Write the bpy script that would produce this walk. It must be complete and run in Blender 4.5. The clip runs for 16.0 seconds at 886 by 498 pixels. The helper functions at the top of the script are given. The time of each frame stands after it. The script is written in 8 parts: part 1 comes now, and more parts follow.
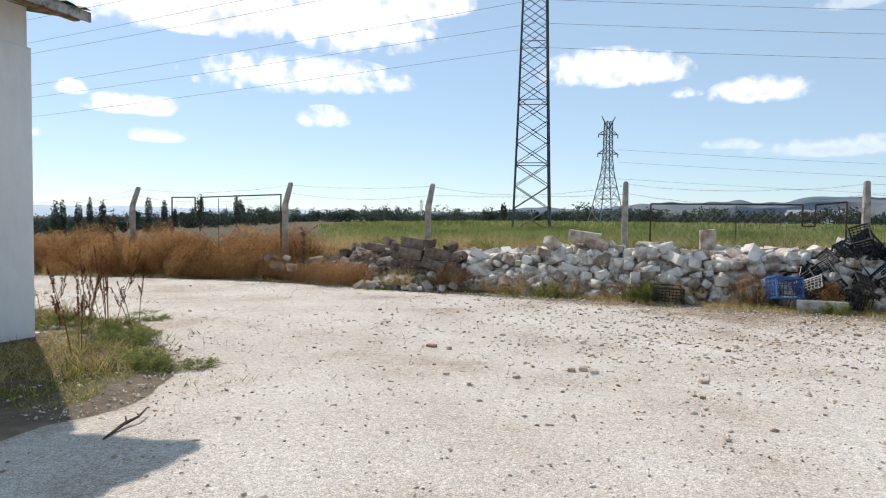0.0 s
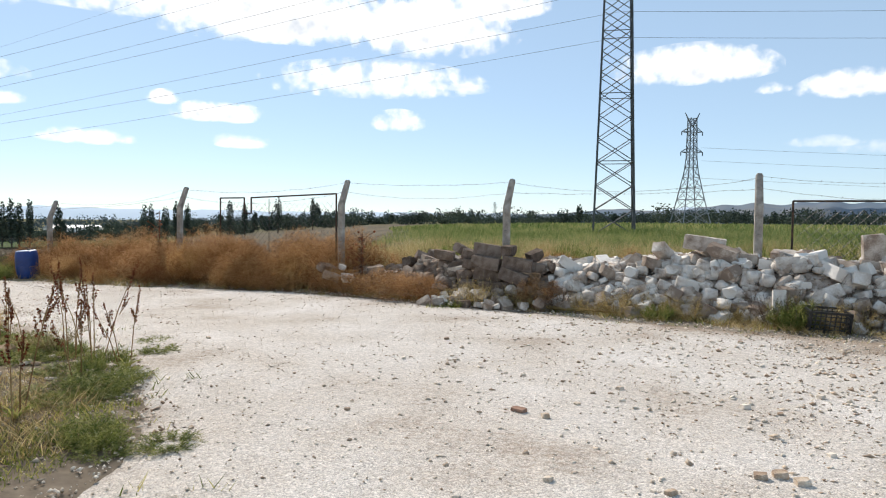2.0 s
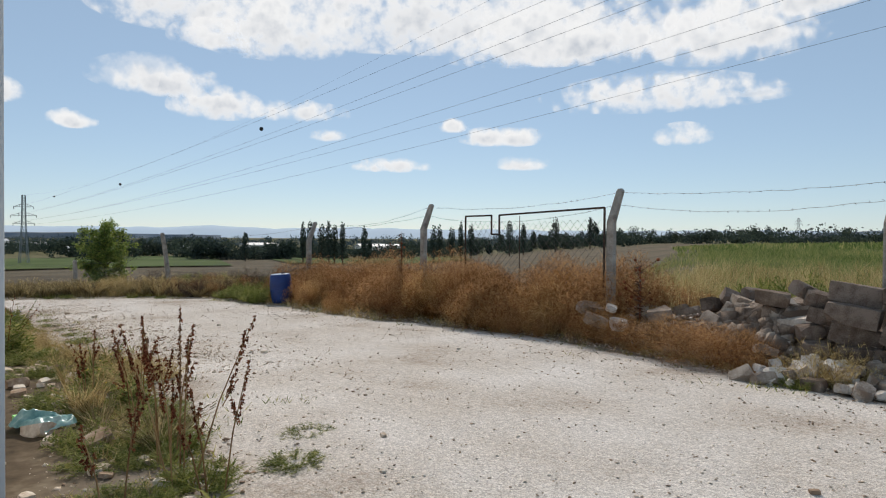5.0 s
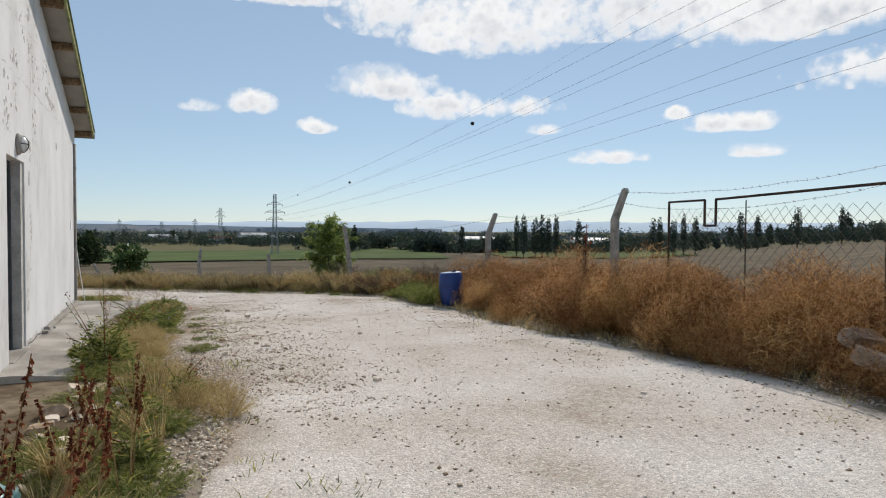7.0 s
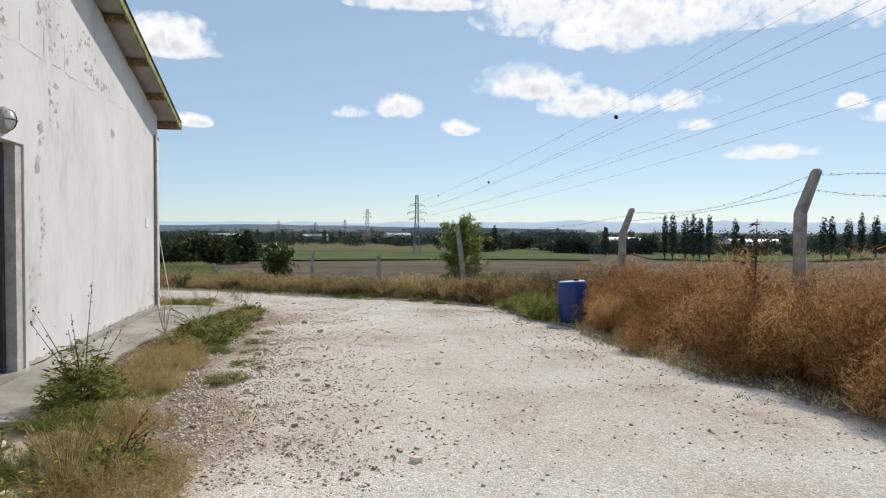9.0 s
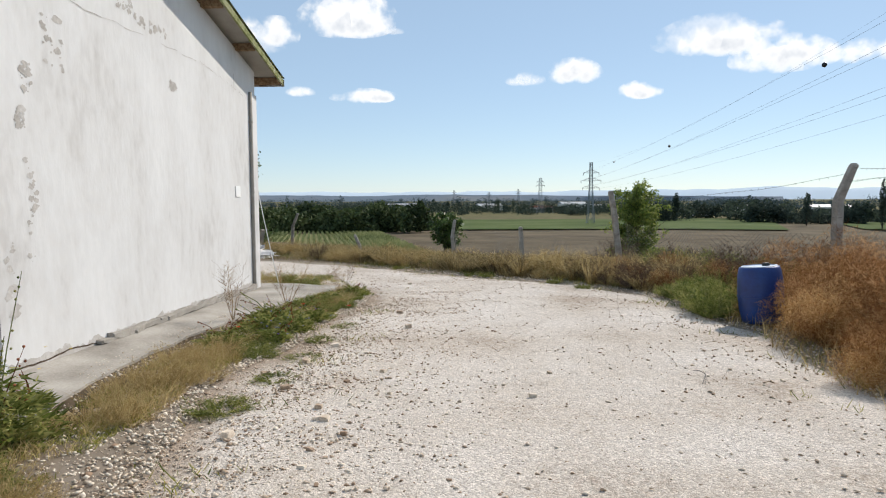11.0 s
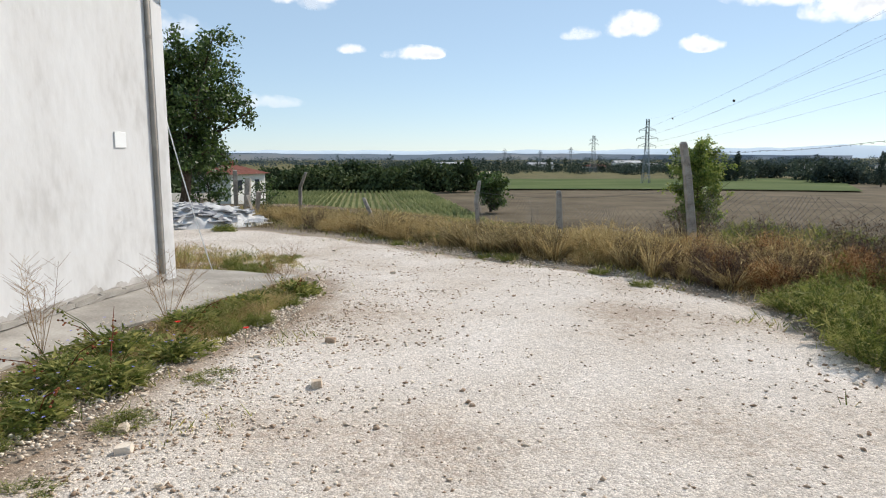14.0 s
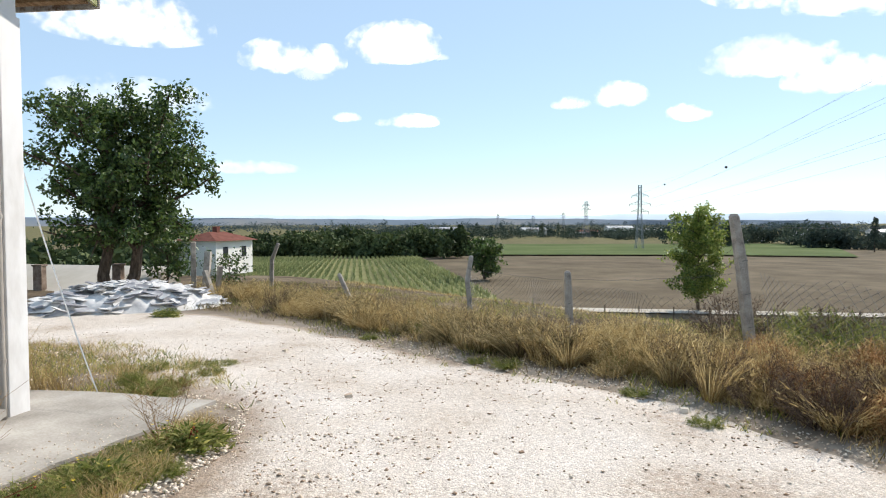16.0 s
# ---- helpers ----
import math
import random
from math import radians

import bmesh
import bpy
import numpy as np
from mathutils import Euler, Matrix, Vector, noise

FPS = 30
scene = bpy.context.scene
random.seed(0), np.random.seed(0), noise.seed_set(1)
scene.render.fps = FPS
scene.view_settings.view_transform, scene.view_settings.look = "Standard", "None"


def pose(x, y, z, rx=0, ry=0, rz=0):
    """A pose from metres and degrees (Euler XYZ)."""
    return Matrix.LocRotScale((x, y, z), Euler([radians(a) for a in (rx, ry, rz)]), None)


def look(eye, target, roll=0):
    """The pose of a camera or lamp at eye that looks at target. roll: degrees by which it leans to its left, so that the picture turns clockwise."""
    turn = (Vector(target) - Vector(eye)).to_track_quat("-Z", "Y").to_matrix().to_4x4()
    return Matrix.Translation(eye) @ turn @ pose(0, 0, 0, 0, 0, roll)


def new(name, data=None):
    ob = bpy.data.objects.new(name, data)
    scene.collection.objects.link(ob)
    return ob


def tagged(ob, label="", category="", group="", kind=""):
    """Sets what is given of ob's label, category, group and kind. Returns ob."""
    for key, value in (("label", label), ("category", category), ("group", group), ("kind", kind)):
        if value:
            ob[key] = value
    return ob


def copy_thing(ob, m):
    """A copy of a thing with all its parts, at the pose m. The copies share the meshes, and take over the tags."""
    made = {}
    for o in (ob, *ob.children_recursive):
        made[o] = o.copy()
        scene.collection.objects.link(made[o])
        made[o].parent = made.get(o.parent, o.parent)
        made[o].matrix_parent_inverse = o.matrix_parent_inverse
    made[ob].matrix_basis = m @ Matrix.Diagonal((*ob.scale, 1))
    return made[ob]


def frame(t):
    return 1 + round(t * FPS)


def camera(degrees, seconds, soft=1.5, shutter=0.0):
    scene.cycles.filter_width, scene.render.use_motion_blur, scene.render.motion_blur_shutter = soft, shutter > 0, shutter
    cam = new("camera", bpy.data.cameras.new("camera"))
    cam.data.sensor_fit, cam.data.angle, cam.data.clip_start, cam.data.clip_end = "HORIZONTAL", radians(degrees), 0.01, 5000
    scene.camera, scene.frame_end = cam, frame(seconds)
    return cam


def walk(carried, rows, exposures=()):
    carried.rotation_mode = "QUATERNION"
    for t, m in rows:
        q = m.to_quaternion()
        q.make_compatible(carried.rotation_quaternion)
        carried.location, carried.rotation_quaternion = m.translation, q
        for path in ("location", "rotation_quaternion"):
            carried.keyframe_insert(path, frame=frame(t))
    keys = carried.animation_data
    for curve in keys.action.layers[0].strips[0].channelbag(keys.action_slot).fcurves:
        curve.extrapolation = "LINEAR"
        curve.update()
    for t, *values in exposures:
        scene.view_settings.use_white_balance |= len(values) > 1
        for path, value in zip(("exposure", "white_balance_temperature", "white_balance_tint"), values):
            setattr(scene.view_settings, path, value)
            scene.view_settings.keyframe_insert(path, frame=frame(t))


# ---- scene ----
cam = camera(67.3, 16.0, soft=1.1)
METRES, EYE, TILT, LEAN, TURN = 20.5, 1.5, 0.0, 0.0, 11.6
ROWS = [
    (0.0, 0.0, 0.0, 0.0, 0.03, -2.53, -0.74),
    (0.5, 0.0006, 0.0307, 0.0005, 1.62, -2.48, -0.62),
    (1.0, -0.0035, 0.0588, 0.0004, 5.91, -2.46, -0.71),
    (1.5, -0.0013, 0.0899, -0.0, 5.41, -2.49, -0.59),
    (2.0, -0.0073, 0.1187, 0.0001, 6.33, -2.4, -0.58),
    (2.5, -0.0104, 0.1459, 0.0011, 6.32, -2.34, -0.59),
    (3.0, -0.0173, 0.1753, 0.0028, 8.79, -2.16, -0.55),
    (3.5, -0.0251, 0.2022, 0.0032, 14.0, -1.65, -0.7),
    (4.0, -0.0296, 0.2327, 0.0043, 19.21, -1.09, -0.49),
    (4.5, -0.039, 0.2599, 0.005, 24.7, -0.94, -0.59),
    (5.0, -0.0462, 0.2897, 0.0034, 29.93, -0.98, -0.44),
    (7.5, -0.1118, 0.4371, 0.0026, 51.18, -1.77, -0.45),
    (8.0, -0.1311, 0.4613, 0.0015, 53.25, -1.78, -0.53),
    (8.5, -0.1511, 0.4889, 0.0008, 56.31, -1.64, -0.36),
    (9.0, -0.1753, 0.5103, 0.0015, 60.51, -1.68, -0.38),
    (9.5, -0.1994, 0.5335, 0.0003, 64.66, -1.78, -0.27),
    (12.0, -0.3251, 0.6277, -0.0004, 79.5, -6.46, 0.18),
    (12.5, -0.3533, 0.6406, -0.0015, 80.15, -6.99, 0.09),
    (13.0, -0.3843, 0.6587, -0.0028, 79.92, -7.41, 0.21),
    (13.5, -0.4151, 0.667, -0.0036, 79.83, -7.7, 0.14),
    (14.0, -0.4448, 0.6788, -0.0036, 79.75, -7.86, 0.11),
    (14.5, -0.4789, 0.6869, -0.0008, 79.66, -8.21, 0.22),
    (15.0, -0.506, 0.696, 0.0016, 79.58, -7.46, 0.14),
    (15.5, -0.5355, 0.7052, 0.0016, 79.5, -5.78, 0.23),
    (16.0, -0.5638, 0.709, 0.0029, 79.21, -2.31, 0.1),
]
walk(cam, [(t, pose(0, 0, EYE, TILT, LEAN, TURN) @ pose(METRES * x, METRES * y, METRES * z, 90 + pitch, roll, yaw)) for t, x, y, z, yaw, pitch, roll in ROWS],
     exposures=[(0.0, 0.06), (1.5, 0.10), (2.5, 0.10), (3.5, -0.04), (5.0, -0.39), (7.5, -0.31), (9.0, -0.21), (12.0, -0.03), (14.5, 0.02), (15.2, 0.17), (15.6, 0.35), (16.0, 0.35)])

# ---- light ----
SUN_DIR = Vector((-0.725, 0.689, 0)).normalized() * math.cos(radians(39)) + Vector((0, 0, math.sin(radians(39))))
world = bpy.data.worlds.new("sky")
scene.world = world
world.use_nodes = True
wn = world.node_tree.nodes
sky = wn.new("ShaderNodeTexSky")
sky.sky_type = "NISHITA"
sky.sun_disc = False
sky.sun_elevation = radians(39)
sky.sun_rotation = math.atan2(SUN_DIR.x, SUN_DIR.y)
sky.altitude, sky.air_density, sky.dust_density, sky.ozone_density = 1800, 1.0, 0.4, 1.3
wn["Background"].inputs["Strength"].default_value = 0.115
haze = wn.new("ShaderNodeMix")
haze.data_type = "RGBA"
haze.inputs["Factor"].default_value = 0.48
haze.inputs["B"].default_value = (5.0, 6.7, 8.3, 1)
world.node_tree.links.new(sky.outputs[0], haze.inputs["A"])
world.node_tree.links.new(haze.outputs["Result"], wn["Background"].inputs["Color"])
sun = new("sun", bpy.data.lights.new("sun", "SUN"))
sun.data.energy, sun.data.angle, sun.data.color = 4.7, radians(0.53), (1.0, 0.92, 0.82)
sun.matrix_world = look((0, 0, 60), Vector((0, 0, 60)) - SUN_DIR)

# ---- materials ----


def surf(name, stops, scale=3.0, rough=0.85, bump=0.3, fine=40.0, grain=0.25, island=0.0, obj=0.0, metal=0.0, detail=6.0, dist=0.02, vec=None, trans=0.0):
    """A surface: broad colour patches (stops), fine grain, relief, and a shift for each island or object."""
    m = bpy.data.materials.new(name)
    m.use_nodes = True
    nt = m.node_tree
    b = nt.nodes["Principled BSDF"]
    link = nt.links.new
    co = nt.nodes.new("ShaderNodeTexCoord")
    src = co.outputs["Object"]
    if vec:
        mp = nt.nodes.new("ShaderNodeMapping")
        mp.inputs["Scale"].default_value = vec
        link(src, mp.inputs["Vector"])
        src = mp.outputs["Vector"]
    big = nt.nodes.new("ShaderNodeTexNoise")
    big.inputs["Scale"].default_value, big.inputs["Detail"].default_value = scale, detail
    link(src, big.inputs["Vector"])
    fac = big.outputs["Fac"]

    def mix_in(value, amount, fac):
        a = nt.nodes.new("ShaderNodeMath")
        a.operation = "MULTIPLY_ADD"
        link(value, a.inputs[0])
        a.inputs[1].default_value = amount
        a.inputs[2].default_value = -amount / 2
        s = nt.nodes.new("ShaderNodeMath")
        s.operation = "ADD"
        link(fac, s.inputs[0])
        link(a.outputs[0], s.inputs[1])
        return s.outputs[0]
    if island:
        g = nt.nodes.new("ShaderNodeNewGeometry")
        fac = mix_in(g.outputs["Random Per Island"], island, fac)
    if obj:
        o = nt.nodes.new("ShaderNodeObjectInfo")
        fac = mix_in(o.outputs["Random"], obj, fac)
    fn = nt.nodes.new("ShaderNodeTexNoise")
    fn.inputs["Scale"].default_value, fn.inputs["Detail"].default_value = fine, 5
    link(src, fn.inputs["Vector"])
    fac = mix_in(fn.outputs["Fac"], grain, fac)
    ramp = nt.nodes.new("ShaderNodeValToRGB")
    el = ramp.color_ramp.elements
    lo, hi = 0.28, 0.72
    for i, c in enumerate(stops):
        p = lo + (hi - lo) * i / max(1, len(stops) - 1)
        e = el[i] if i < 2 else el.new(p)
        e.position, e.color = p, (*c, 1)
    link(fac, ramp.inputs[0])
    link(ramp.outputs[0], b.inputs["Base Color"])
    b.inputs["Roughness"].default_value, b.inputs["Metallic"].default_value = rough, metal
    b.inputs["Specular IOR Level"].default_value = 0.04 if rough > 0.84 else 0.25 if rough > 0.6 else 0.5
    if bump:
        bp = nt.nodes.new("ShaderNodeBump")
        bp.inputs["Strength"].default_value, bp.inputs["Distance"].default_value = bump, dist
        link(fac, bp.inputs["Height"])
        link(bp.outputs[0], b.inputs["Normal"])
    if trans:
        out = nt.nodes["Material Output"]
        tr = nt.nodes.new("ShaderNodeBsdfTranslucent")
        link(ramp.outputs[0], tr.inputs["Color"])
        mx = nt.nodes.new("ShaderNodeMixShader")
        mx.inputs[0].default_value = trans
        link(b.outputs[0], mx.inputs[1])
        link(tr.outputs[0], mx.inputs[2])
        link(mx.outputs[0], out.inputs["Surface"])
    return m


def gravel_material():
    """Packed limestone road: pale dust, pebbles and damp earthy patches."""
    m = surf("limestone_gravel", [(0.42, 0.345, 0.28), (0.565, 0.50, 0.435), (0.62, 0.562, 0.505), (0.68, 0.625, 0.573)], scale=0.7, rough=0.95, bump=0.0, fine=18, grain=0.42)
    nt = m.node_tree
    link = nt.links.new
    b = nt.nodes["Principled BSDF"]
    co = nt.nodes["Texture Coordinate"]
    base = b.inputs["Base Color"].links[0].from_socket
    heights = []
    tint = base
    for k, (scale, amount) in enumerate(((52, 0.32), (140, 0.68))):
        v = nt.nodes.new("ShaderNodeTexVoronoi")
        v.inputs["Scale"].default_value = scale
        link(co.outputs["Object"], v.inputs["Vector"])
        hue = nt.nodes.new("ShaderNodeSeparateColor")
        link(v.outputs["Color"], hue.inputs[0])
        mr = nt.nodes.new("ShaderNodeMapRange")
        mr.inputs["To Min"].default_value, mr.inputs["To Max"].default_value = 1 - amount * 0.55, 1 + amount * 0.35
        link(hue.outputs[0], mr.inputs["Value"])
        mul = nt.nodes.new("ShaderNodeVectorMath")
        mul.operation = "SCALE"
        link(tint, mul.inputs[0])
        link(mr.outputs[0], mul.inputs["Scale"])
        tint = mul.outputs[0]
        d = nt.nodes.new("ShaderNodeMath")
        d.operation = "MULTIPLY"
        link(v.outputs["Distance"], d.inputs[0])
        d.inputs[1].default_value = (-1.0, -0.45)[k]
        heights.append(d.outputs[0])
    at = nt.nodes.new("ShaderNodeAttribute")
    at.attribute_name = "dirt"
    dn = nt.nodes.new("ShaderNodeTexNoise")
    dn.inputs["Scale"].default_value, dn.inputs["Detail"].default_value, dn.inputs["Roughness"].default_value = 2.4, 8, 0.7
    link(co.outputs["Object"], dn.inputs["Vector"])
    ds = nt.nodes.new("ShaderNodeMath")
    ds.operation = "ADD"
    link(at.outputs["Fac"], ds.inputs[0])
    link(dn.outputs["Fac"], ds.inputs[1])
    dm = nt.nodes.new("ShaderNodeMapRange")
    dm.interpolation_type = "SMOOTHSTEP"
    dm.inputs["From Min"].default_value, dm.inputs["From Max"].default_value, dm.inputs["To Max"].default_value = 0.78, 1.4, 0.8
    link(ds.outputs[0], dm.inputs["Value"])
    dx = nt.nodes.new("ShaderNodeMix")
    dx.data_type, dx.blend_type = "RGBA", "MULTIPLY"
    link(dm.outputs[0], dx.inputs["Factor"])
    link(tint, dx.inputs["A"])
    dx.inputs["B"].default_value = (0.47, 0.39, 0.31, 1)
    link(dx.outputs["Result"], b.inputs["Base Color"])
    s = nt.nodes.new("ShaderNodeMath")
    s.operation = "ADD"
    link(heights[0], s.inputs[0])
    link(heights[1], s.inputs[1])
    bp = nt.nodes.new("ShaderNodeBump")
    bp.inputs["Strength"].default_value, bp.inputs["Distance"].default_value = 0.5, 0.011
    link(s.outputs[0], bp.inputs["Height"])
    link(bp.outputs[0], b.inputs["Normal"])
    return m


def zone_material():
    """The open ground: dry earth and stubble near, with ploughed soil and green meadow by zone weights."""
    m = surf("open_ground", [(0.06, 0.045, 0.03), (0.12, 0.09, 0.06), (0.23, 0.185, 0.13)], scale=0.8, rough=0.95, bump=0.5, fine=9, grain=0.5, dist=0.05)
    nt = m.node_tree
    link = nt.links.new
    b = nt.nodes["Principled BSDF"]
    co = nt.nodes["Texture Coordinate"]
    at = nt.nodes.new("ShaderNodeAttribute")
    at.attribute_name = "zone"
    sep = nt.nodes.new("ShaderNodeSeparateColor")
    link(at.outputs["Color"], sep.inputs[0])
    col = b.inputs["Base Color"].links[0].from_socket
    for k, stops, scale in ((0, ((0.085, 0.068, 0.046), (0.165, 0.132, 0.09)), 0.09), (1, ((0.09, 0.10, 0.04), (0.18, 0.165, 0.075)), 0.13), (2, ((0.34, 0.285, 0.225), (0.54, 0.48, 0.42)), 1.3)):
        n = nt.nodes.new("ShaderNodeTexNoise")
        n.inputs["Scale"].default_value, n.inputs["Detail"].default_value = scale, 9
        n.inputs["Roughness"].default_value = 0.7
        link(co.outputs["Object"], n.inputs["Vector"])
        r = nt.nodes.new("ShaderNodeValToRGB")
        r.color_ramp.elements[0].position, r.color_ramp.elements[1].position = 0.35, 0.65
        for e, c in zip(r.color_ramp.elements, stops):
            e.color = (*c, 1)
        link(n.outputs["Fac"], r.inputs[0])
        mx = nt.nodes.new("ShaderNodeMix")
        mx.data_type = "RGBA"
        link(sep.outputs[k], mx.inputs["Factor"])
        link(col, mx.inputs["A"])
        link(r.outputs[0], mx.inputs["B"])
        col = mx.outputs["Result"]
    link(col, b.inputs["Base Color"])
    return m


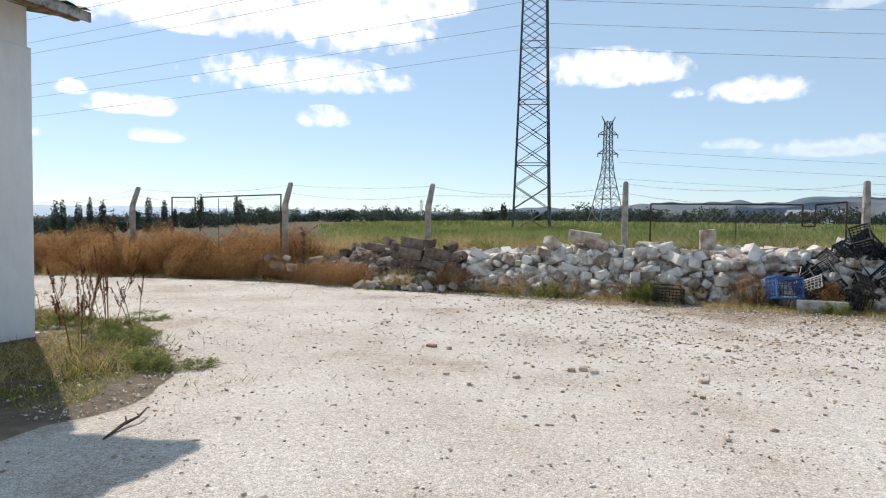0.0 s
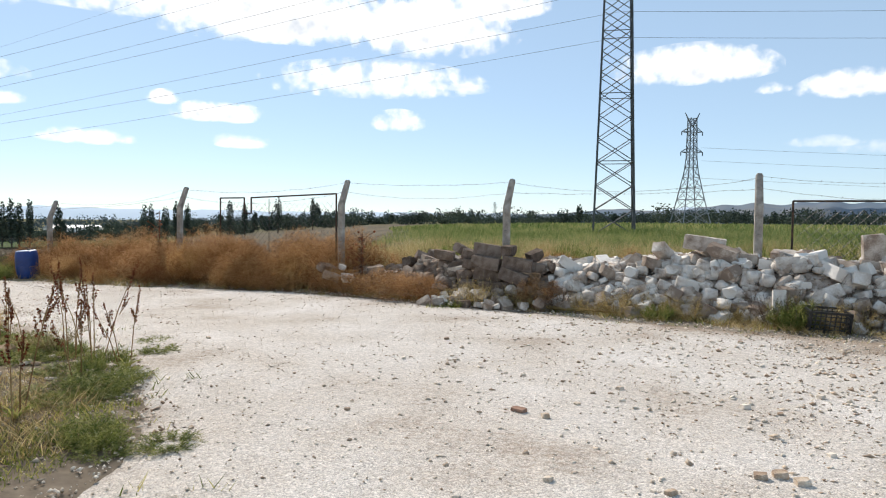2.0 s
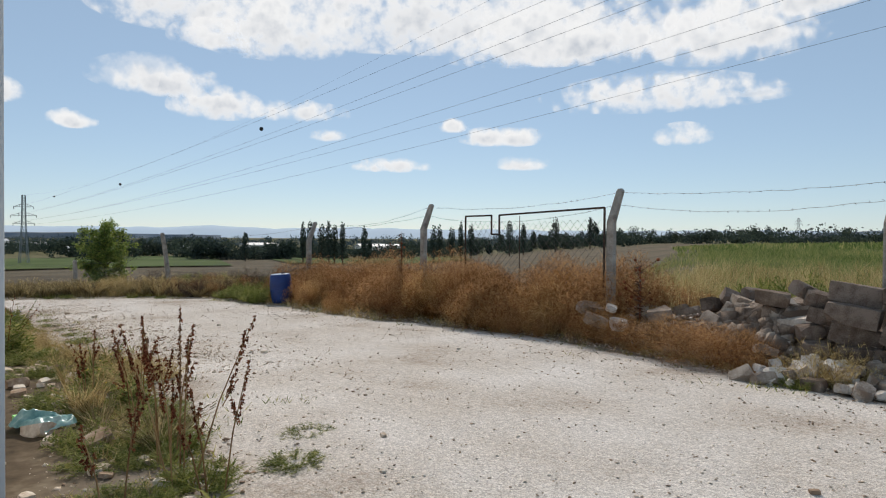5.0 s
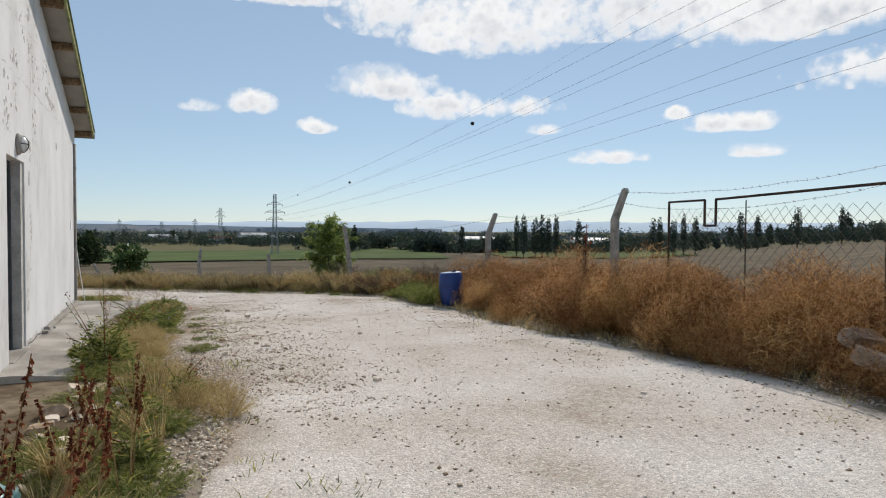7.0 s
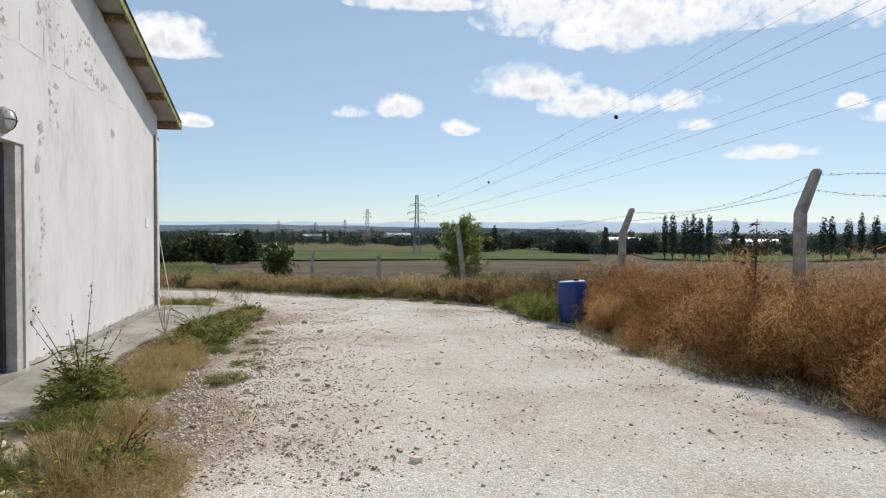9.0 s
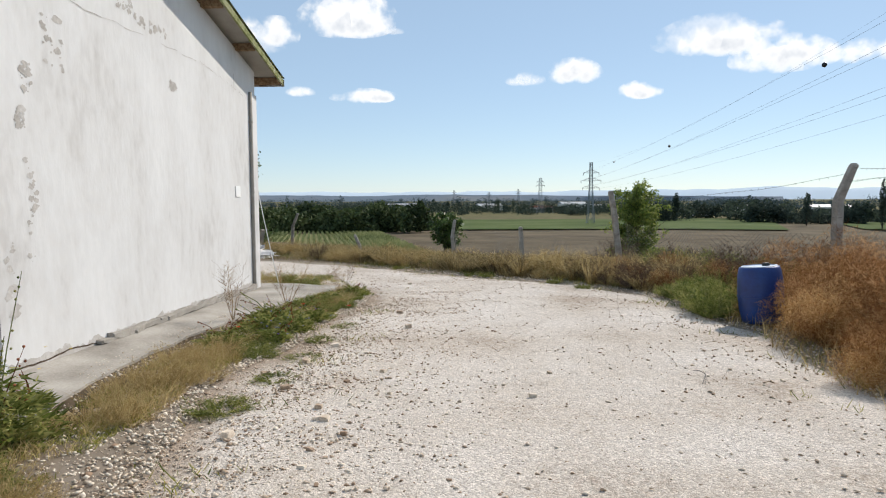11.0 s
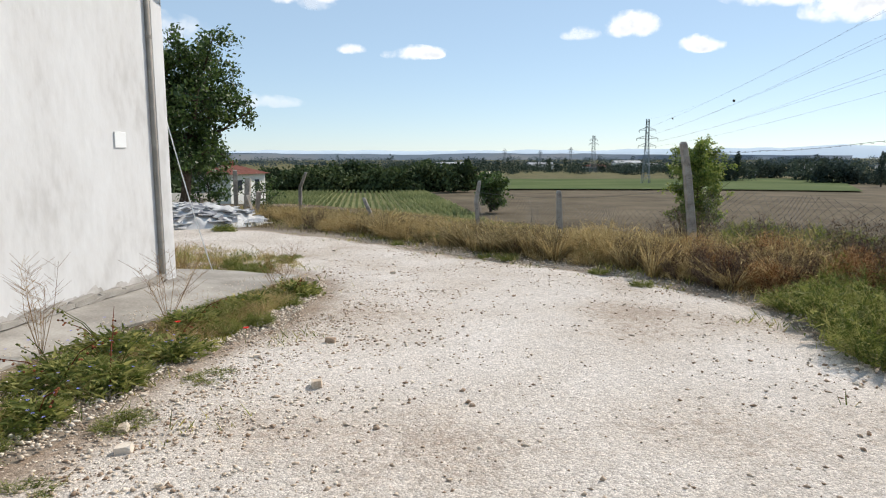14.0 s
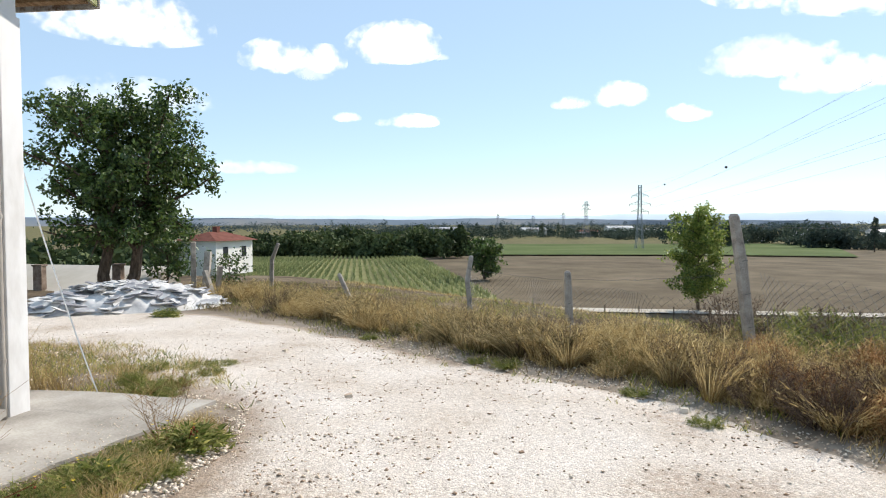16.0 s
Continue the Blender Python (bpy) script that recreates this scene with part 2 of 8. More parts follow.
M = {
    "gravel": gravel_material(),
    "ground": zone_material(),
    "plaster": surf("whitewashed_plaster", [(0.585, 0.57, 0.555), (0.68, 0.67, 0.66), (0.72, 0.715, 0.71), (0.755, 0.75, 0.745)], scale=1.3, rough=0.9, bump=0.45, fine=11, grain=0.40, detail=9, vec=(1.0, 1.0, 0.45)),
    "pipe": surf("weathered_grey_pipe", [(0.25, 0.225, 0.195), (0.38, 0.35, 0.31)], scale=5, rough=0.7, fine=60),
    "bare": surf("bare_damp_plaster", [(0.38, 0.355, 0.325), (0.50, 0.47, 0.44), (0.61, 0.585, 0.56)], scale=5, rough=0.95, fine=30, grain=0.5),
    "slab": surf("worn_concrete", [(0.22, 0.20, 0.175), (0.34, 0.315, 0.28), (0.46, 0.43, 0.39)], scale=1.6, rough=0.92, fine=45, grain=0.35),
    "post": surf("old_precast_concrete", [(0.19, 0.165, 0.14), (0.34, 0.305, 0.265), (0.46, 0.42, 0.37)], scale=7, rough=0.92, fine=70, grain=0.5, obj=0.15),
    "rust": surf("rusty_dark_steel", [(0.03, 0.025, 0.022), (0.065, 0.045, 0.035), (0.13, 0.075, 0.045)], scale=12, rough=0.75, metal=0.3, fine=60),
    "wire": surf("galvanised_wire", [(0.10, 0.095, 0.09), (0.20, 0.19, 0.18)], scale=20, rough=0.6, metal=0.6, bump=0),
    "cable": surf("power_cable", [(0.16, 0.165, 0.175), (0.22, 0.225, 0.235)], scale=1, rough=0.6, metal=0.0, bump=0),
    # Pylon steel for far off, lightened and blued in its colour to imitate haze.
    "hazesteel": surf("haze_painted_steel", [(0.20, 0.22, 0.24), (0.26, 0.28, 0.30)], scale=2, rough=0.8, metal=0.0, bump=0),
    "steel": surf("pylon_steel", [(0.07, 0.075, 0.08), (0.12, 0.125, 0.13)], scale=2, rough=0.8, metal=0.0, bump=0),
    "block": surf("white_aerated_concrete", [(0.27, 0.205, 0.16), (0.47, 0.395, 0.33), (0.62, 0.555, 0.49), (0.73, 0.68, 0.62)], scale=6, rough=0.95, fine=60, grain=0.35, obj=0.4, island=0.35, bump=0.9),
    "dirtyblock": surf("dirty_tan_concrete", [(0.17, 0.125, 0.095), (0.30, 0.235, 0.185), (0.46, 0.385, 0.315)], scale=6, rough=0.96, fine=60, grain=0.4, obj=0.3, island=0.4, bump=0.9),
    "greyblock": surf("grey_pumice_block", [(0.10, 0.075, 0.058), (0.165, 0.125, 0.10), (0.25, 0.20, 0.165)], scale=8, rough=0.97, fine=70, grain=0.6, obj=0.3, bump=0.8),
    "stone": surf("limestone", [(0.30, 0.21, 0.145), (0.52, 0.415, 0.315), (0.74, 0.65, 0.545)], scale=9, rough=0.95, fine=70, grain=0.3, obj=0.45, island=0.45),
    "blue": surf("blue_plastic", [(0.003, 0.022, 0.115), (0.004, 0.034, 0.18), (0.008, 0.05, 0.24)], scale=3, rough=0.42, fine=30, grain=0.3, bump=0.05),
    "barreltop": surf("pale_blue_plastic", [(0.36, 0.44, 0.58), (0.55, 0.62, 0.72)], scale=5, rough=0.5, bump=0.05),
    "black": surf("black_plastic", [(0.012, 0.012, 0.013), (0.03, 0.03, 0.031)], scale=8, rough=0.5, bump=0.1, obj=0.2),
    "crate": surf("faded_blue_crate_plastic", [(0.03, 0.10, 0.30), (0.06, 0.17, 0.42)], scale=6, rough=0.5, bump=0.05),
    "wood": surf("old_roof_timber", [(0.10, 0.06, 0.035), (0.19, 0.12, 0.07), (0.30, 0.21, 0.13)], scale=4, rough=0.85, fine=40, grain=0.5, vec=(1, 6, 6), island=0.2),
    "sheet": surf("grey_fibre_cement_underside", [(0.30, 0.28, 0.25), (0.40, 0.375, 0.34)], scale=3, rough=0.9, fine=30),
    "roof": surf("mossy_fibre_cement", [(0.13, 0.14, 0.06), (0.27, 0.29, 0.13), (0.38, 0.37, 0.27)], scale=6, rough=0.92, fine=40, grain=0.6, bump=0.6),
    "fascia": surf("peeling_painted_board", [(0.12, 0.07, 0.045), (0.30, 0.28, 0.26), (0.42, 0.43, 0.42)], scale=8, rough=0.8, fine=40, grain=0.6),
    "door": surf("grey_door_paint", [(0.30, 0.30, 0.32), (0.37, 0.37, 0.39)], scale=1.5, rough=0.55, fine=30, grain=0.15, bump=0.08),
    "doordark": surf("dark_grey_door_frame", [(0.035, 0.037, 0.042), (0.07, 0.072, 0.08)], scale=3, rough=0.6, fine=40),
    "chrome": surf("chrome", [(0.6, 0.6, 0.62), (0.7, 0.7, 0.72)], scale=3, rough=0.2, metal=1.0, bump=0),
    "lamp": surf("frosted_lamp_glass", [(0.6, 0.6, 0.58), (0.72, 0.72, 0.70)], scale=3, rough=0.35, bump=0),
    "plate": surf("white_plastic_plate", [(0.86, 0.86, 0.85), (0.90, 0.90, 0.89)], scale=3, rough=0.4, bump=0),
    "bark": surf("bark", [(0.05, 0.036, 0.026), (0.10, 0.075, 0.055), (0.16, 0.125, 0.095)], scale=8, rough=0.95, fine=40, grain=0.5, bump=0.9, vec=(2, 2, 0.5)),
    "leaf": surf("broad_green_leaves", [(0.03, 0.058, 0.014), (0.065, 0.115, 0.026), (0.13, 0.19, 0.045)], scale=0.6, rough=0.5, bump=0, island=0.6, trans=0.3),
    "poplarleaf": surf("poplar_leaves", [(0.10, 0.15, 0.03), (0.19, 0.26, 0.05), (0.34, 0.37, 0.09)], scale=0.5, rough=0.5, bump=0, island=0.6, trans=0.5),
    "hedgeleaf": surf("hedge_foliage", [(0.03, 0.046, 0.018), (0.055, 0.08, 0.03), (0.11, 0.14, 0.052)], scale=0.1, rough=0.8, bump=0, island=0.45, trans=0.2),
    # Both far foliage colours have air haze mixed in, slight here, strong below.
    "farleaf": surf("haze_tinted_foliage", [(0.034, 0.048, 0.042), (0.058, 0.077, 0.06), (0.10, 0.122, 0.082)], scale=0.06, rough=0.85, bump=0, island=0.35, trans=0.2),
    "hazeleaf": surf("haze_painted_foliage", [(0.06, 0.085, 0.095), (0.085, 0.115, 0.12), (0.12, 0.15, 0.145)], scale=0.03, rough=0.9, bump=0, island=0.35, trans=0.15),
    "verge": surf("faded_verge_grass", [(0.13, 0.105, 0.05), (0.27, 0.22, 0.115), (0.46, 0.375, 0.215)], scale=0.5, rough=0.9, bump=0, island=0.8, trans=0.4),
    "darkweed": surf("dead_grey_brown_stems", [(0.06, 0.042, 0.032), (0.125, 0.088, 0.065), (0.23, 0.17, 0.12)], scale=0.9, rough=0.9, bump=0, island=0.7, trans=0.2),
    "goldbush": surf("dry_golden_twigs", [(0.26, 0.125, 0.042), (0.52, 0.29, 0.105), (0.76, 0.52, 0.25)], scale=0.9, rough=0.9, bump=0, island=0.7, obj=0.3, trans=0.45),
    "drybush": surf("dry_orange_twigs", [(0.13, 0.056, 0.023), (0.32, 0.155, 0.06), (0.60, 0.37, 0.18)], scale=0.9, rough=0.9, bump=0, island=0.7, obj=0.3, trans=0.45),
    "dryweed": surf("straw_stems", [(0.26, 0.185, 0.08), (0.46, 0.345, 0.16), (0.62, 0.50, 0.26)], scale=0.7, rough=0.9, bump=0, island=0.7, trans=0.45),
    "greengrass": surf("green_grass_blades", [(0.095, 0.125, 0.02), (0.235, 0.26, 0.05), (0.48, 0.43, 0.13)], scale=0.8, rough=0.7, bump=0, island=0.7, trans=0.45),
    "meadow": surf("tall_meadow_grass", [(0.11, 0.16, 0.05), (0.22, 0.265, 0.085), (0.43, 0.39, 0.16)], scale=0.16, rough=0.85, bump=0, island=0.5, trans=0.3),
    "corn": surf("corn_leaves", [(0.15, 0.18, 0.075), (0.25, 0.28, 0.12), (0.37, 0.38, 0.18)], scale=0.05, rough=0.7, bump=0, island=0.5, trans=0.3),
    "dock": surf("rust_brown_dock_seeds", [(0.085, 0.028, 0.016), (0.19, 0.062, 0.032), (0.33, 0.12, 0.06)], scale=6, rough=0.9, bump=0, island=0.7, trans=0.1),
    "dockstem": surf("dry_dock_stem", [(0.17, 0.09, 0.04), (0.30, 0.18, 0.085), (0.40, 0.28, 0.14)], scale=4, rough=0.9, bump=0, obj=0.4),
    "weedleaf": surf("weed_leaves", [(0.085, 0.115, 0.024), (0.19, 0.215, 0.052), (0.36, 0.345, 0.115)], scale=3, rough=0.65, bump=0, island=0.6, trans=0.45),
    "yellow": surf("yellow_petals", [(0.65, 0.45, 0.02), (0.8, 0.6, 0.04)], scale=5, rough=0.7, bump=0),
    "red": surf("poppy_petals", [(0.6, 0.02, 0.012), (0.75, 0.05, 0.025)], scale=5, rough=0.7, bump=0),
    "chicory": surf("chicory_petals", [(0.18, 0.2, 0.55), (0.3, 0.3, 0.7)], scale=5, rough=0.7, bump=0),
    "bag": surf("teal_plastic_bag", [(0.10, 0.26, 0.26), (0.22, 0.42, 0.41), (0.45, 0.60, 0.58)], scale=9, rough=0.3, bump=0.3, trans=0.25),
    "greenbag": surf("bright_green_plastic", [(0.2, 0.6, 0.12), (0.35, 0.75, 0.2)], scale=6, rough=0.4, bump=0.1),
    "rubble": surf("plaster_rubble", [(0.24, 0.24, 0.26), (0.40, 0.40, 0.415), (0.54, 0.535, 0.53), (0.66, 0.65, 0.635)], scale=3, rough=0.92, fine=30, grain=0.3, obj=0.4, island=0.3),
    "tile": surf("red_roof_tile", [(0.13, 0.052, 0.040), (0.20, 0.085, 0.065)], scale=1.5, rough=0.85, fine=20),
    "cornsoil": surf("weedy_field_soil", [(0.16, 0.16, 0.07), (0.26, 0.25, 0.12)], scale=0.3, rough=0.95, fine=3, grain=0.4, bump=0),
    "shard": surf("faded_brick", [(0.26, 0.15, 0.105), (0.40, 0.26, 0.19)], scale=12, rough=0.95, fine=60),
    "housewall": surf("cream_render", [(0.72, 0.70, 0.66), (0.80, 0.785, 0.75)], scale=0.7, rough=0.9, fine=10, bump=0.1),
    "glass": surf("dark_window_glass", [(0.02, 0.025, 0.03), (0.035, 0.04, 0.05)], scale=1, rough=0.12, bump=0),
    # Distance haze is painted into both hill colours, the second paler and bluer.
    "hill": surf("haze_painted_hill", [(0.115, 0.155, 0.20), (0.15, 0.18, 0.215), (0.205, 0.205, 0.20)], scale=0.002, rough=1.0, fine=0.01, grain=0.4, bump=0),
    "farhill": surf("haze_painted_mountain", [(0.50, 0.585, 0.67), (0.55, 0.63, 0.70)], scale=0.001, rough=1.0, fine=0.01, bump=0),
    "shed": surf("pale_sheet_metal", [(0.30, 0.31, 0.33), (0.42, 0.43, 0.45)], scale=0.3, rough=0.6, bump=0),
    "fieldgreen": surf("distant_green_crop", [(0.055, 0.08, 0.026), (0.08, 0.108, 0.036), (0.115, 0.14, 0.055)], scale=0.03, rough=0.95, fine=0.6, grain=0.4, bump=0),
    "track": surf("pale_field_track", [(0.40, 0.36, 0.30), (0.52, 0.48, 0.42)], scale=0.4, rough=0.95, fine=5, bump=0.1),
}

# ---- builders ----


def sstep(a, b, v):
    k = np.clip((np.asarray(v, float) - a) / (b - a), 0, 1)
    return k * k * (3 - 2 * k)


def gz(x, y):
    """The height of the ground: a gentle plateau that falls away to low fields in the west and rises a little in the north."""
    x, y = np.asarray(x, float), np.asarray(y, float)
    z = 0.04 - 0.012 * np.clip(-x - 6, 0, 60) - 0.012 * np.clip(-x - 18, 0, 40)
    turn = np.degrees(np.arctan2(-(x + 5), y - 10))
    turn = np.where(turn < -90, turn + 360, turn)
    west = sstep(18, 48, turn)
    d1 = -0.562 * (x + 22.6) + 0.827 * (y - 16.6)
    d2 = (y - 18.4) * sstep(-9, -18, x)
    d = np.maximum(np.maximum(d1, d2), -x - 42)
    z = z - west * (5.1 * sstep(-0.5, 27, d) + 3.0 * sstep(60, 320, d))
    z = z + (1 - west) * 0.9 * sstep(16, 70, y) + (1 - west) * 0.5 * sstep(70, 300, y)
    return z


def g1(x, y):
    return float(gz(x, y))


def mesh_of(name, verts, faces, mat, smooth=False):
    me = bpy.data.meshes.new(name)
    me.from_pydata([tuple(map(float, v)) for v in verts], [], faces)
    me.materials.append(mat)
    if smooth:
        me.polygons.foreach_set("use_smooth", [True] * len(me.polygons))
    me.update()
    return me


def part(name, data, mat, parent=None, label="", smooth=False):
    """Links a bmesh, or a mesh that exists, as one object under a thing or a part."""
    if isinstance(data, bmesh.types.BMesh):
        me = bpy.data.meshes.new(name)
        data.normal_update()
        data.to_mesh(me)
        data.free()
        me.materials.append(mat)
        if smooth:
            me.polygons.foreach_set("use_smooth", [True] * len(me.polygons))
        data = me
    ob = new(name, data)
    if parent:
        ob.parent = parent
    if label:
        ob["label"] = label
    return ob


def thing(name, m, label, category, group="", kind=""):
    ob = new(name)
    ob.empty_display_size = 0.2
    ob.matrix_world = m
    return tagged(ob, label, category, group, kind)


def box(bm, x0, x1, y0, y1, z0, z1, m=None, bevel=0.0):
    vs = [bm.verts.new(((x1 if i & 1 else x0), (y1 if i & 2 else y0), (z1 if i & 4 else z0))) for i in range(8)]
    fs = [bm.faces.new([vs[i] for i in f]) for f in ((0, 2, 3, 1), (4, 5, 7, 6), (0, 1, 5, 4), (2, 6, 7, 3), (0, 4, 6, 2), (1, 3, 7, 5))]
    if bevel:
        es = list({e for f in fs for e in f.edges})
        r = bmesh.ops.bevel(bm, geom=es, offset=bevel, segments=2, affect="EDGES", profile=0.6)
        vs = list({v for f in r["faces"] for v in f.verts} | {v for v in vs if v.is_valid})
    if m is not None:
        for v in vs:
            v.co = m @ v.co
    return vs


def prism(bm, outline, depth, place):
    """A flat outline (s, z), given thickness depth behind its face; place(s, off, z) gives the world point."""
    front = [bm.verts.new(place(s, 0, z)) for s, z in outline]
    back = [bm.verts.new(place(s, -depth, z)) for s, z in outline]
    n = len(outline)
    bm.faces.new(front)
    bm.faces.new(back[::-1])
    for i in range(n):
        j = (i + 1) % n
        bm.faces.new((front[i], back[i], back[j], front[j]))


def tube(bm, pts, radii, sides=6, caps=True):
    """A round bar along points."""
    pts = [Vector(p) for p in pts]
    if not hasattr(radii, "__len__"):
        radii = [radii] * len(pts)
    rings = []
    for i, p in enumerate(pts):
        t = (pts[min(i + 1, len(pts) - 1)] - pts[max(i - 1, 0)]).normalized()
        a = t.cross(Vector((0, 0, 1)) if abs(t.z) < 0.9 else Vector((1, 0, 0))).normalized()
        b = t.cross(a)
        rings.append([bm.verts.new(p + (a * math.cos(k * math.tau / sides) + b * math.sin(k * math.tau / sides)) * radii[i]) for k in range(sides)])
    for r0, r1 in zip(rings, rings[1:]):
        for k in range(sides):
            bm.faces.new((r0[k], r0[(k + 1) % sides], r1[(k + 1) % sides], r1[k]))
    if caps and sides > 2:
        bm.faces.new(rings[0][::-1])
        bm.faces.new(rings[-1])


def lathe(bm, profile, sides=32, z0=0.0):
    rings = [[bm.verts.new((r * math.cos(k * math.tau / sides), r * math.sin(k * math.tau / sides), z + z0)) for k in range(sides)] for r, z in profile]
    for r0, r1 in zip(rings, rings[1:]):
        for k in range(sides):
            bm.faces.new((r0[k], r0[(k + 1) % sides], r1[(k + 1) % sides], r1[k]))
    bm.faces.new(rings[0][::-1])
    bm.faces.new(rings[-1])


def inside(px, py, poly):
    """Signed distance to a polygon, positive inside."""
    px, py = np.asarray(px, float), np.asarray(py, float)
    best = np.full(px.shape, 1e9)
    odd = np.zeros(px.shape, bool)
    for (x0, y0), (x1, y1) in zip(poly, poly[1:] + poly[:1]):
        dx, dy = x1 - x0, y1 - y0
        k = np.clip(((px - x0) * dx + (py - y0) * dy) / (dx * dx + dy * dy + 1e-12), 0, 1)
        best = np.minimum(best, np.hypot(px - x0 - k * dx, py - y0 - k * dy))
        cross = (y0 > py) != (y1 > py)
        odd ^= cross & (px < dx * (py - y0) / (dy if dy else 1e-12) + x0)
    return np.where(odd, best, -best)


# ---- ground and road ----


ROAD = [(14, 9.1), (4.8, 11.4), (3.5, 11.75), (-0.3, 12.6), (-4.6, 13.65), (-8.4, 14.75), (-12.9, 14.6), (-15.2, 15.05), (-18.8, 14.95), (-20.7, 14.1),
        (-22.8, 12.0), (-25.9, 9.5), (-28.0, 7.0), (-29.5, 3), (-29, -8), (-24.2, -8), (-23.8, 6.2), (-21.2, 8.8), (-20.2, 9.9), (-19.3, 10.1), (-17.8, 10.05), (-16.4, 9.6), (-15, 9.5), (-13.5, 9.05), (-12.2, 9.25), (-10.8, 9.3), (-9.6, 8.9), (-8.6, 8.85),
        (-6.2, 7.8), (-5.0, 6.9), (-4.2, 6.2), (-3.8, 5.4), (-3.55, 4.5), (-3.75, 3.5), (-4.4, 2.5), (-5.0, 1.4), (-5.1, -9), (14, -9)]


def ground_sheet():
    def axis(lo, hi, step, far=4600, grow=1.13):
        mid = list(np.arange(lo, hi + 1e-6, step))
        a, s = [], step
        v = lo
        while v > -far:
            s *= grow
            v -= s
            a.append(v)
        b, s, v = [], step, hi
        while v < far:
            s *= grow
            v += s
            b.append(v)
        return np.array(a[::-1] + mid + b)
    xs, ys = axis(-46, 14, 0.5), axis(-10, 34, 0.5)
    X, Y = np.meshgrid(xs, ys)
    Z = gz(X, Y)
    bump_n = np.array([noise.noise((x * 0.7, y * 0.7, 0)) for x, y in zip(X.ravel(), Y.ravel())]).reshape(X.shape)
    Z = Z + 0.03 * bump_n * (np.hypot(X + 15, Y - 10) < 60) * sstep(-0.6, -2.0, inside(X, Y, ROAD)) - 0.05 * sstep(-0.2, 0.6, inside(X, Y, ROAD))
    nx, ny = len(xs), len(ys)
    faces = [(j * nx + i, j * nx + i + 1, (j + 1) * nx + i + 1, (j + 1) * nx + i) for j in range(ny - 1) for i in range(nx - 1)]
    me = mesh_of("ground", np.stack([X.ravel(), Y.ravel(), Z.ravel()], 1), faces, M["ground"], True)
    turn = np.degrees(np.arctan2(-(X + 5), Y - 10))
    turn = np.where(turn < -90, turn + 360, turn)
    away = np.hypot(X + 14, Y - 12)
    far_green = sstep(240, 420, away) * 0.85
    soil = (1 - far_green) * sstep(15, 22, turn) * sstep(0.5, 6, np.maximum(Y - 17.5, -0.562 * (X + 22.6) + 0.827 * (Y - 16.6))) * sstep(-5, 5, Y - 0.1 * X)
    green = np.maximum((1 - sstep(16, 22, turn)) * sstep(15.5, 18, Y) * (1 - 0.5 * sstep(140, 300, away)), far_green * 0.8)
    dust = sstep(-0.7, -0.1, inside(X, Y, ROAD)) * 0.4 * (1 - 0.6 * ((X > -6.6) & (X < -3) & (Y < 6.6) & (Y > -9)))
    ca = me.color_attributes.new("zone", "FLOAT_COLOR", "POINT")
    rgba = np.stack([soil.ravel(), green.ravel(), dust.ravel(), 1 + 0 * soil.ravel()], 1)
    ca.data.foreach_set("color", rgba.ravel())
    tagged(new("ground", me), "dry brown earth, stubble and meadow running out to low fields", "ground", kind="structure")


def road_inside(x, y):
    """How far inside the road a place lies, with a ragged edge."""
    x, y = np.asarray(x, float), np.asarray(y, float)
    rag = np.array([noise.noise((a * 0.9, b * 0.9, 5)) * 0.28 + noise.noise((a * 3.1, b * 3.1, 9)) * 0.14 for a, b in zip(x.ravel(), y.ravel())]).reshape(x.shape)
    return inside(x, y, ROAD) + rag


def road_z(x, y):
    return gz(x, y) - 0.03 + 0.05 * sstep(-0.25, 0.9, inside(x, y, ROAD))


def road_sheet():
    step = 0.16
    xs, ys = np.arange(-31, 14, step), np.arange(-9, 16, step)
    X, Y = np.meshgrid(xs, ys)
    D = road_inside(X, Y)
    rough = np.array([noise.noise((a * 2.2, b * 2.2, 2)) * 0.012 + noise.noise((a * 7, b * 7, 3)) * 0.006 for a, b in zip(X.ravel(), Y.ravel())]).reshape(X.shape)
    Z = gz(X, Y) - 0.03 + 0.05 * sstep(-0.25, 0.9, D) + rough * sstep(-0.2, 0.6, D)
    nx = len(xs)
    keep = D > -0.3
    faces = []
    for j in range(len(ys) - 1):
        row = keep[j, :-1] | keep[j, 1:] | keep[j + 1, :-1] | keep[j + 1, 1:]
        for i in np.nonzero(row)[0]:
            i = int(i)
            faces.append((j * nx + i, j * nx + i + 1, (j + 1) * nx + i + 1, (j + 1) * nx + i))
    used = np.unique(np.array(faces))
    back = np.full(X.size, -1)
    back[used] = np.arange(len(used))
    V = np.stack([X.ravel(), Y.ravel(), Z.ravel()], 1)[used]
    me = mesh_of("road", V, [tuple(int(back[k]) for k in f) for f in faces], M["gravel"], True)
    dirt = np.exp(-((X - 3.0) / 4.0) ** 2) * sstep(4.5, 0.2, inside(X, Y, ROAD)) * (Y > 5) * 0.8
    dirt = dirt + sstep(2.0, 0.1, inside(X, Y, ROAD)) * 0.34 * ((X < -8) & (Y < 12)) + sstep(0.7, -0.2, inside(X, Y, ROAD)) * 0.75
    dirt = dirt.ravel()[used]
    ca = me.attributes.new("dirt", "FLOAT", "POINT")
    ca.data.foreach_set("value", dirt.astype(np.float32))
    return tagged(new("road", me), "pale crushed-limestone track, dusty, with loose stones", "road", kind="structure")


ground_sheet()
road = road_sheet()
# ---- the barn ----
WA, WU, WN = Vector((-6.45, 6.75, 0)), Vector((-0.99428, 0.10679, 0)), Vector((0.10679, 0.99428, 0))
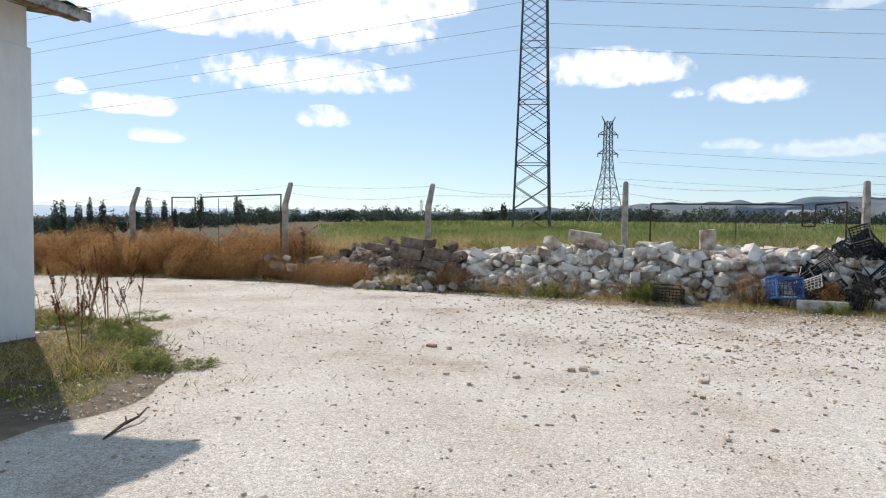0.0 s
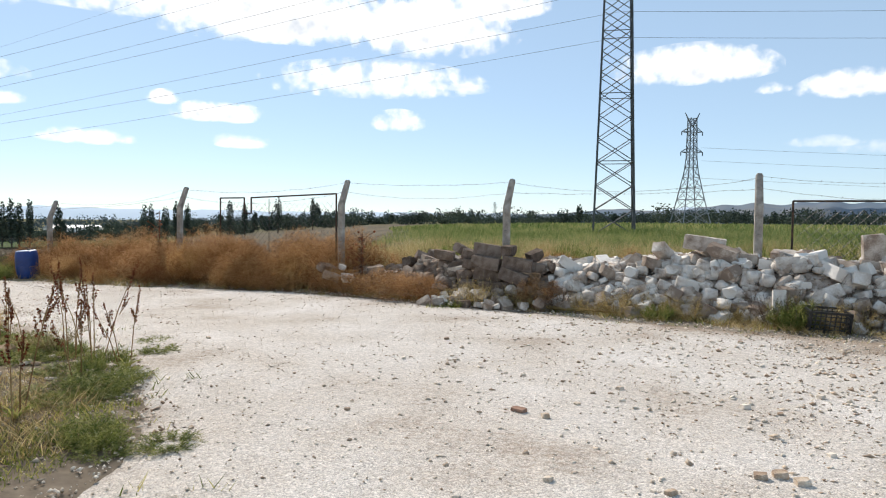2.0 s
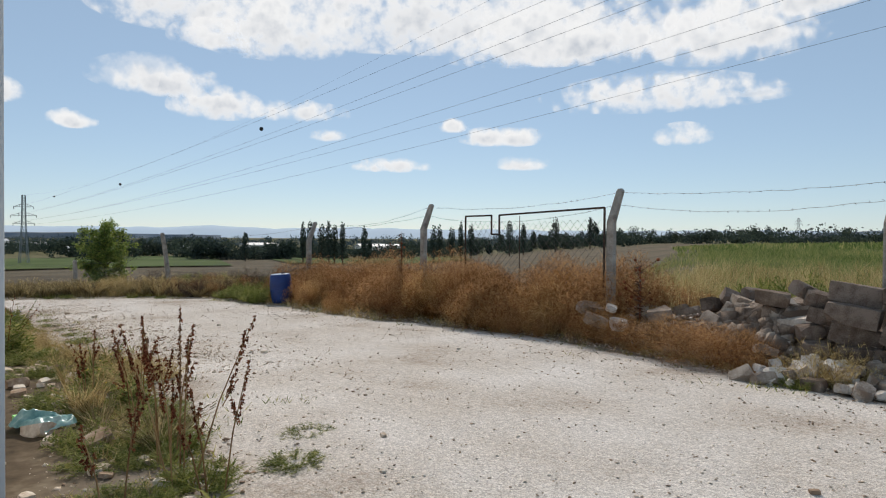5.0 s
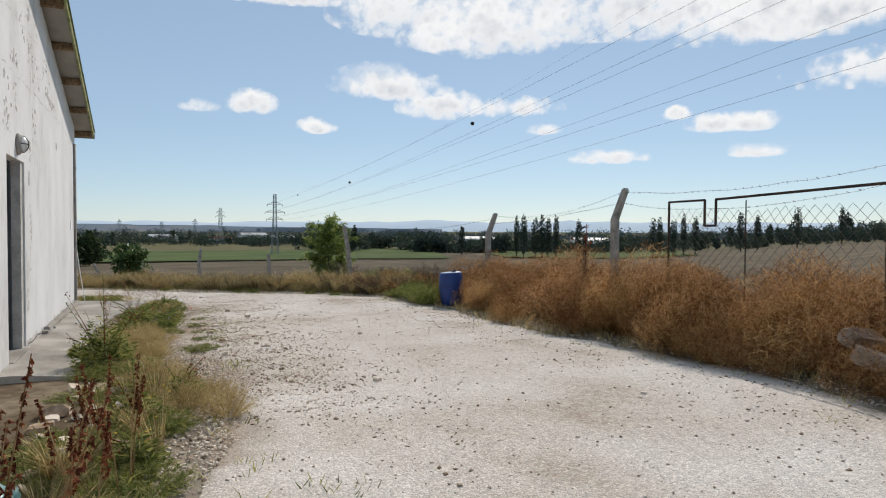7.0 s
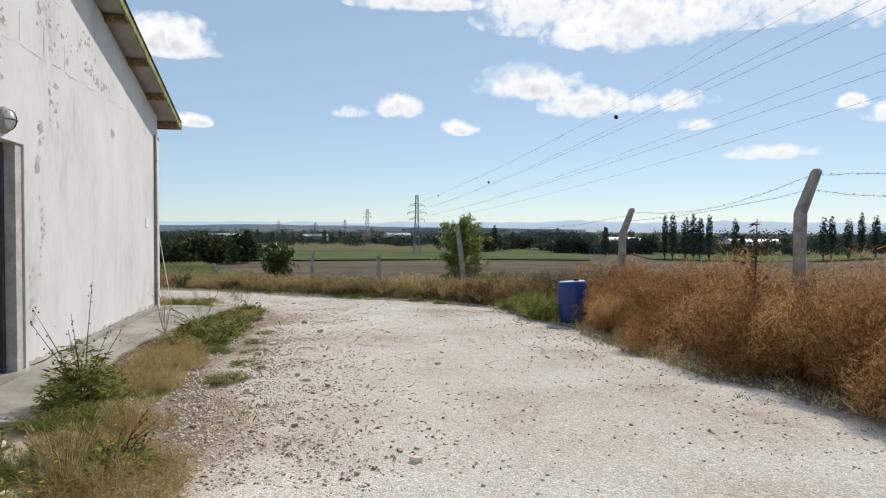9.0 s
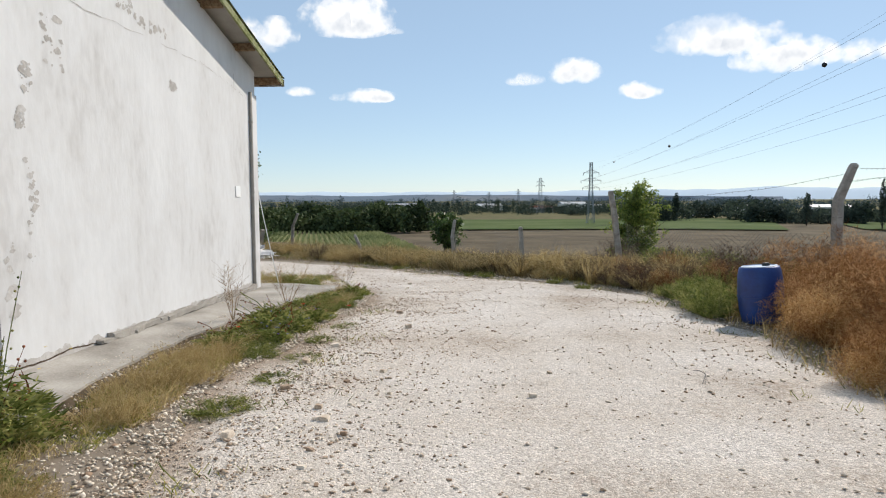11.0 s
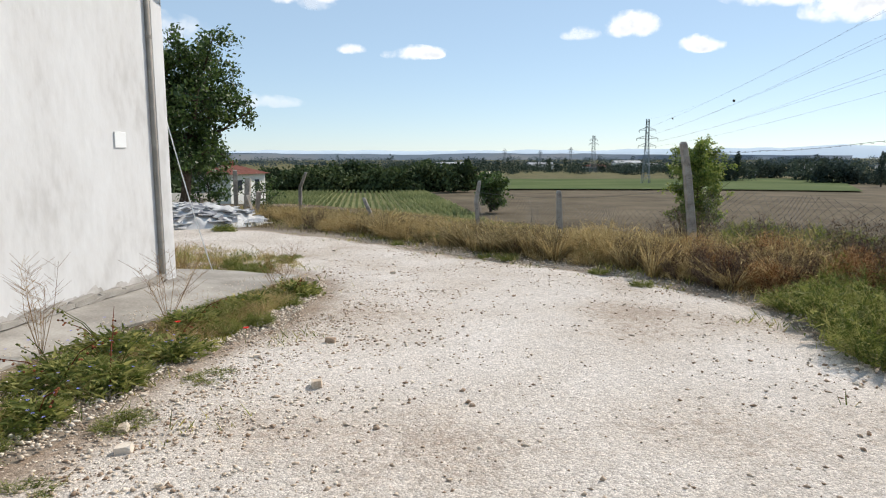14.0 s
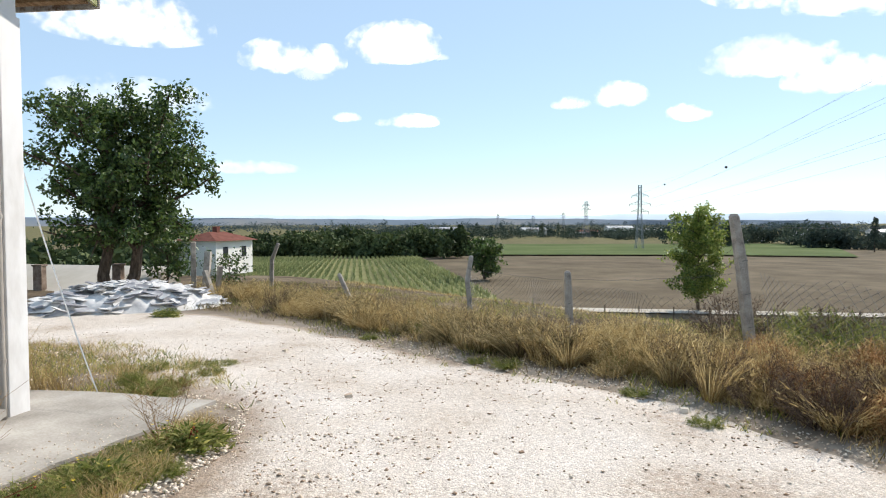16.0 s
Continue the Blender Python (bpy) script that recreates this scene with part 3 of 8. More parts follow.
LONG, DEEP, RIDGE_S, RIDGE_Z, EAVE_E, EAVE_W = 13.56, 11.0, 6.8, 5.46, 3.93, 3.70


def at_wall(s, off, z):
    return WA + WU * s + WN * off + Vector((0, 0, z))


WALL_M = Matrix(((WU.x, WN.x, 0, WA.x), (WU.y, WN.y, 0, WA.y), (0, 0, 1, 0), (0, 0, 0, 1)))   # (s, off, z) to the world


def roof_z(s):
    return EAVE_E + (RIDGE_Z - EAVE_E) * (s + 0.66) / (RIDGE_S + 0.66) if s < RIDGE_S else EAVE_W + (RIDGE_Z - EAVE_W) * (14.2 - s) / (14.2 - RIDGE_S)


def barn():
    top = -0.14
    bm = bmesh.new()
    d0, d1, dh = 5.98, 7.14, 2.38
    prism(bm, [(-0.06, -0.6), (d0, -0.6), (d0, dh), (-0.06, dh)], 0.25, at_wall)
    prism(bm, [(d1, -0.6), (LONG, -0.6), (LONG, dh), (d1, dh)], 0.25, at_wall)
    prism(bm, [(-0.06, dh), (LONG, dh), (LONG, roof_z(LONG) + top), (RIDGE_S, roof_z(RIDGE_S) + top), (-0.06, roof_z(-0.06) + top)], 0.25, at_wall)
    front = tagged(part("wall_north", bm, M["plaster"]), "whitewashed plaster gable wall, stained and cracked", "wall", kind="structure")
    for name, s0, s1, h in (("wall_east", -0.06, 0.19, roof_z(0) + top), ("wall_west", LONG - 0.25, LONG, roof_z(LONG) + top)):
        bm = bmesh.new()
        box(bm, s0, s1, -DEEP, -0.25, -0.6, h, WALL_M)
        tagged(part(name, bm, M["plaster"]), "whitewashed side wall of the barn", "wall", kind="structure")
    bm = bmesh.new()
    prism(bm, [(0.25, -0.6), (LONG - 0.25, -0.6), (LONG - 0.25, 3.4), (RIDGE_S, 5.2), (0.25, 3.5)], 0.25, lambda s, o, z: at_wall(s, -DEEP + 0.25 + o, z))
    tagged(part("wall_south", bm, M["plaster"]), "whitewashed rear gable wall", "wall", kind="structure")
    # corner pilasters, proud of the wall
    for name, s0, s1 in (("pilaster_east", -0.072, 0.36), ("pilaster_west", 13.34, LONG + 0.012)):
        bm = bmesh.new()
        box(bm, s0, s1, 0.001, 0.03, -0.5, 3.3, WALL_M, 0.008)
        tagged(part(name, bm, M["plaster"]), "plain plastered corner strip", "trim", kind="structure")
    bm = bmesh.new()
    box(bm, -0.09, -0.061, -0.42, 0.03, -0.5, 3.45, WALL_M, 0.008)
    tagged(part("pilaster_side", bm, M["plaster"]), "plain plastered corner strip", "trim", kind="structure")
    # drain pipes in the corner joints
    for s, off, h in ((13.27, 0.02, 3.42), (-0.09, -0.5, 3.6)):
        pipe = thing("drain_pipe", Matrix.Translation(at_wall(s, off, -0.1)), "thin grey weathered drain pipe on the barn wall", "pipe")
        bm = bmesh.new()
        tube(bm, [(0, 0, 0), (0, 0, 0.3), (0.004, 0, 1.8), (0, 0, h)], 0.034, 10)
        part("pipe", bm, M["pipe"], pipe, smooth=True)
        for z in (0.5, 1.7, 2.9):
            bm = bmesh.new()
            tube(bm, [(0, 0, z), (0, 0, z + 0.035)], 0.040, 10)
            part("clamp", bm, M["pipe"], pipe)
    # plaster patches
    rnd = random.Random(4)
    for s, z, w, h in ((6.3, 3.1, 0.9, 0.35), (6.5, 3.55, 0.5, 0.16), (7.7, 3.9, 0.4, 0.35), (9.3, 3.66, 0.35, 0.14), (7.5, 2.2, 0.1, 0.16), (7.6, 2.55, 0.14, 0.3), (10.4, 2.95, 0.2, 0.1), (5.2, 2.9, 0.5, 0.4), (8.3, 3.75, 0.9, 0.5), (9.2, 3.95, 0.8, 0.4), (7.2, 4.2, 1.0, 0.5), (7.9, 4.45, 1.0, 0.4), (6.0, 2.75, 0.5, 0.3), (8.0, 2.95, 0.3, 0.5), (7.6, 1.4, 0.14, 0.9), (7.3, 0.8, 0.1, 0.7), (9.9, 3.55, 0.8, 0.12), (6.6, 4.6, 0.9, 0.5)):
        bm = bmesh.new()
        for _ in range(30):
            cs, cz, r = s + rnd.uniform(-w, w) * 0.5, z + rnd.uniform(-h, h) * 0.5, 0.008 + 0.05 * rnd.random() ** 2
            vs = [bm.verts.new(at_wall(cs + math.cos(k) * r * rnd.uniform(0.4, 1.3), 0.002 + 0.001 * rnd.random(), cz + math.sin(k) * r * rnd.uniform(0.3, 1.0))) for k in np.linspace(0, 5.6, 9)]
            bm.faces.new(vs[::-1])
        part("plaster_patch", bm, M["bare"], front, "bare patch where the whitewash has flaked")
    # the crack under the gable blocks and the damp foot of the wall
    for s0, z0, s1, z1 in ((4.6, 3.36, 11.3, 3.43), (11.3, 3.43, 13.3, 3.18), (6.0, 4.05, 8.4, 4.15)):
        bm = bmesh.new()
        n = 46
        pts = [(s0 + (s1 - s0) * k / n, z0 + (z1 - z0) * k / n + rnd.uniform(-0.018, 0.018)) for k in range(n + 1)]
        for (a, b), (c, d) in zip(pts, pts[1:]):
            w = rnd.choice((0.0, 0.0015, 0.003, 0.006))
            bm.faces.new([bm.verts.new(at_wall(*q)) for q in ((a, 0.003, b - w), (c, 0.003, d - w), (c, 0.003, d + w), (a, 0.003, b + w))][::-1])
        part("crack", bm, M["bare"], front)
    for s in (7.05, 7.7, 8.35, 12.55):
        bm = bmesh.new()
        z0 = 3.43 if s < 11 else 3.2
        bm.faces.new([bm.verts.new(at_wall(a, 0.0035, b)) for a, b in ((s, z0), (s + 0.012, z0), (s + 0.02, z0 + 0.3), (s + 0.008, z0 + 0.3))][::-1])
        part("block_joint", bm, M["bare"], front)
    bm = bmesh.new()
    n = 150
    pts = [(7.2 + (13.2 - 7.2) * k / n, (0.13 if k < 22 else 0.085) + 0.075 * noise.noise((k * 0.17, 0, 1)) + 0.03 * noise.noise((k * 0.7, 3, 1)) + rnd.uniform(-0.015, 0.015)) for k in range(n + 1)]
    for (a, b), (c, d) in zip(pts, pts[1:]):
        bm.faces.new([bm.verts.new(at_wall(*q)) for q in ((a, 0.003, -0.3), (c, 0.003, -0.3), (c, 0.003, d - 0.02), (a, 0.003, b - 0.02))][::-1])
    part("damp_foot", bm, M["bare"], front, "damp grey band where the plaster has come away")
    bm = bmesh.new()
    for k in range(170):
        a, c = 7.25 + 5.95 * k / 170, 7.25 + 5.95 * (k + 1) / 170
        foot = g1(*at_wall(a, 0.1, 0).xy) + 0.105
        z0, z1 = (foot + 0.03 * noise.noise((q * 2.3, 1, 0)) + 0.012 * noise.noise((q * 9, 2, 0)) for q in (a, c))
        w = 0.004 + 0.014 * max(0, noise.noise((a * 3.0, 5, 0)) + 0.25)
        bm.faces.new([bm.verts.new(at_wall(*q)) for q in ((a, 0.0045, z0 - w), (c, 0.0045, z1 - w), (c, 0.0045, z1 + w), (a, 0.0045, z0 + w))][::-1])
    part("crack", bm, M["bark"], front, "dark open crack along the foot of the wall")
    # wall plate and lamp
    pl = thing("wall_plate", Matrix.Translation(at_wall(12.62, 0, 1.62)), "small white blank cover plate on the gable wall", "cover plate")
    bm = bmesh.new()
    box(bm, -0.10, 0.10, 0.001, 0.014, -0.085, 0.085, Matrix(((WU.x, WN.x, 0, 0), (WU.y, WN.y, 0, 0), (0, 0, 1, 0), (0, 0, 0, 1))), 0.003)
    part("cover", bm, M["plate"], pl)
    R3 = Matrix(((WU.x, WN.x, 0, 0), (WU.y, WN.y, 0, 0), (0, 0, 1, 0), (0, 0, 0, 1)))
    lamp = thing("wall_lamp", Matrix.Translation(at_wall(6.66, 0, 2.56)) @ R3, "round bulkhead wall lamp over the barn door", "lamp")
    up = Matrix.Rotation(radians(-90), 4, "X")
    bm = bmesh.new()
    lathe(bm, [(0.125, 0.001), (0.13, 0.02), (0.115, 0.04), (0.10, 0.045)], 24)
    bm.transform(up)
    part("base", bm, M["pipe"], lamp, smooth=True)
    bm = bmesh.new()
    lathe(bm, [(0.10, 0.045), (0.09, 0.08), (0.05, 0.105), (0.01, 0.11)], 24)
    bm.transform(up)
    part("glass", bm, M["lamp"], lamp, "frosted glass dome", smooth=True)
    for a in (0, 1):
        bm = bmesh.new()
        tube(bm, [(0.1 * math.cos(k) * (1 - a) , 0.05 + 0.07 * math.sin(k), 0.1 * math.cos(k) * a) for k in np.linspace(0, math.pi, 9)], 0.006, 5)
        part("guard_bar", bm, M["rust"], lamp)
    # door
    door = thing("door_1", WALL_M, "closed grey metal barn door in a dark recessed frame", "door", kind="structure")
    bm = bmesh.new()
    box(bm, d0 + 0.06, d1 - 0.24, -0.20, -0.16, 0.07, 2.26, None, 0.004)
    leaf = part("door_leaf", bm, M["doordark"], door)
    bm = bmesh.new()
    box(bm, d0 + 0.07, d1 - 0.52, -0.158, -0.150, 0.10, 1.95, None, 0.003)
    part("door_panel", bm, M["door"], leaf, "lighter grey painted sheet")
    for nm, q in (("frame_post", (d0 + 0.001, d0 + 0.06, -0.24, -0.13, 0.03, 2.31)), ("frame_post", (d1 - 0.24, d1 - 0.17, -0.24, -0.12, 0.03, 2.31)), ("frame_head", (d0 + 0.001, d1 - 0.17, -0.24, -0.128, 2.28, 2.379))):
        bm = bmesh.new()
        box(bm, *q, None, 0.004)
        part(nm, bm, M["doordark"], door)
    bm = bmesh.new()
    box(bm, d1 - 0.168, d1 - 0.001, -0.249, -0.02, 0.03, 2.379)
    part("door_reveal", bm, M["bare"], door, "rough cement reveal with dark stains")
    bm = bmesh.new()
    box(bm, d0, d1, -0.25, 0.05, -0.05, 0.05, None, 0.01)
    part("threshold", bm, M["slab"], door)
    bm = bmesh.new()
    tube(bm, [(d0 + 0.13, -0.15, 1.05), (d0 + 0.13, -0.09, 1.05), (d0 + 0.14, -0.085, 1.05), (d0 + 0.25, -0.085, 1.05)], 0.012, 8)
    part("handle", bm, M["chrome"], leaf, "chrome lever handle")
    bm = bmesh.new()
    box(bm, -0.5, LONG + 0.5, -DEEP - 0.3, -0.3, -0.7, -0.3, WALL_M)
    tagged(part("floor", bm, M["slab"]), "concrete floor inside the closed barn", "floor", kind="structure")

    # roof
    roof = thing("roof", Matrix.Identity(4), "low gable roof of mossy fibre-cement sheets on old timber", "roof", kind="structure")
    over = 0.36
    for sa, sb in ((-0.66, RIDGE_S), (14.2, RIDGE_S)):
        bm = bmesh.new()
        ns, na = 2, 130
        grid = []
        for k in range(na + 1):
            off = over - (DEEP + 2 * over) * k / na
            wav = 0.022 * math.sin(k * 2.2)
            grid.append([bm.verts.new(at_wall(sa + (sb - sa) * i / ns, off, roof_z(sa + (sb - sa) * i / ns * 0.9999) + wav)) for i in range(ns + 1)])
        for a, b in zip(grid, grid[1:]):
            for i in range(ns):
                bm.faces.new((a[i], a[i + 1], b[i + 1], b[i]))
        bmesh.ops.recalc_face_normals(bm, faces=bm.faces[:])
        part("roof_sheet", bm, M["roof"], roof)
        # verge board, purlins, eaves boards
        bm = bmesh.new()
        d = 0.03
        prism(bm, [(sa, roof_z(sa) - 0.13), (sb, RIDGE_Z - 0.13), (sb, RIDGE_Z - 0.026), (sa, roof_z(sa) - 0.026)], d, lambda s, o, z: at_wall(s, over - 0.02 + o, z))
        bmesh.ops.recalc_face_normals(bm, faces=bm.faces[:])
        part("verge_board", bm, M["roof"], roof, "mossy verge trim")
        for q in range(6):
            s = sa + (sb - sa) * (q + 0.12) / 5.6
            bm = bmesh.new()
            box(bm, s - 0.05, s + 0.05, -1.2, over - 0.06, roof_z(s) - 0.16, roof_z(s) - 0.05, WALL_M, 0.006)
            part("purlin", bm, M["wood"], roof)
        bm = bmesh.new()
        prism(bm, [(sa, roof_z(sa) - 0.045), (sb, RIDGE_Z - 0.045), (sb, RIDGE_Z - 0.027), (sa, roof_z(sa) - 0.027)], DEEP + over * 2 - 0.1, lambda s, o, z: at_wall(s, over - 0.055 + o, z))
        bmesh.ops.recalc_face_normals(bm, faces=bm.faces[:])
        part("soffit", bm, M["sheet"], roof)
        bm = bmesh.new()
        sg = 1 if sa > 0 else -1
        box(bm, min(sa, sa - sg * 0.03), max(sa, sa - sg * 0.03), -DEEP - over, over - 0.01, roof_z(sa) - 0.14, roof_z(sa) - 0.024, WALL_M, 0.005)
        part("fascia_board", bm, M["fascia"], roof, "peeling painted fascia")
    # hanging bracket at the eaves
    br = thing("bracket", Matrix.Translation(at_wall(LONG + 0.14, -0.35, 3.2)), "black bent steel bracket under the eaves", "bracket")
    bm = bmesh.new()
    tube(bm, [(0, 0, 0.22), (0, 0, -0.12), (0.13, -0.02, -0.12)], 0.014, 6)
    part("bar", bm, M["rust"], br)
    # apron slab
    bm = bmesh.new()
    brink = [(5.2, 0.95), (6.2, 0.85), (7.4, 0.66), (9.2, 0.64), (11, 0.85), (12.5, 1.12), (13.4, 1.3), (14.3, 1.38)]
    n, rows = 110, 6
    grid = []
    for i in range(n + 1):
        q = 5.2 + (14.3 - 5.2) * i / n
        out = float(np.interp(q, [e[0] for e in brink], [e[1] for e in brink])) + 0.05 * noise.noise((q * 2.1, 4, 0)) + 0.02 * noise.noise((q * 9, 5, 0))
        back = 0.003 if q < LONG + 0.02 else -1.2
        line = []
        for j in range(rows + 1):
            o = back + (out - back) * j / rows
            x, y = at_wall(q, o, 0).xy
            line.append(bm.verts.new(at_wall(q, o, g1(x, y) + 0.075 - 0.05 * sstep(0.1, 0.9, o / out) + 0.008 * noise.noise((q * 3, o * 3, 2)))))
        line.append(bm.verts.new(line[-1].co - Vector((0, 0, 0.2))))
        grid.append(line)
    for p, q in zip(grid, grid[1:]):
        for j in range(rows + 1):
            bm.faces.new((p[j], q[j], q[j + 1], p[j + 1]))
    for line in (grid[0], grid[-1]):
        low = [bm.verts.new(v.co - Vector((0, 0, 0.2))) for v in line[:rows]] + [line[-1]]
        for j in range(rows):
            bm.faces.new((line[j], line[j + 1], low[j + 1], low[j]))
    bmesh.ops.recalc_face_normals(bm, faces=bm.faces[:])
    tagged(part("apron_slab", bm, M["slab"]), "worn concrete apron along the barn wall", "pavement", kind="structure")


barn()
# ---- fences ----


def fence_post(x, y, top, base=None, bend=(0.10, 0.32), lean=(0, 0), bent=True, thick=0.062):
    z0 = g1(x, y) - 0.25
    post = thing("fence_post", Matrix.Translation((x, y, z0 + 0.25)), "old grey precast concrete fence post with a bent top" if bent else "short leaning weathered concrete fence post", "fence post", "fence posts")
    h = top - z0 - 0.25
    pts = [(-lean[0], -lean[1], -0.25), (0, 0, 0)]
    if bent:
        pts += [(lean[0] * 0.8, lean[1] * 0.8, h - 0.5), (lean[0] + bend[0], lean[1] + bend[1], h)]
    else:
        pts += [(lean[0] * 0.5, lean[1] * 0.5, h * 0.5), (lean[0], lean[1], h)]
    bm = bmesh.new()
    rings = []
    for k, p in enumerate(pts):
        t = thick * (1 if k < len(pts) - 1 else 0.85)
        rings.append([bm.verts.new((p[0] + a * t, p[1] + b * t, p[2])) for a, b in ((-1, -0.7), (-0.7, -1), (0.7, -1), (1, -0.7), (1, 0.7), (0.7, 1), (-0.7, 1), (-1, 0.7))])
    p = pts[-1]
    rings.append([bm.verts.new((p[0] + a * thick * 0.5, p[1] + b * thick * 0.5 , p[2] + 0.035)) for a, b in ((-1, -0.7), (-0.7, -1), (0.7, -1), (1, -0.7), (1, 0.7), (0.7, 1), (-0.7, 1), (-1, 0.7))])
    for r0, r1 in zip(rings, rings[1:]):
        for k in range(8):
            bm.faces.new((r0[k], r0[(k + 1) % 8], r1[(k + 1) % 8], r1[k]))
    bm.faces.new(rings[0][::-1])
    bm.faces.new(rings[-1])
    part("shaft", bm, M["post"], post)
    rnd = random.Random(int(x * 100))
    for z in (0.5, 0.9, 1.3):
        if z < h - 0.3:
            bm = bmesh.new()
            k = z / max(h, 0.1)
            tube(bm, [(lean[0] * k + math.cos(a) * thick * 1.12, lean[1] * k + math.sin(a) * thick * 1.12, z + 0.01 * math.sin(3 * a)) for a in np.linspace(0, 6.28, 11)], 0.004, 4)
            part("wire_tie", bm, M["wire"], post)
    return post


def strand(bm, a, b, sag, r=0.004, n=10, wob=0.0, seed=0, sides=4):
    rnd = random.Random(seed)
    a, b = Vector(a), Vector(b)
    tube(bm, [a.lerp(b, k / n) + Vector((rnd.uniform(-wob, wob), rnd.uniform(-wob, wob), rnd.uniform(-wob, wob) - sag * 4 * (k / n) * (1 - k / n))) for k in range(n + 1)], r, sides, False)


NORTH = [(9.6, 13.9, 2.32), (5.35, 14.1, 2.32), (0.9, 14.15, 2.3), (-3.28, 14.3, 2.26), (-7.07, 15.2, 2.33), (-12.0, 16.15, 2.26), (-17.3, 17.1, 1.95)]
WEST = [(-22.3, 15.55, 1.62), (-25.2, 13.85, 0.72), (-28.6, 12.3, 0.80), (-31.15, 9.3, 0.22), (-35.3, 6.15, 0.88)]
for k, (x, y, top) in enumerate(NORTH):
    fence_post(x, y, top, bend=(0.01, 0.14) if k == 2 else (0.06, 0.17))
fence_post(*WEST[0], bend=(0.02, -0.05), lean=(0.02, -0.22), thick=0.06)
fence_post(*WEST[1], bent=False, lean=(-0.02, -0.04), thick=0.06)
fence_post(*WEST[2], bend=(-0.05, 0.10), lean=(-0.02, -0.08), thick=0.055)
fence_post(*WEST[3], bent=False, lean=(-0.05, -0.28), thick=0.06)
fence_post(*WEST[4], bend=(0.1, 0.22), lean=(0, 0.03), thick=0.06)


def barbed(name, ends, sag, seed, label):
    ob = thing(name, Matrix.Identity(4), label, "wire")
    bm = bmesh.new()
    strand(bm, ends[0], ends[1], sag, 0.0022, 16, 0.012, seed)
    part("strand", bm, M["wire"], ob)
    bm = bmesh.new()
    rnd = random.Random(seed)
    a, b = Vector(ends[0]), Vector(ends[1])
    n = int((b - a).length / 0.14)
    for k in range(1, n):
        p = a.lerp(b, k / n) - Vector((0, 0, sag * 4 * (k / n) * (1 - k / n)))
        for _ in range(2):
            d = Vector((rnd.uniform(-1, 1), rnd.uniform(-1, 1), rnd.uniform(-1, 1))).normalized() * 0.018
            tube(bm, [p - d, p + d], 0.0022, 3, False)
    tagged(part("barbs", bm, M["wire"], ob), kind="stuff")


for k in range(len(NORTH) - 1):
    (x0, y0, t0), (x1, y1, t1) = NORTH[k], NORTH[k + 1]
    for j, (dz, dy) in enumerate(((-0.03, 0.15), (-0.22, 0.10))):
        barbed("barbed_wire", ((x0 + 0.05, y0 + dy, t0 + dz), (x1 + 0.05, y1 + dy, t1 + dz)), 0.06 + 0.07 * ((k + j) % 3), k * 7 + j, "slack rusty barbed wire between fence posts")
barbed("barbed_wire", ((-17.25, 17.3, 1.85), (-22.35, 15.55, 1.5)), 0.12, 91, "slack rusty barbed wire between fence posts")
barbed("barbed_wire", ((-22.3, 15.5, 0.95), (-25.2, 13.85, 0.62)), 0.05, 92, "slack rusty barbed wire between fence posts")
barbed("barbed_wire", ((-25.2, 13.85, 0.60), (-28.6, 12.25, 0.55)), 0.03, 93, "slack rusty barbed wire between fence posts")


def chain_link(bm, a, b, low, high, gap, r, seed, rag=0.0):
    """Woven wire between two feet a and b: crossed zig-zag strands."""
    a, b = Vector(a), Vector(b)
    length = (b - a).length
    rnd = random.Random(seed)
    n = int(length / gap)
    side = (b - a).normalized()
    for k in range(-int((high - low) / gap), n + 1):
        for way in (1, -1):
            s0 = k * gap if way == 1 else k * gap + (high - low)
            pts = []
            steps = 5
            for i in range(steps + 1):
                z = low + (high - low) * i / steps
                s = s0 + way * (high - low) * i / steps
                if -0.01 <= s <= length + 0.01:
                    out = rag * noise.noise((s * 0.8, z * 1.5, seed))
                    pts.append(a + side * s + Vector((out * 0.4, out, z - rag * 0.6 * abs(noise.noise((s * 0.9, 3, seed))) * (z - low))))
            if len(pts) > 1:
                tube(bm, pts, r, 3, False)


def wire_gate(a, b, notch, low, high, drop):
    """A welded bar frame with a hanging notch, filled with chain link."""
    a, b = Vector(a), Vector(b)
    gate = thing("wire_gate", Matrix.Identity(4), "rusty black steel gate frame with torn chain-link mesh", "gate", "wire gates")
    side = (b - a).normalized()
    L = (b - a).length
    n0, n1 = notch

    def q(s, z):
        p = a + side * s
        return (p.x, p.y, z)
    for nm, pts in (("post", [q(0, low), q(0, high)]), ("top_rail", [q(0, high), q(n0, high)]), ("notch_bar", [q(n0, high), q(n0, high - drop), q(n1, high - drop), q(n1, high)]), ("top_rail", [q(n1, high), q(L, high + 0.06)]), ("post", [q(L, high + 0.06), q(L, low)]), ("post", [q(L * 0.45, low), q(L * 0.45, high - 0.03)])):
        bm = bmesh.new()
        r = 0.008 if nm == "post" and pts[0] == q(L * 0.45, low) else 0.018
        for p0, p1 in zip(pts, pts[1:]):
            tube(bm, [p0, p1], r, 6)
        part(nm, bm, M["rust"], gate)
    bm = bmesh.new()
    chain_link(bm, q(0, 0), q(L, 0), low + 0.5, high - 0.12, 0.16, 0.0028, 3, 0.08)
    part("mesh", bm, M["wire"], gate, "torn chain-link mesh")


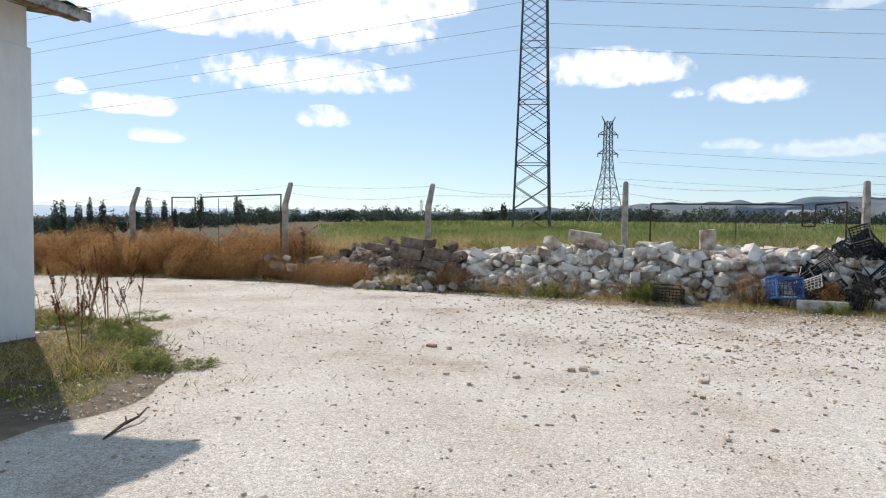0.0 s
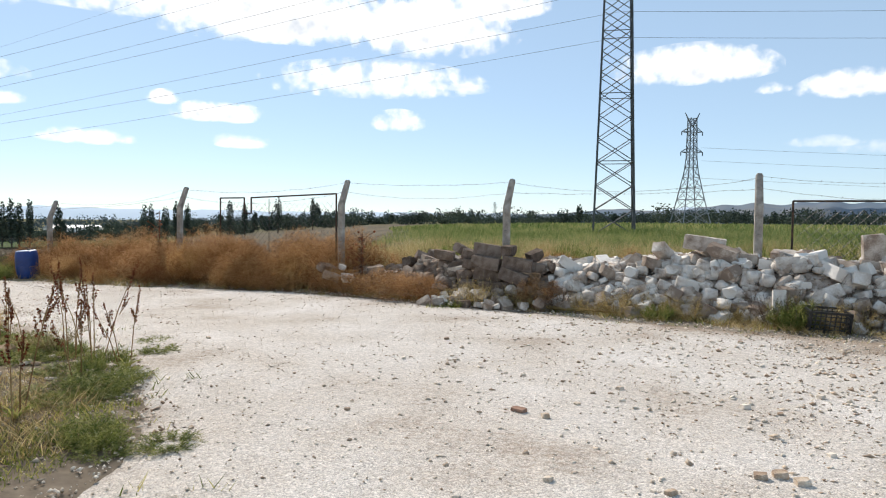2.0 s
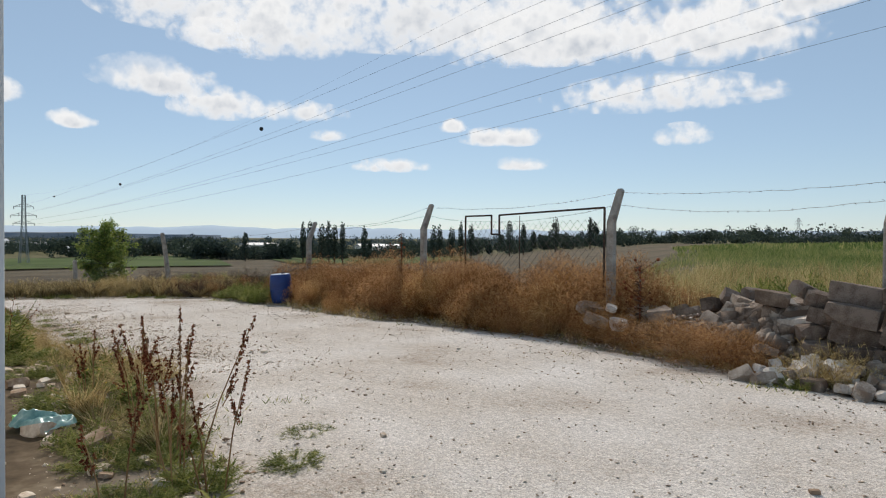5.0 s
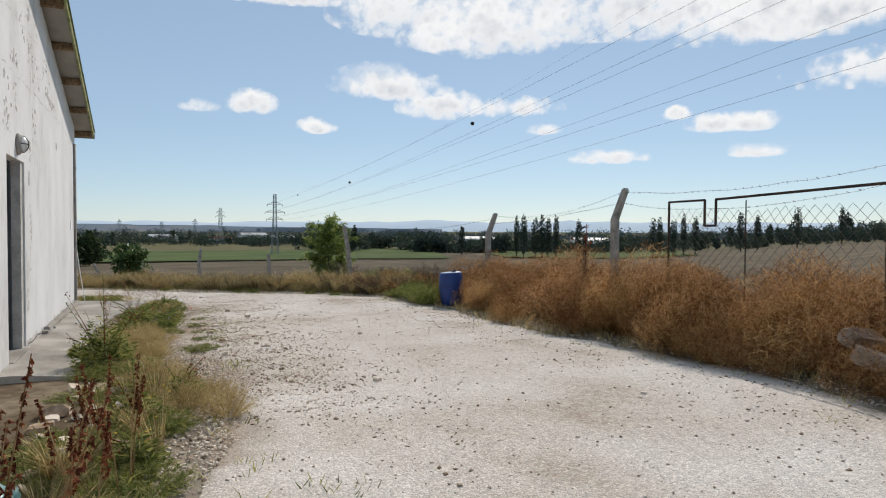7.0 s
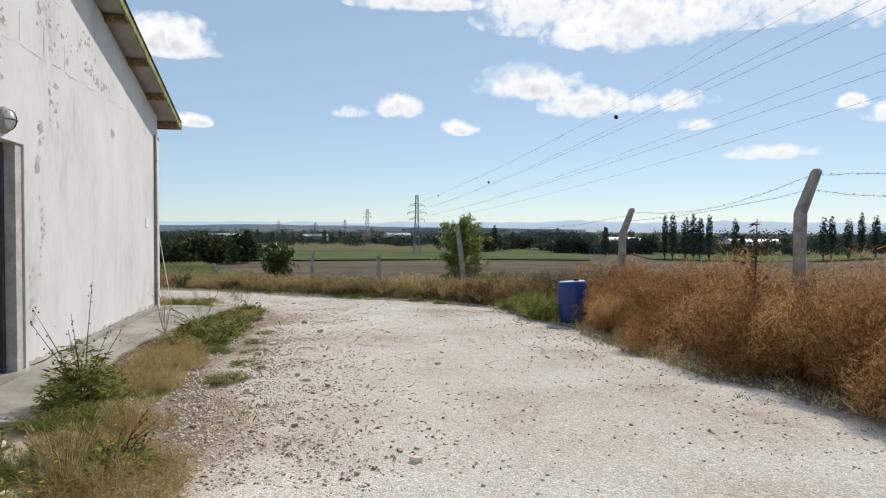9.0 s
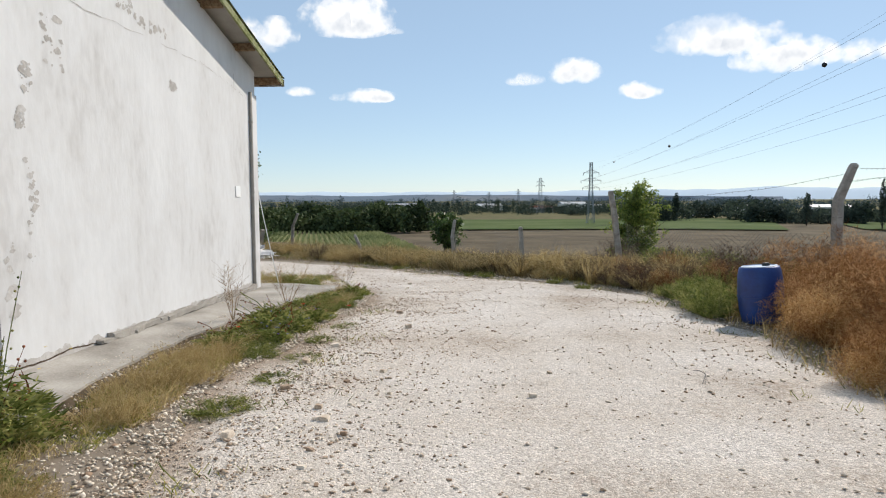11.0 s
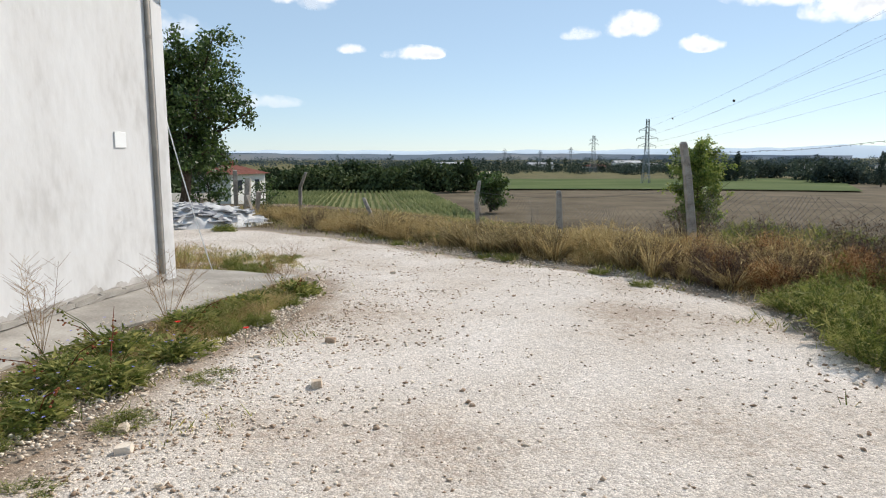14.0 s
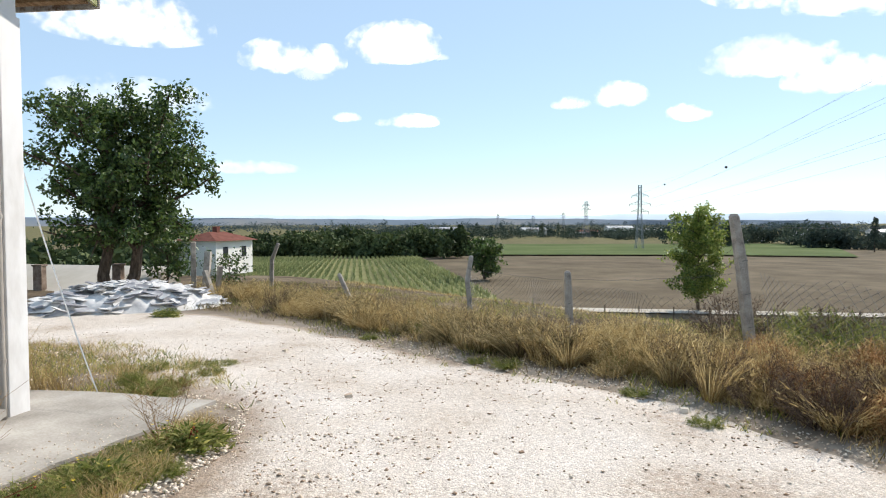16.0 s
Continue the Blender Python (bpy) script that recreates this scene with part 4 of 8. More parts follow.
wire_gate((-10.66, 15.95, 0), (-7.15, 15.12, 0), (0.82, 1.05), 0.1, 2.0, 0.36)
wire_gate((1.42, 14.3, 0), (5.05, 14.2, 0), (2.85, 3.08), 0.1, 1.88, 0.42)
link_fence = thing("chain_link_fence", Matrix.Identity(4), "sagging torn chain-link fence on leaning posts", "fence")
bm = bmesh.new()
chain_link(bm, (-22.3, 15.6, 0), (-17.4, 17.1, 0), -0.1, 0.95, 0.11, 0.0022, 8, 0.35)
part("mesh", bm, M["wire"], link_fence)
bm = bmesh.new()
chain_link(bm, (-28.6, 12.3, 0), (-22.4, 15.4, 0), -0.3, 0.55, 0.11, 0.002, 9, 0.3)
part("mesh", bm, M["wire"], link_fence)
# ---- plants and stones: shared builders ----


def tri_mesh(name, V, F, mat):
    """A mesh out of arrays of points and triangles."""
    me = bpy.data.meshes.new(name)
    V, F = np.asarray(V, np.float32).reshape(-1, 3), np.asarray(F, np.int32).reshape(-1, 3)
    me.vertices.add(len(V))
    me.vertices.foreach_set("co", V.ravel())
    me.loops.add(F.size)
    me.loops.foreach_set("vertex_index", F.ravel())
    me.polygons.add(len(F))
    me.polygons.foreach_set("loop_start", np.arange(0, F.size, 3, dtype=np.int32))
    me.materials.append(mat)
    me.update(calc_edges=True)
    return me


def ribbons(root, way, bend, width, rng):
    """Tapering blades from root along way (with its length), bent by bend: points and triangles."""
    n = len(root)
    side = np.cross(way, rng.normal(size=(n, 3)))
    side /= np.linalg.norm(side, axis=1, keepdims=True) + 1e-9
    side *= width[:, None]
    mid = root + way * 0.55 + bend * 0.3
    tip = root + way + bend
    V = np.stack([root - side, root + side, mid - side * 0.7, mid + side * 0.7, tip], 1)
    F = np.array([(0, 1, 3), (0, 3, 2), (2, 3, 4)])[None] + 5 * np.arange(n)[:, None, None]
    return V.reshape(-1, 3), F.reshape(-1, 3)


def joined(parts):
    V, F, k = [], [], 0
    for v, f in parts:
        V.append(v)
        F.append(f + k)
        k += len(v)
    return np.concatenate(V), np.concatenate(F)


def patchy(x, y, scale, seed):
    return np.array([noise.noise((a * scale, b * scale, seed)) + 0.5 * noise.noise((a * scale * 3.1, b * scale * 3.1, seed + 7)) for a, b in zip(x, y)])


def scatter(poly, count, seed, edge=0.3, patch=0.9, level=-0.25):
    rng = np.random.default_rng(seed)
    xs, ys = [p[0] for p in poly], [p[1] for p in poly]
    x, y = rng.uniform(min(xs), max(xs), count), rng.uniform(min(ys), max(ys), count)
    d = inside(x, y, poly)
    k = (d > 0)
    x, y, d = x[k], y[k], d[k]
    q = patchy(x, y, patch, seed % 13)
    k = q + np.clip(d / edge, 0, 1) - 1 > level
    return x[k], y[k], rng


def grass(name, poly, count, seed, mat, h, w, label, lean=0.35, edge=0.3, patch=0.9, level=-0.25, grow=0.0, far=None):
    x, y, rng = scatter(poly, count, seed, edge, patch, level)
    n = len(x)
    size = np.ones(n) if far is None else 1 + np.hypot(x - far[0], y - far[1]) * grow
    hh = h * rng.uniform(0.45, 1.15, n) * (0.8 + 0.5 * patchy(x, y, 0.6, 3))
    hh = np.clip(hh, 0.02, None)
    a = rng.uniform(0, math.tau, n)
    tilt = rng.uniform(0, lean, n)
    way = np.stack([np.cos(a) * tilt, np.sin(a) * tilt, np.ones(n)], 1) * hh[:, None]
    bend = np.stack([np.cos(a), np.sin(a), -0.3 * np.ones(n)], 1) * (hh * rng.uniform(0, 0.45, n))[:, None]
    root = np.stack([x, y, np.maximum(gz(x, y), road_z(x, y)) - 0.015], 1)
    V, F = ribbons(root, way, bend, w * rng.uniform(0.5, 1.2, n) * size, rng)
    return tagged(new(name, tri_mesh(name, V, F, mat)), label, "grass", kind="stuff")


def pebbles(name, x, y, size, zf, mat, rng, parent, sink=0.3):
    n = len(x)
    o = np.array([(1, 0, 0), (-1, 0, 0), (0, 1, 0), (0, -1, 0), (0, 0, 1), (0, 0, -1)], float)
    f = np.array([(0, 2, 4), (2, 1, 4), (1, 3, 4), (3, 0, 4), (2, 0, 5), (1, 2, 5), (3, 1, 5), (0, 3, 5)])
    a = rng.uniform(0, math.tau, n)
    P = o[None] * rng.uniform(0.6, 1.3, (n, 6, 1)) * np.array([1.0, 0.75, 0.55])
    P = np.stack([P[..., 0] * np.cos(a)[:, None] - P[..., 1] * np.sin(a)[:, None], P[..., 0] * np.sin(a)[:, None] + P[..., 1] * np.cos(a)[:, None], P[..., 2]], 2) + rng.normal(0, 0.12, (n, 6, 3))
    P = P * size[:, None, None] + np.stack([x, y, zf(x, y) + size * sink], 1)[:, None]
    F = f[None] + 6 * np.arange(n)[:, None, None]
    ob = part(name, tri_mesh(name, P, F, mat), mat, parent)
    return tagged(ob, kind="stuff")


def hull_mesh(name, seed, size, mat, blocky=0.8, chips=2):
    """A broken block or stone: the hull of a roughened box with chipped corners."""
    rnd = random.Random(seed)
    bm = bmesh.new()
    pts = []
    for i in range(8):
        c = Vector((1 if i & 1 else -1, 1 if i & 2 else -1, 1 if i & 4 else -1))
        if i < chips or rnd.random() > blocky:
            for ax in range(3):
                q = c.copy()
                q[ax] *= rnd.uniform(0.1, 0.7)
                pts.append(q)
        else:
            for ax in range(3):
                q = c.copy()
                q[ax] *= rnd.uniform(0.84, 0.93)
                pts.append(q)
    for p in pts:
        bm.verts.new([p[k] * size[k] * 0.5 * rnd.uniform(0.93, 1.05) for k in range(3)])
    bmesh.ops.convex_hull(bm, input=bm.verts[:])
    bmesh.ops.delete(bm, geom=[v for v in bm.verts if not v.link_faces], context="VERTS")
    me = bpy.data.meshes.new(name)
    bm.to_mesh(me)
    bm.free()
    me.materials.append(mat)
    return me


# ---- barrel ----
def barrel():
    b = thing("barrel", pose(-16.0, 15.32, g1(-16.0, 15.32) + 0.015, 3, -4, 20), "faded blue plastic barrel standing on the track's edge", "barrel")
    b.scale = (1.13, 1.13, 1.0)
    bm = bmesh.new()
    prof = [(0.185, 0.0), (0.205, 0.012), (0.215, 0.05), (0.232, 0.16), (0.240, 0.30), (0.241, 0.40), (0.235, 0.52), (0.222, 0.64), (0.212, 0.68), (0.205, 0.70), (0.195, 0.703)]
    lathe(bm, prof, 40)
    part("drum", bm, M["blue"], b, smooth=True)
    bm = bmesh.new()
    lathe(bm, [(0.188, 0.7035), (0.188, 0.712), (0.165, 0.716), (0.16, 0.706)], 40)
    part("top", bm, M["barreltop"], b, "pale blue top")
    bm = bmesh.new()
    lathe(bm, [(0.04, 0), (0.042, 0.02), (0.034, 0.035)], 16)
    bm.transform(Matrix.Translation((0.03, 0.07, 0.708)))
    part("bung", bm, M["black"], b, "black screw bung")
    bm = bmesh.new()
    lathe(bm, [(0.2415, 0.33), (0.2455, 0.335), (0.2455, 0.35), (0.2415, 0.355)], 40)
    part("rib", bm, M["blue"], b)


barrel()

# ---- rubble along the north fence ----
def pile_front(x):
    return float(np.interp(x, [-7.5, -5, -4, -0.3, 1, 3.5, 6, 9], [14.75, 14.1, 13.6, 13.15, 12.85, 12.5, 12.1, 11.6]))


def pile_h(x, y):
    top = np.interp(x, [-7.6, -7, -6, -5, -4.2, -3.6, -2.9, -2.2, -1, -0.2, 0.5, 1.0, 1.6, 2.2, 2.9, 3.5, 5, 6.5, 8, 9.5], [0, 0.35, 0.42, 0.66, 0.72, 0.74, 0.80, 0.72, 0.80, 0.92, 0.98, 0.88, 1.02, 0.80, 0.98, 0.92, 0.95, 0.95, 0.8, 0.4])
    d = (y - np.interp(x, [-7.5, -5, -4, -0.3, 1, 3.5, 6, 9], [14.75, 14.1, 13.6, 13.15, 12.85, 12.5, 12.1, 11.6]))
    return top * sstep(-0.1, 0.8, d) * (1 - sstep(1.7, 2.5, d))


def rubble_wall():
    heap = thing("rubble_heap", Matrix.Identity(4), "long heap of broken white concrete blocks under the fence", "rubble")
    rng = np.random.default_rng(11)
    xs, ys = np.arange(-7.8, 9.8, 0.12), np.arange(11.5, 17, 0.12)
    X, Y = np.meshgrid(xs, ys)
    H = pile_h(X, Y)
    Z = gz(X, Y) + H * 0.86 - 0.06 + rng.normal(0, 0.028, X.shape) * (H > 0.03)
    V = np.stack([X, Y, Z], 2).reshape(-1, 3)
    n = len(xs)
    F = []
    for j in range(len(ys) - 1):
        for i in range(n - 1):
            if H[j:j + 2, i:i + 2].max() > 0.02:
                a = j * n + i
                F += [(a, a + 1, a + n + 1), (a, a + n + 1, a + n)]
    core = tri_mesh("heap_core", V, F, M["block"])
    core.materials.append(M["dirtyblock"])
    core.polygons.foreach_set("material_index", (V[np.array(F)[:, 0], 0] < -2.3).astype(np.int32))
    tagged(part("heap_core", core, None, heap, "dusty broken fines"), kind="stuff")
    worn = [hull_mesh("block", 140 + k, (0.28 + 0.05 * (k % 4), 0.2, 0.17), M["dirtyblock"], 0.7, 1 + k % 2) for k in range(8)]
    whole = [hull_mesh("block", k, (0.36 + 0.05 * (k % 3), 0.21, 0.18), M["block"], 0.9, k % 2) for k in range(6)]
    broken = [hull_mesh("block", 40 + k, (0.22 + 0.03 * (k % 4), 0.19, 0.16), M["block"], 0.4, 3) for k in range(10)]
    small = [hull_mesh("block", 90 + k, (0.15, 0.12, 0.10), M["block"], 0.25, 4) for k in range(8)]
    rnd = random.Random(21)
    spots = []
    tries = 0
    while len(spots) < 246 and tries < 12000:
        tries += 1
        x = rnd.uniform(-7.3, 8.8)
        if rnd.random() < 0.5:
            x = rnd.uniform(-2.4, 6.5)
        d = rnd.uniform(-0.05, 1.9) if rnd.random() < 0.75 else rnd.uniform(0.7, 1.5)
        y = pile_front(x) + d
        if -7.0 < x < -4.6 and rnd.random() < 0.55:
            continue
        if -4.3 < x < -2.5 and d > -0.5:
            continue
        if 3.9 < x < 6.8 and d < 0.9:
            continue
        big = rnd.random()
        r = 0.165 if big < 0.45 else 0.12 if big < 0.85 else 0.075
        if any((x - a) ** 2 + (y - b) ** 2 < ((r + c) * 0.56) ** 2 for a, b, c in spots):
            continue
        spots.append((x, y, r))
        me = rnd.choice(worn if x < -2.4 or rnd.random() < 0.2 else whole if big < 0.45 else broken if big < 0.85 else small)
        z = g1(x, y) + float(pile_h(x, y)) * 0.9 + r * 0.28
        o = part("block", me, None, heap)
        o.matrix_world = pose(x, y, z, rnd.gauss(0, 16), rnd.gauss(0, 16), rnd.uniform(0, 180))
    # a few that stand out
    for me, m in ((hull_mesh("block", 3, (0.62, 0.26, 0.24), M["block"], 0.95, 0), pose(0.1, 14.15, 1.17, 2, 8, -8)), (whole[1], pose(-0.55, 14.0, 1.02, -8, 30, 60)), (whole[2], pose(0.35, 13.75, 1.05, 10, 18, -22)),
                  (hull_mesh("block", 5, (0.30, 0.10, 0.42), M["block"], 0.95, 0), pose(2.5, 14.05, 1.15, 4, -4, 5)), (hull_mesh("block", 6, (0.17, 0.07, 0.42), M["block"], 0.95, 0), pose(1.02, 12.8, 0.36, -10, 3, 10)),
                  (whole[0], pose(5.0, 14.0, 1.12, 12, 12, 35)), (whole[3], pose(6.3, 13.7, 1.10, -8, 8, 10)), (whole[4], pose(-4.15, 14.2, 0.58, 8, -8, -15))):
        part("block", me, None, heap).matrix_world = m
    x, y = rng.uniform(-7, 8.5, 12000), rng.uniform(11.4, 15.4, 12000)
    k = pile_h(x, y) > 0.02
    x, y = x[k], y[k]
    pebbles("rubble_fill", x, y, 0.010 + 0.06 * rng.random(len(x)) ** 2, lambda a, b: gz(a, b) + pile_h(a, b) * 0.88, M["block"], rng, heap)
    # broken pieces wedged between the large blocks
    bits = []
    for me in [hull_mesh("block", 60 + k, (0.24 + 0.03 * (k % 3), 0.18, 0.15), M["block"], 0.7, 2) for k in range(8)]:
        me.calc_loop_triangles()
        bits.append((np.array([v.co[:] for v in me.vertices]), np.array([t.vertices[:] for t in me.loop_triangles])))
    pile, tan = [], []
    for k in range(1500):
        x = rnd.uniform(-2.6, 8.5) if k % 5 else rnd.uniform(-5.2, -4.2)
        y = pile_front(x) + rnd.uniform(0.0, 1.7)
        if float(pile_h(x, y)) < 0.1:
            continue
        v, f = bits[k % 8]
        q = rnd.uniform(0.5, 1.1)
        m = np.array(pose(x, y, g1(x, y) + float(pile_h(x, y)) * 0.9, rnd.gauss(0, 20), rnd.gauss(0, 20), rnd.uniform(0, 180)))
        (tan if x < -2.4 else pile).append((v * q @ m[:3, :3].T + m[:3, 3], f))
    for bits, stone in ((pile, "block"), (tan, "dirtyblock")):
        tagged(part("broken_concrete", tri_mesh("broken_concrete", *joined(bits), M[stone]), None, heap), kind="stuff")
    # stones and broken pieces spilled before the stack, and a few lying in the dry weeds
    for k in range(46):
        x, y = rnd.uniform(-4.5, -2.4), rnd.uniform(13.15, 13.75)
        s = rnd.uniform(0.5, 0.9)
        o = part("block", rnd.choice(worn if k % 3 == 0 else small if k % 3 == 1 else broken), None, heap)
        o.matrix_world = pose(x, y, g1(x, y) + max(0.02, 0.5 * (y - 13.25)) + 0.03, rnd.gauss(0, 20), rnd.gauss(0, 20), rnd.uniform(0, 180)) @ Matrix.Diagonal((s, s, s, 1))
    for me, x, y, z, rx, ry, rz in ((worn[2], -4.5, 14.4, 0.86, 5, 8, 12), (worn[1], -6.0, 14.6, 0.5, 8, -10, 20), (broken[4], -6.55, 14.45, 0.34, 12, 0, 60), (worn[5], -6.95, 14.5, 0.36, 0, 20, 30), (worn[7], -7.15, 14.7, 0.5, 30, 10, 80), (small[3], -6.75, 14.6, 0.55, 10, 20, 30), (worn[5], -5.0, 15.0, 0.70, 10, 16, 40)):
        part("block", me, None, heap).matrix_world = pose(x, y, z, rx, ry, rz)
    # brown-grey blocks stacked in two leaning columns before the fence post
    stack = thing("block_stack", Matrix.Identity(4), "leaning stack of dark brown-grey building blocks", "building blocks")
    long = [hull_mesh("building_block", 200 + k, (0.5, 0.22, 0.215), M["greyblock"], 0.93, k % 2) for k in range(5)]
    half = [hull_mesh("building_block", 210 + k, (0.27, 0.2, 0.17), M["greyblock"], 0.6, 2) for k in range(4)]
    for k, (x, y, z, ry, rz) in enumerate(((-3.55, 13.98, 0.99, 9, 10), (-3.5, 13.94, 0.77, 12, 8), (-3.5, 13.92, 0.55, 8, 12), (-3.46, 13.9, 0.33, 5, 8), (-3.02, 13.82, 0.76, 10, 4), (-3.0, 13.8, 0.54, 13, 6), (-3.05, 13.84, 0.32, 6, 10), (-3.04, 13.8, 0.12, 3, 5), (-3.5, 13.86, 0.12, 0, 10))):
        part("building_block", long[k % 5], None, stack).matrix_world = pose(x + 0.05 * math.sin(k * 5), y + 0.05 * math.cos(k * 3), z, 5 * math.sin(k * 7), ry + 5 * math.sin(k * 4), rz + 12 * math.sin(k * 11))
    for k, (x, y, z, rx, ry, rz) in enumerate(((-3.16, 13.98, 0.99, 4, -6, 80), (-3.93, 14.1, 0.9, 10, 14, 20), (-3.86, 14.0, 0.72, -6, 8, -10), (-3.98, 14.0, 0.54, 5, -12, 30), (-3.9, 13.9, 0.36, 12, 4, 5), (-4.1, 14.2, 0.98, 20, 20, 60), (-2.72, 14.1, 0.9, 8, -20, 40), (-5.2, 15.1, 0.76, 30, 24, 30), (-5.45, 15.05, 0.66, -15, 10, 80), (-4.95, 15.2, 0.82, 10, 5, 50), (-2.66, 14.0, 0.7, 0, 8, 10))):
        part("building_block", half[k % 4], None, stack).matrix_world = pose(x, y, z, rx, ry, rz)


rubble_wall()


# ---- crates ----
def crate_parts(ob, mat, sx=0.5, sy=0.32, h=0.28):
    t = 0.008
    for nm, q in (("base", (-sx / 2, sx / 2, -sy / 2, sy / 2, 0, t)),):
        bm = bmesh.new()
        for k in range(7):
            x = -sx / 2 + sx * k / 6
            box(bm, x - 0.007, x + 0.007, -sy / 2, sy / 2, 0, t)
        for k in range(5):
            y = -sy / 2 + sy * k / 4
            box(bm, -sx / 2, sx / 2, y - 0.007, y + 0.007, 0.001, t + 0.001)
        part(nm, bm, mat, ob)
    for axis in (0, 1):
        for sg in (-1, 1):
            bm = bmesh.new()
            L = sx if axis == 0 else sy
            o = (sy if axis == 0 else sx) / 2 * sg
            def bar(a0, a1, z0, z1):
                if axis == 0:
                    box(bm, a0, a1, o - t, o + t, z0, z1)
                else:
                    box(bm, o - t, o + t, a0, a1, z0, z1)
            n = 8 if axis == 0 else 5
            for k in range(n + 1):
                a = -L / 2 + L * k / n
                w = 0.018 if k in (0, n) else 0.006
                bar(a - w, a + w, 0.002, h)
            for z in (0.03, 0.09, 0.15, 0.21):
                bar(-L / 2 + 0.002, L / 2 - 0.002, z, z + 0.014)
            bar(-L / 2 - 0.002, L / 2 + 0.002, h - 0.03, h + 0.002)
            part("side", bm, mat, ob)


blue_crate = thing("crate", pose(3.98, 12.42, 0.16, 0, -8, 60), "blue plastic fruit crate lying by the rubble", "crate", "crates")
crate_parts(blue_crate, M["crate"], 0.5, 0.36, 0.30)
blue_crate.matrix_world = pose(3.42, 12.5, 0.36, 78, 4, 20)
first = thing("crate", pose(4.6, 12.35, 0.1, 12, 0, 30), "broken black plastic fruit crate on the heap", "crate", "crates")
crate_parts(first, M["black"])
rnd = random.Random(8)
for k in range(44):
    a, r = rnd.uniform(0, math.tau), rnd.random() ** 0.6
    x, y = 4.95 + 1.25 * r * math.cos(a), 12.95 + 0.7 * r * math.sin(a)
    z = 0.12 + 1.0 * (1 - r) + 0.12 * rnd.random()
    copy_thing(first, pose(x, y, z, rnd.uniform(-70, 70), rnd.uniform(-50, 50), rnd.uniform(0, 180)))
copy_thing(first, pose(1.55, 12.55, 0.08, 8, 3, 8))
white_block = tagged(new("concrete_kerb", hull_mesh("concrete_kerb", 77, (0.75, 0.2, 0.2), M["block"], 0.95, 0)), "pale broken concrete kerb stone lying on the ground", "kerb stone")
white_block.matrix_world = pose(4.0, 12.15, 0.12, 0, 0, -10)


# ---- bushes ----
def bush_mesh(seed, mat, R=0.9, H=1.15, stems=170, twigs=42, w=0.0025, name="twigs"):
    rng = np.random.default_rng(seed)
    a = rng.uniform(0, math.tau, stems)
    tilt = np.sqrt(rng.uniform(0, 1, stems)) * 1.25
    L = (0.7 + 0.3 * rng.random(stems))
    way = np.stack([np.cos(a) * np.sin(tilt) * R, np.sin(a) * np.sin(tilt) * R, np.cos(tilt) * H], 1) * L[:, None]
    root = np.stack([np.cos(a) * 0.12, np.sin(a) * 0.12, 0 * a], 1)
    bend = np.stack([np.cos(a) * 0.1, np.sin(a) * 0.1, 0.1 * np.ones(stems)], 1) * R
    parts = [ribbons(root, way, bend, np.full(stems, w * 1.7), rng)]
    k = np.repeat(np.arange(stems), twigs)
    f = rng.uniform(0.3, 1.0, len(k))
    p = root[k] + way[k] * f[:, None] + bend[k] * (f ** 2)[:, None]
    d = rng.normal(size=(len(k), 3)) + np.array([0, 0, 0.5]) + way[k] * 0.8
    d /= np.linalg.norm(d, axis=1, keepdims=True)
    ln = rng.uniform(0.05, 0.22, len(k)) * R / 0.9
    parts.append(ribbons(p, d * ln[:, None], rng.normal(0, 0.055, (len(k), 3)), np.full(len(k), w), rng))
    # seed heads
    k2 = rng.integers(0, len(k), len(k) // 2)
    q = p[k2] + d[k2] * ln[k2][:, None] * rng.uniform(0.5, 1, len(k2))[:, None]
    d2 = rng.normal(size=(len(k2), 3))
    d2 /= np.linalg.norm(d2, axis=1, keepdims=True)
    parts.append(ribbons(q, d2 * 0.035, d2 * 0, np.full(len(k2), w * 1.5), rng))
    V, F = joined(parts)
    V[:, 2] = np.maximum(V[:, 2], -0.05)
    return tri_mesh(name, V, F, mat)


def tumbleweed(seed, mat, R=0.85, H=1.05, lobes=12, twigs=620, w=0.0027):
    """A rounded dry bush: several lobes of curled twigs, with gaps between them, on stems from one root."""
    rng = np.random.default_rng(seed)
    parts, stems = [], []
    for k in range(lobes):
        a = k * 2.4 + rng.uniform(-0.5, 0.5)
        q = math.sqrt((k + 0.3) / lobes)
        r = rng.uniform(0.24, 0.40) * R / 0.85
        c = np.array([math.cos(a) * q * R * 0.72, math.sin(a) * q * R * 0.72, H * (0.30 + 0.42 * (1 - q * q)) * rng.uniform(0.75, 1.15)])
        n = twigs
        d = rng.normal(size=(n, 3))
        d /= np.linalg.norm(d, axis=1, keepdims=True)
        p = c + d * (r * (0.35 + 0.7 * rng.random(n) ** 0.5))[:, None]
        way = d * 0.45 + np.cross(d, rng.normal(size=(n, 3))) * 0.8 + np.array([0, 0, 0.15])
        way /= np.linalg.norm(way, axis=1, keepdims=True)
        ln = rng.uniform(0.03, 0.12, n)
        parts.append(ribbons(p, way * ln[:, None], rng.normal(0, 0.04, (n, 3)), w * rng.uniform(0.6, 1.3, n), rng))
        m = 14
        e = (c + rng.normal(0, r * 0.4, (m, 3))) * 0.85
        stems.append(ribbons(np.zeros((m, 3)) + rng.normal(0, 0.05, (m, 3)) * (1, 1, 0), e, rng.normal(0, 0.05, (m, 3)), np.full(m, w * 0.7), rng))
    out = []
    for name, bits in (("stem", stems), ("foliage", parts)):
        V, F = joined(bits)
        V[:, 2] = np.maximum(V[:, 2], -0.05)
        out.append(tri_mesh(name, V, F, mat))
    return out


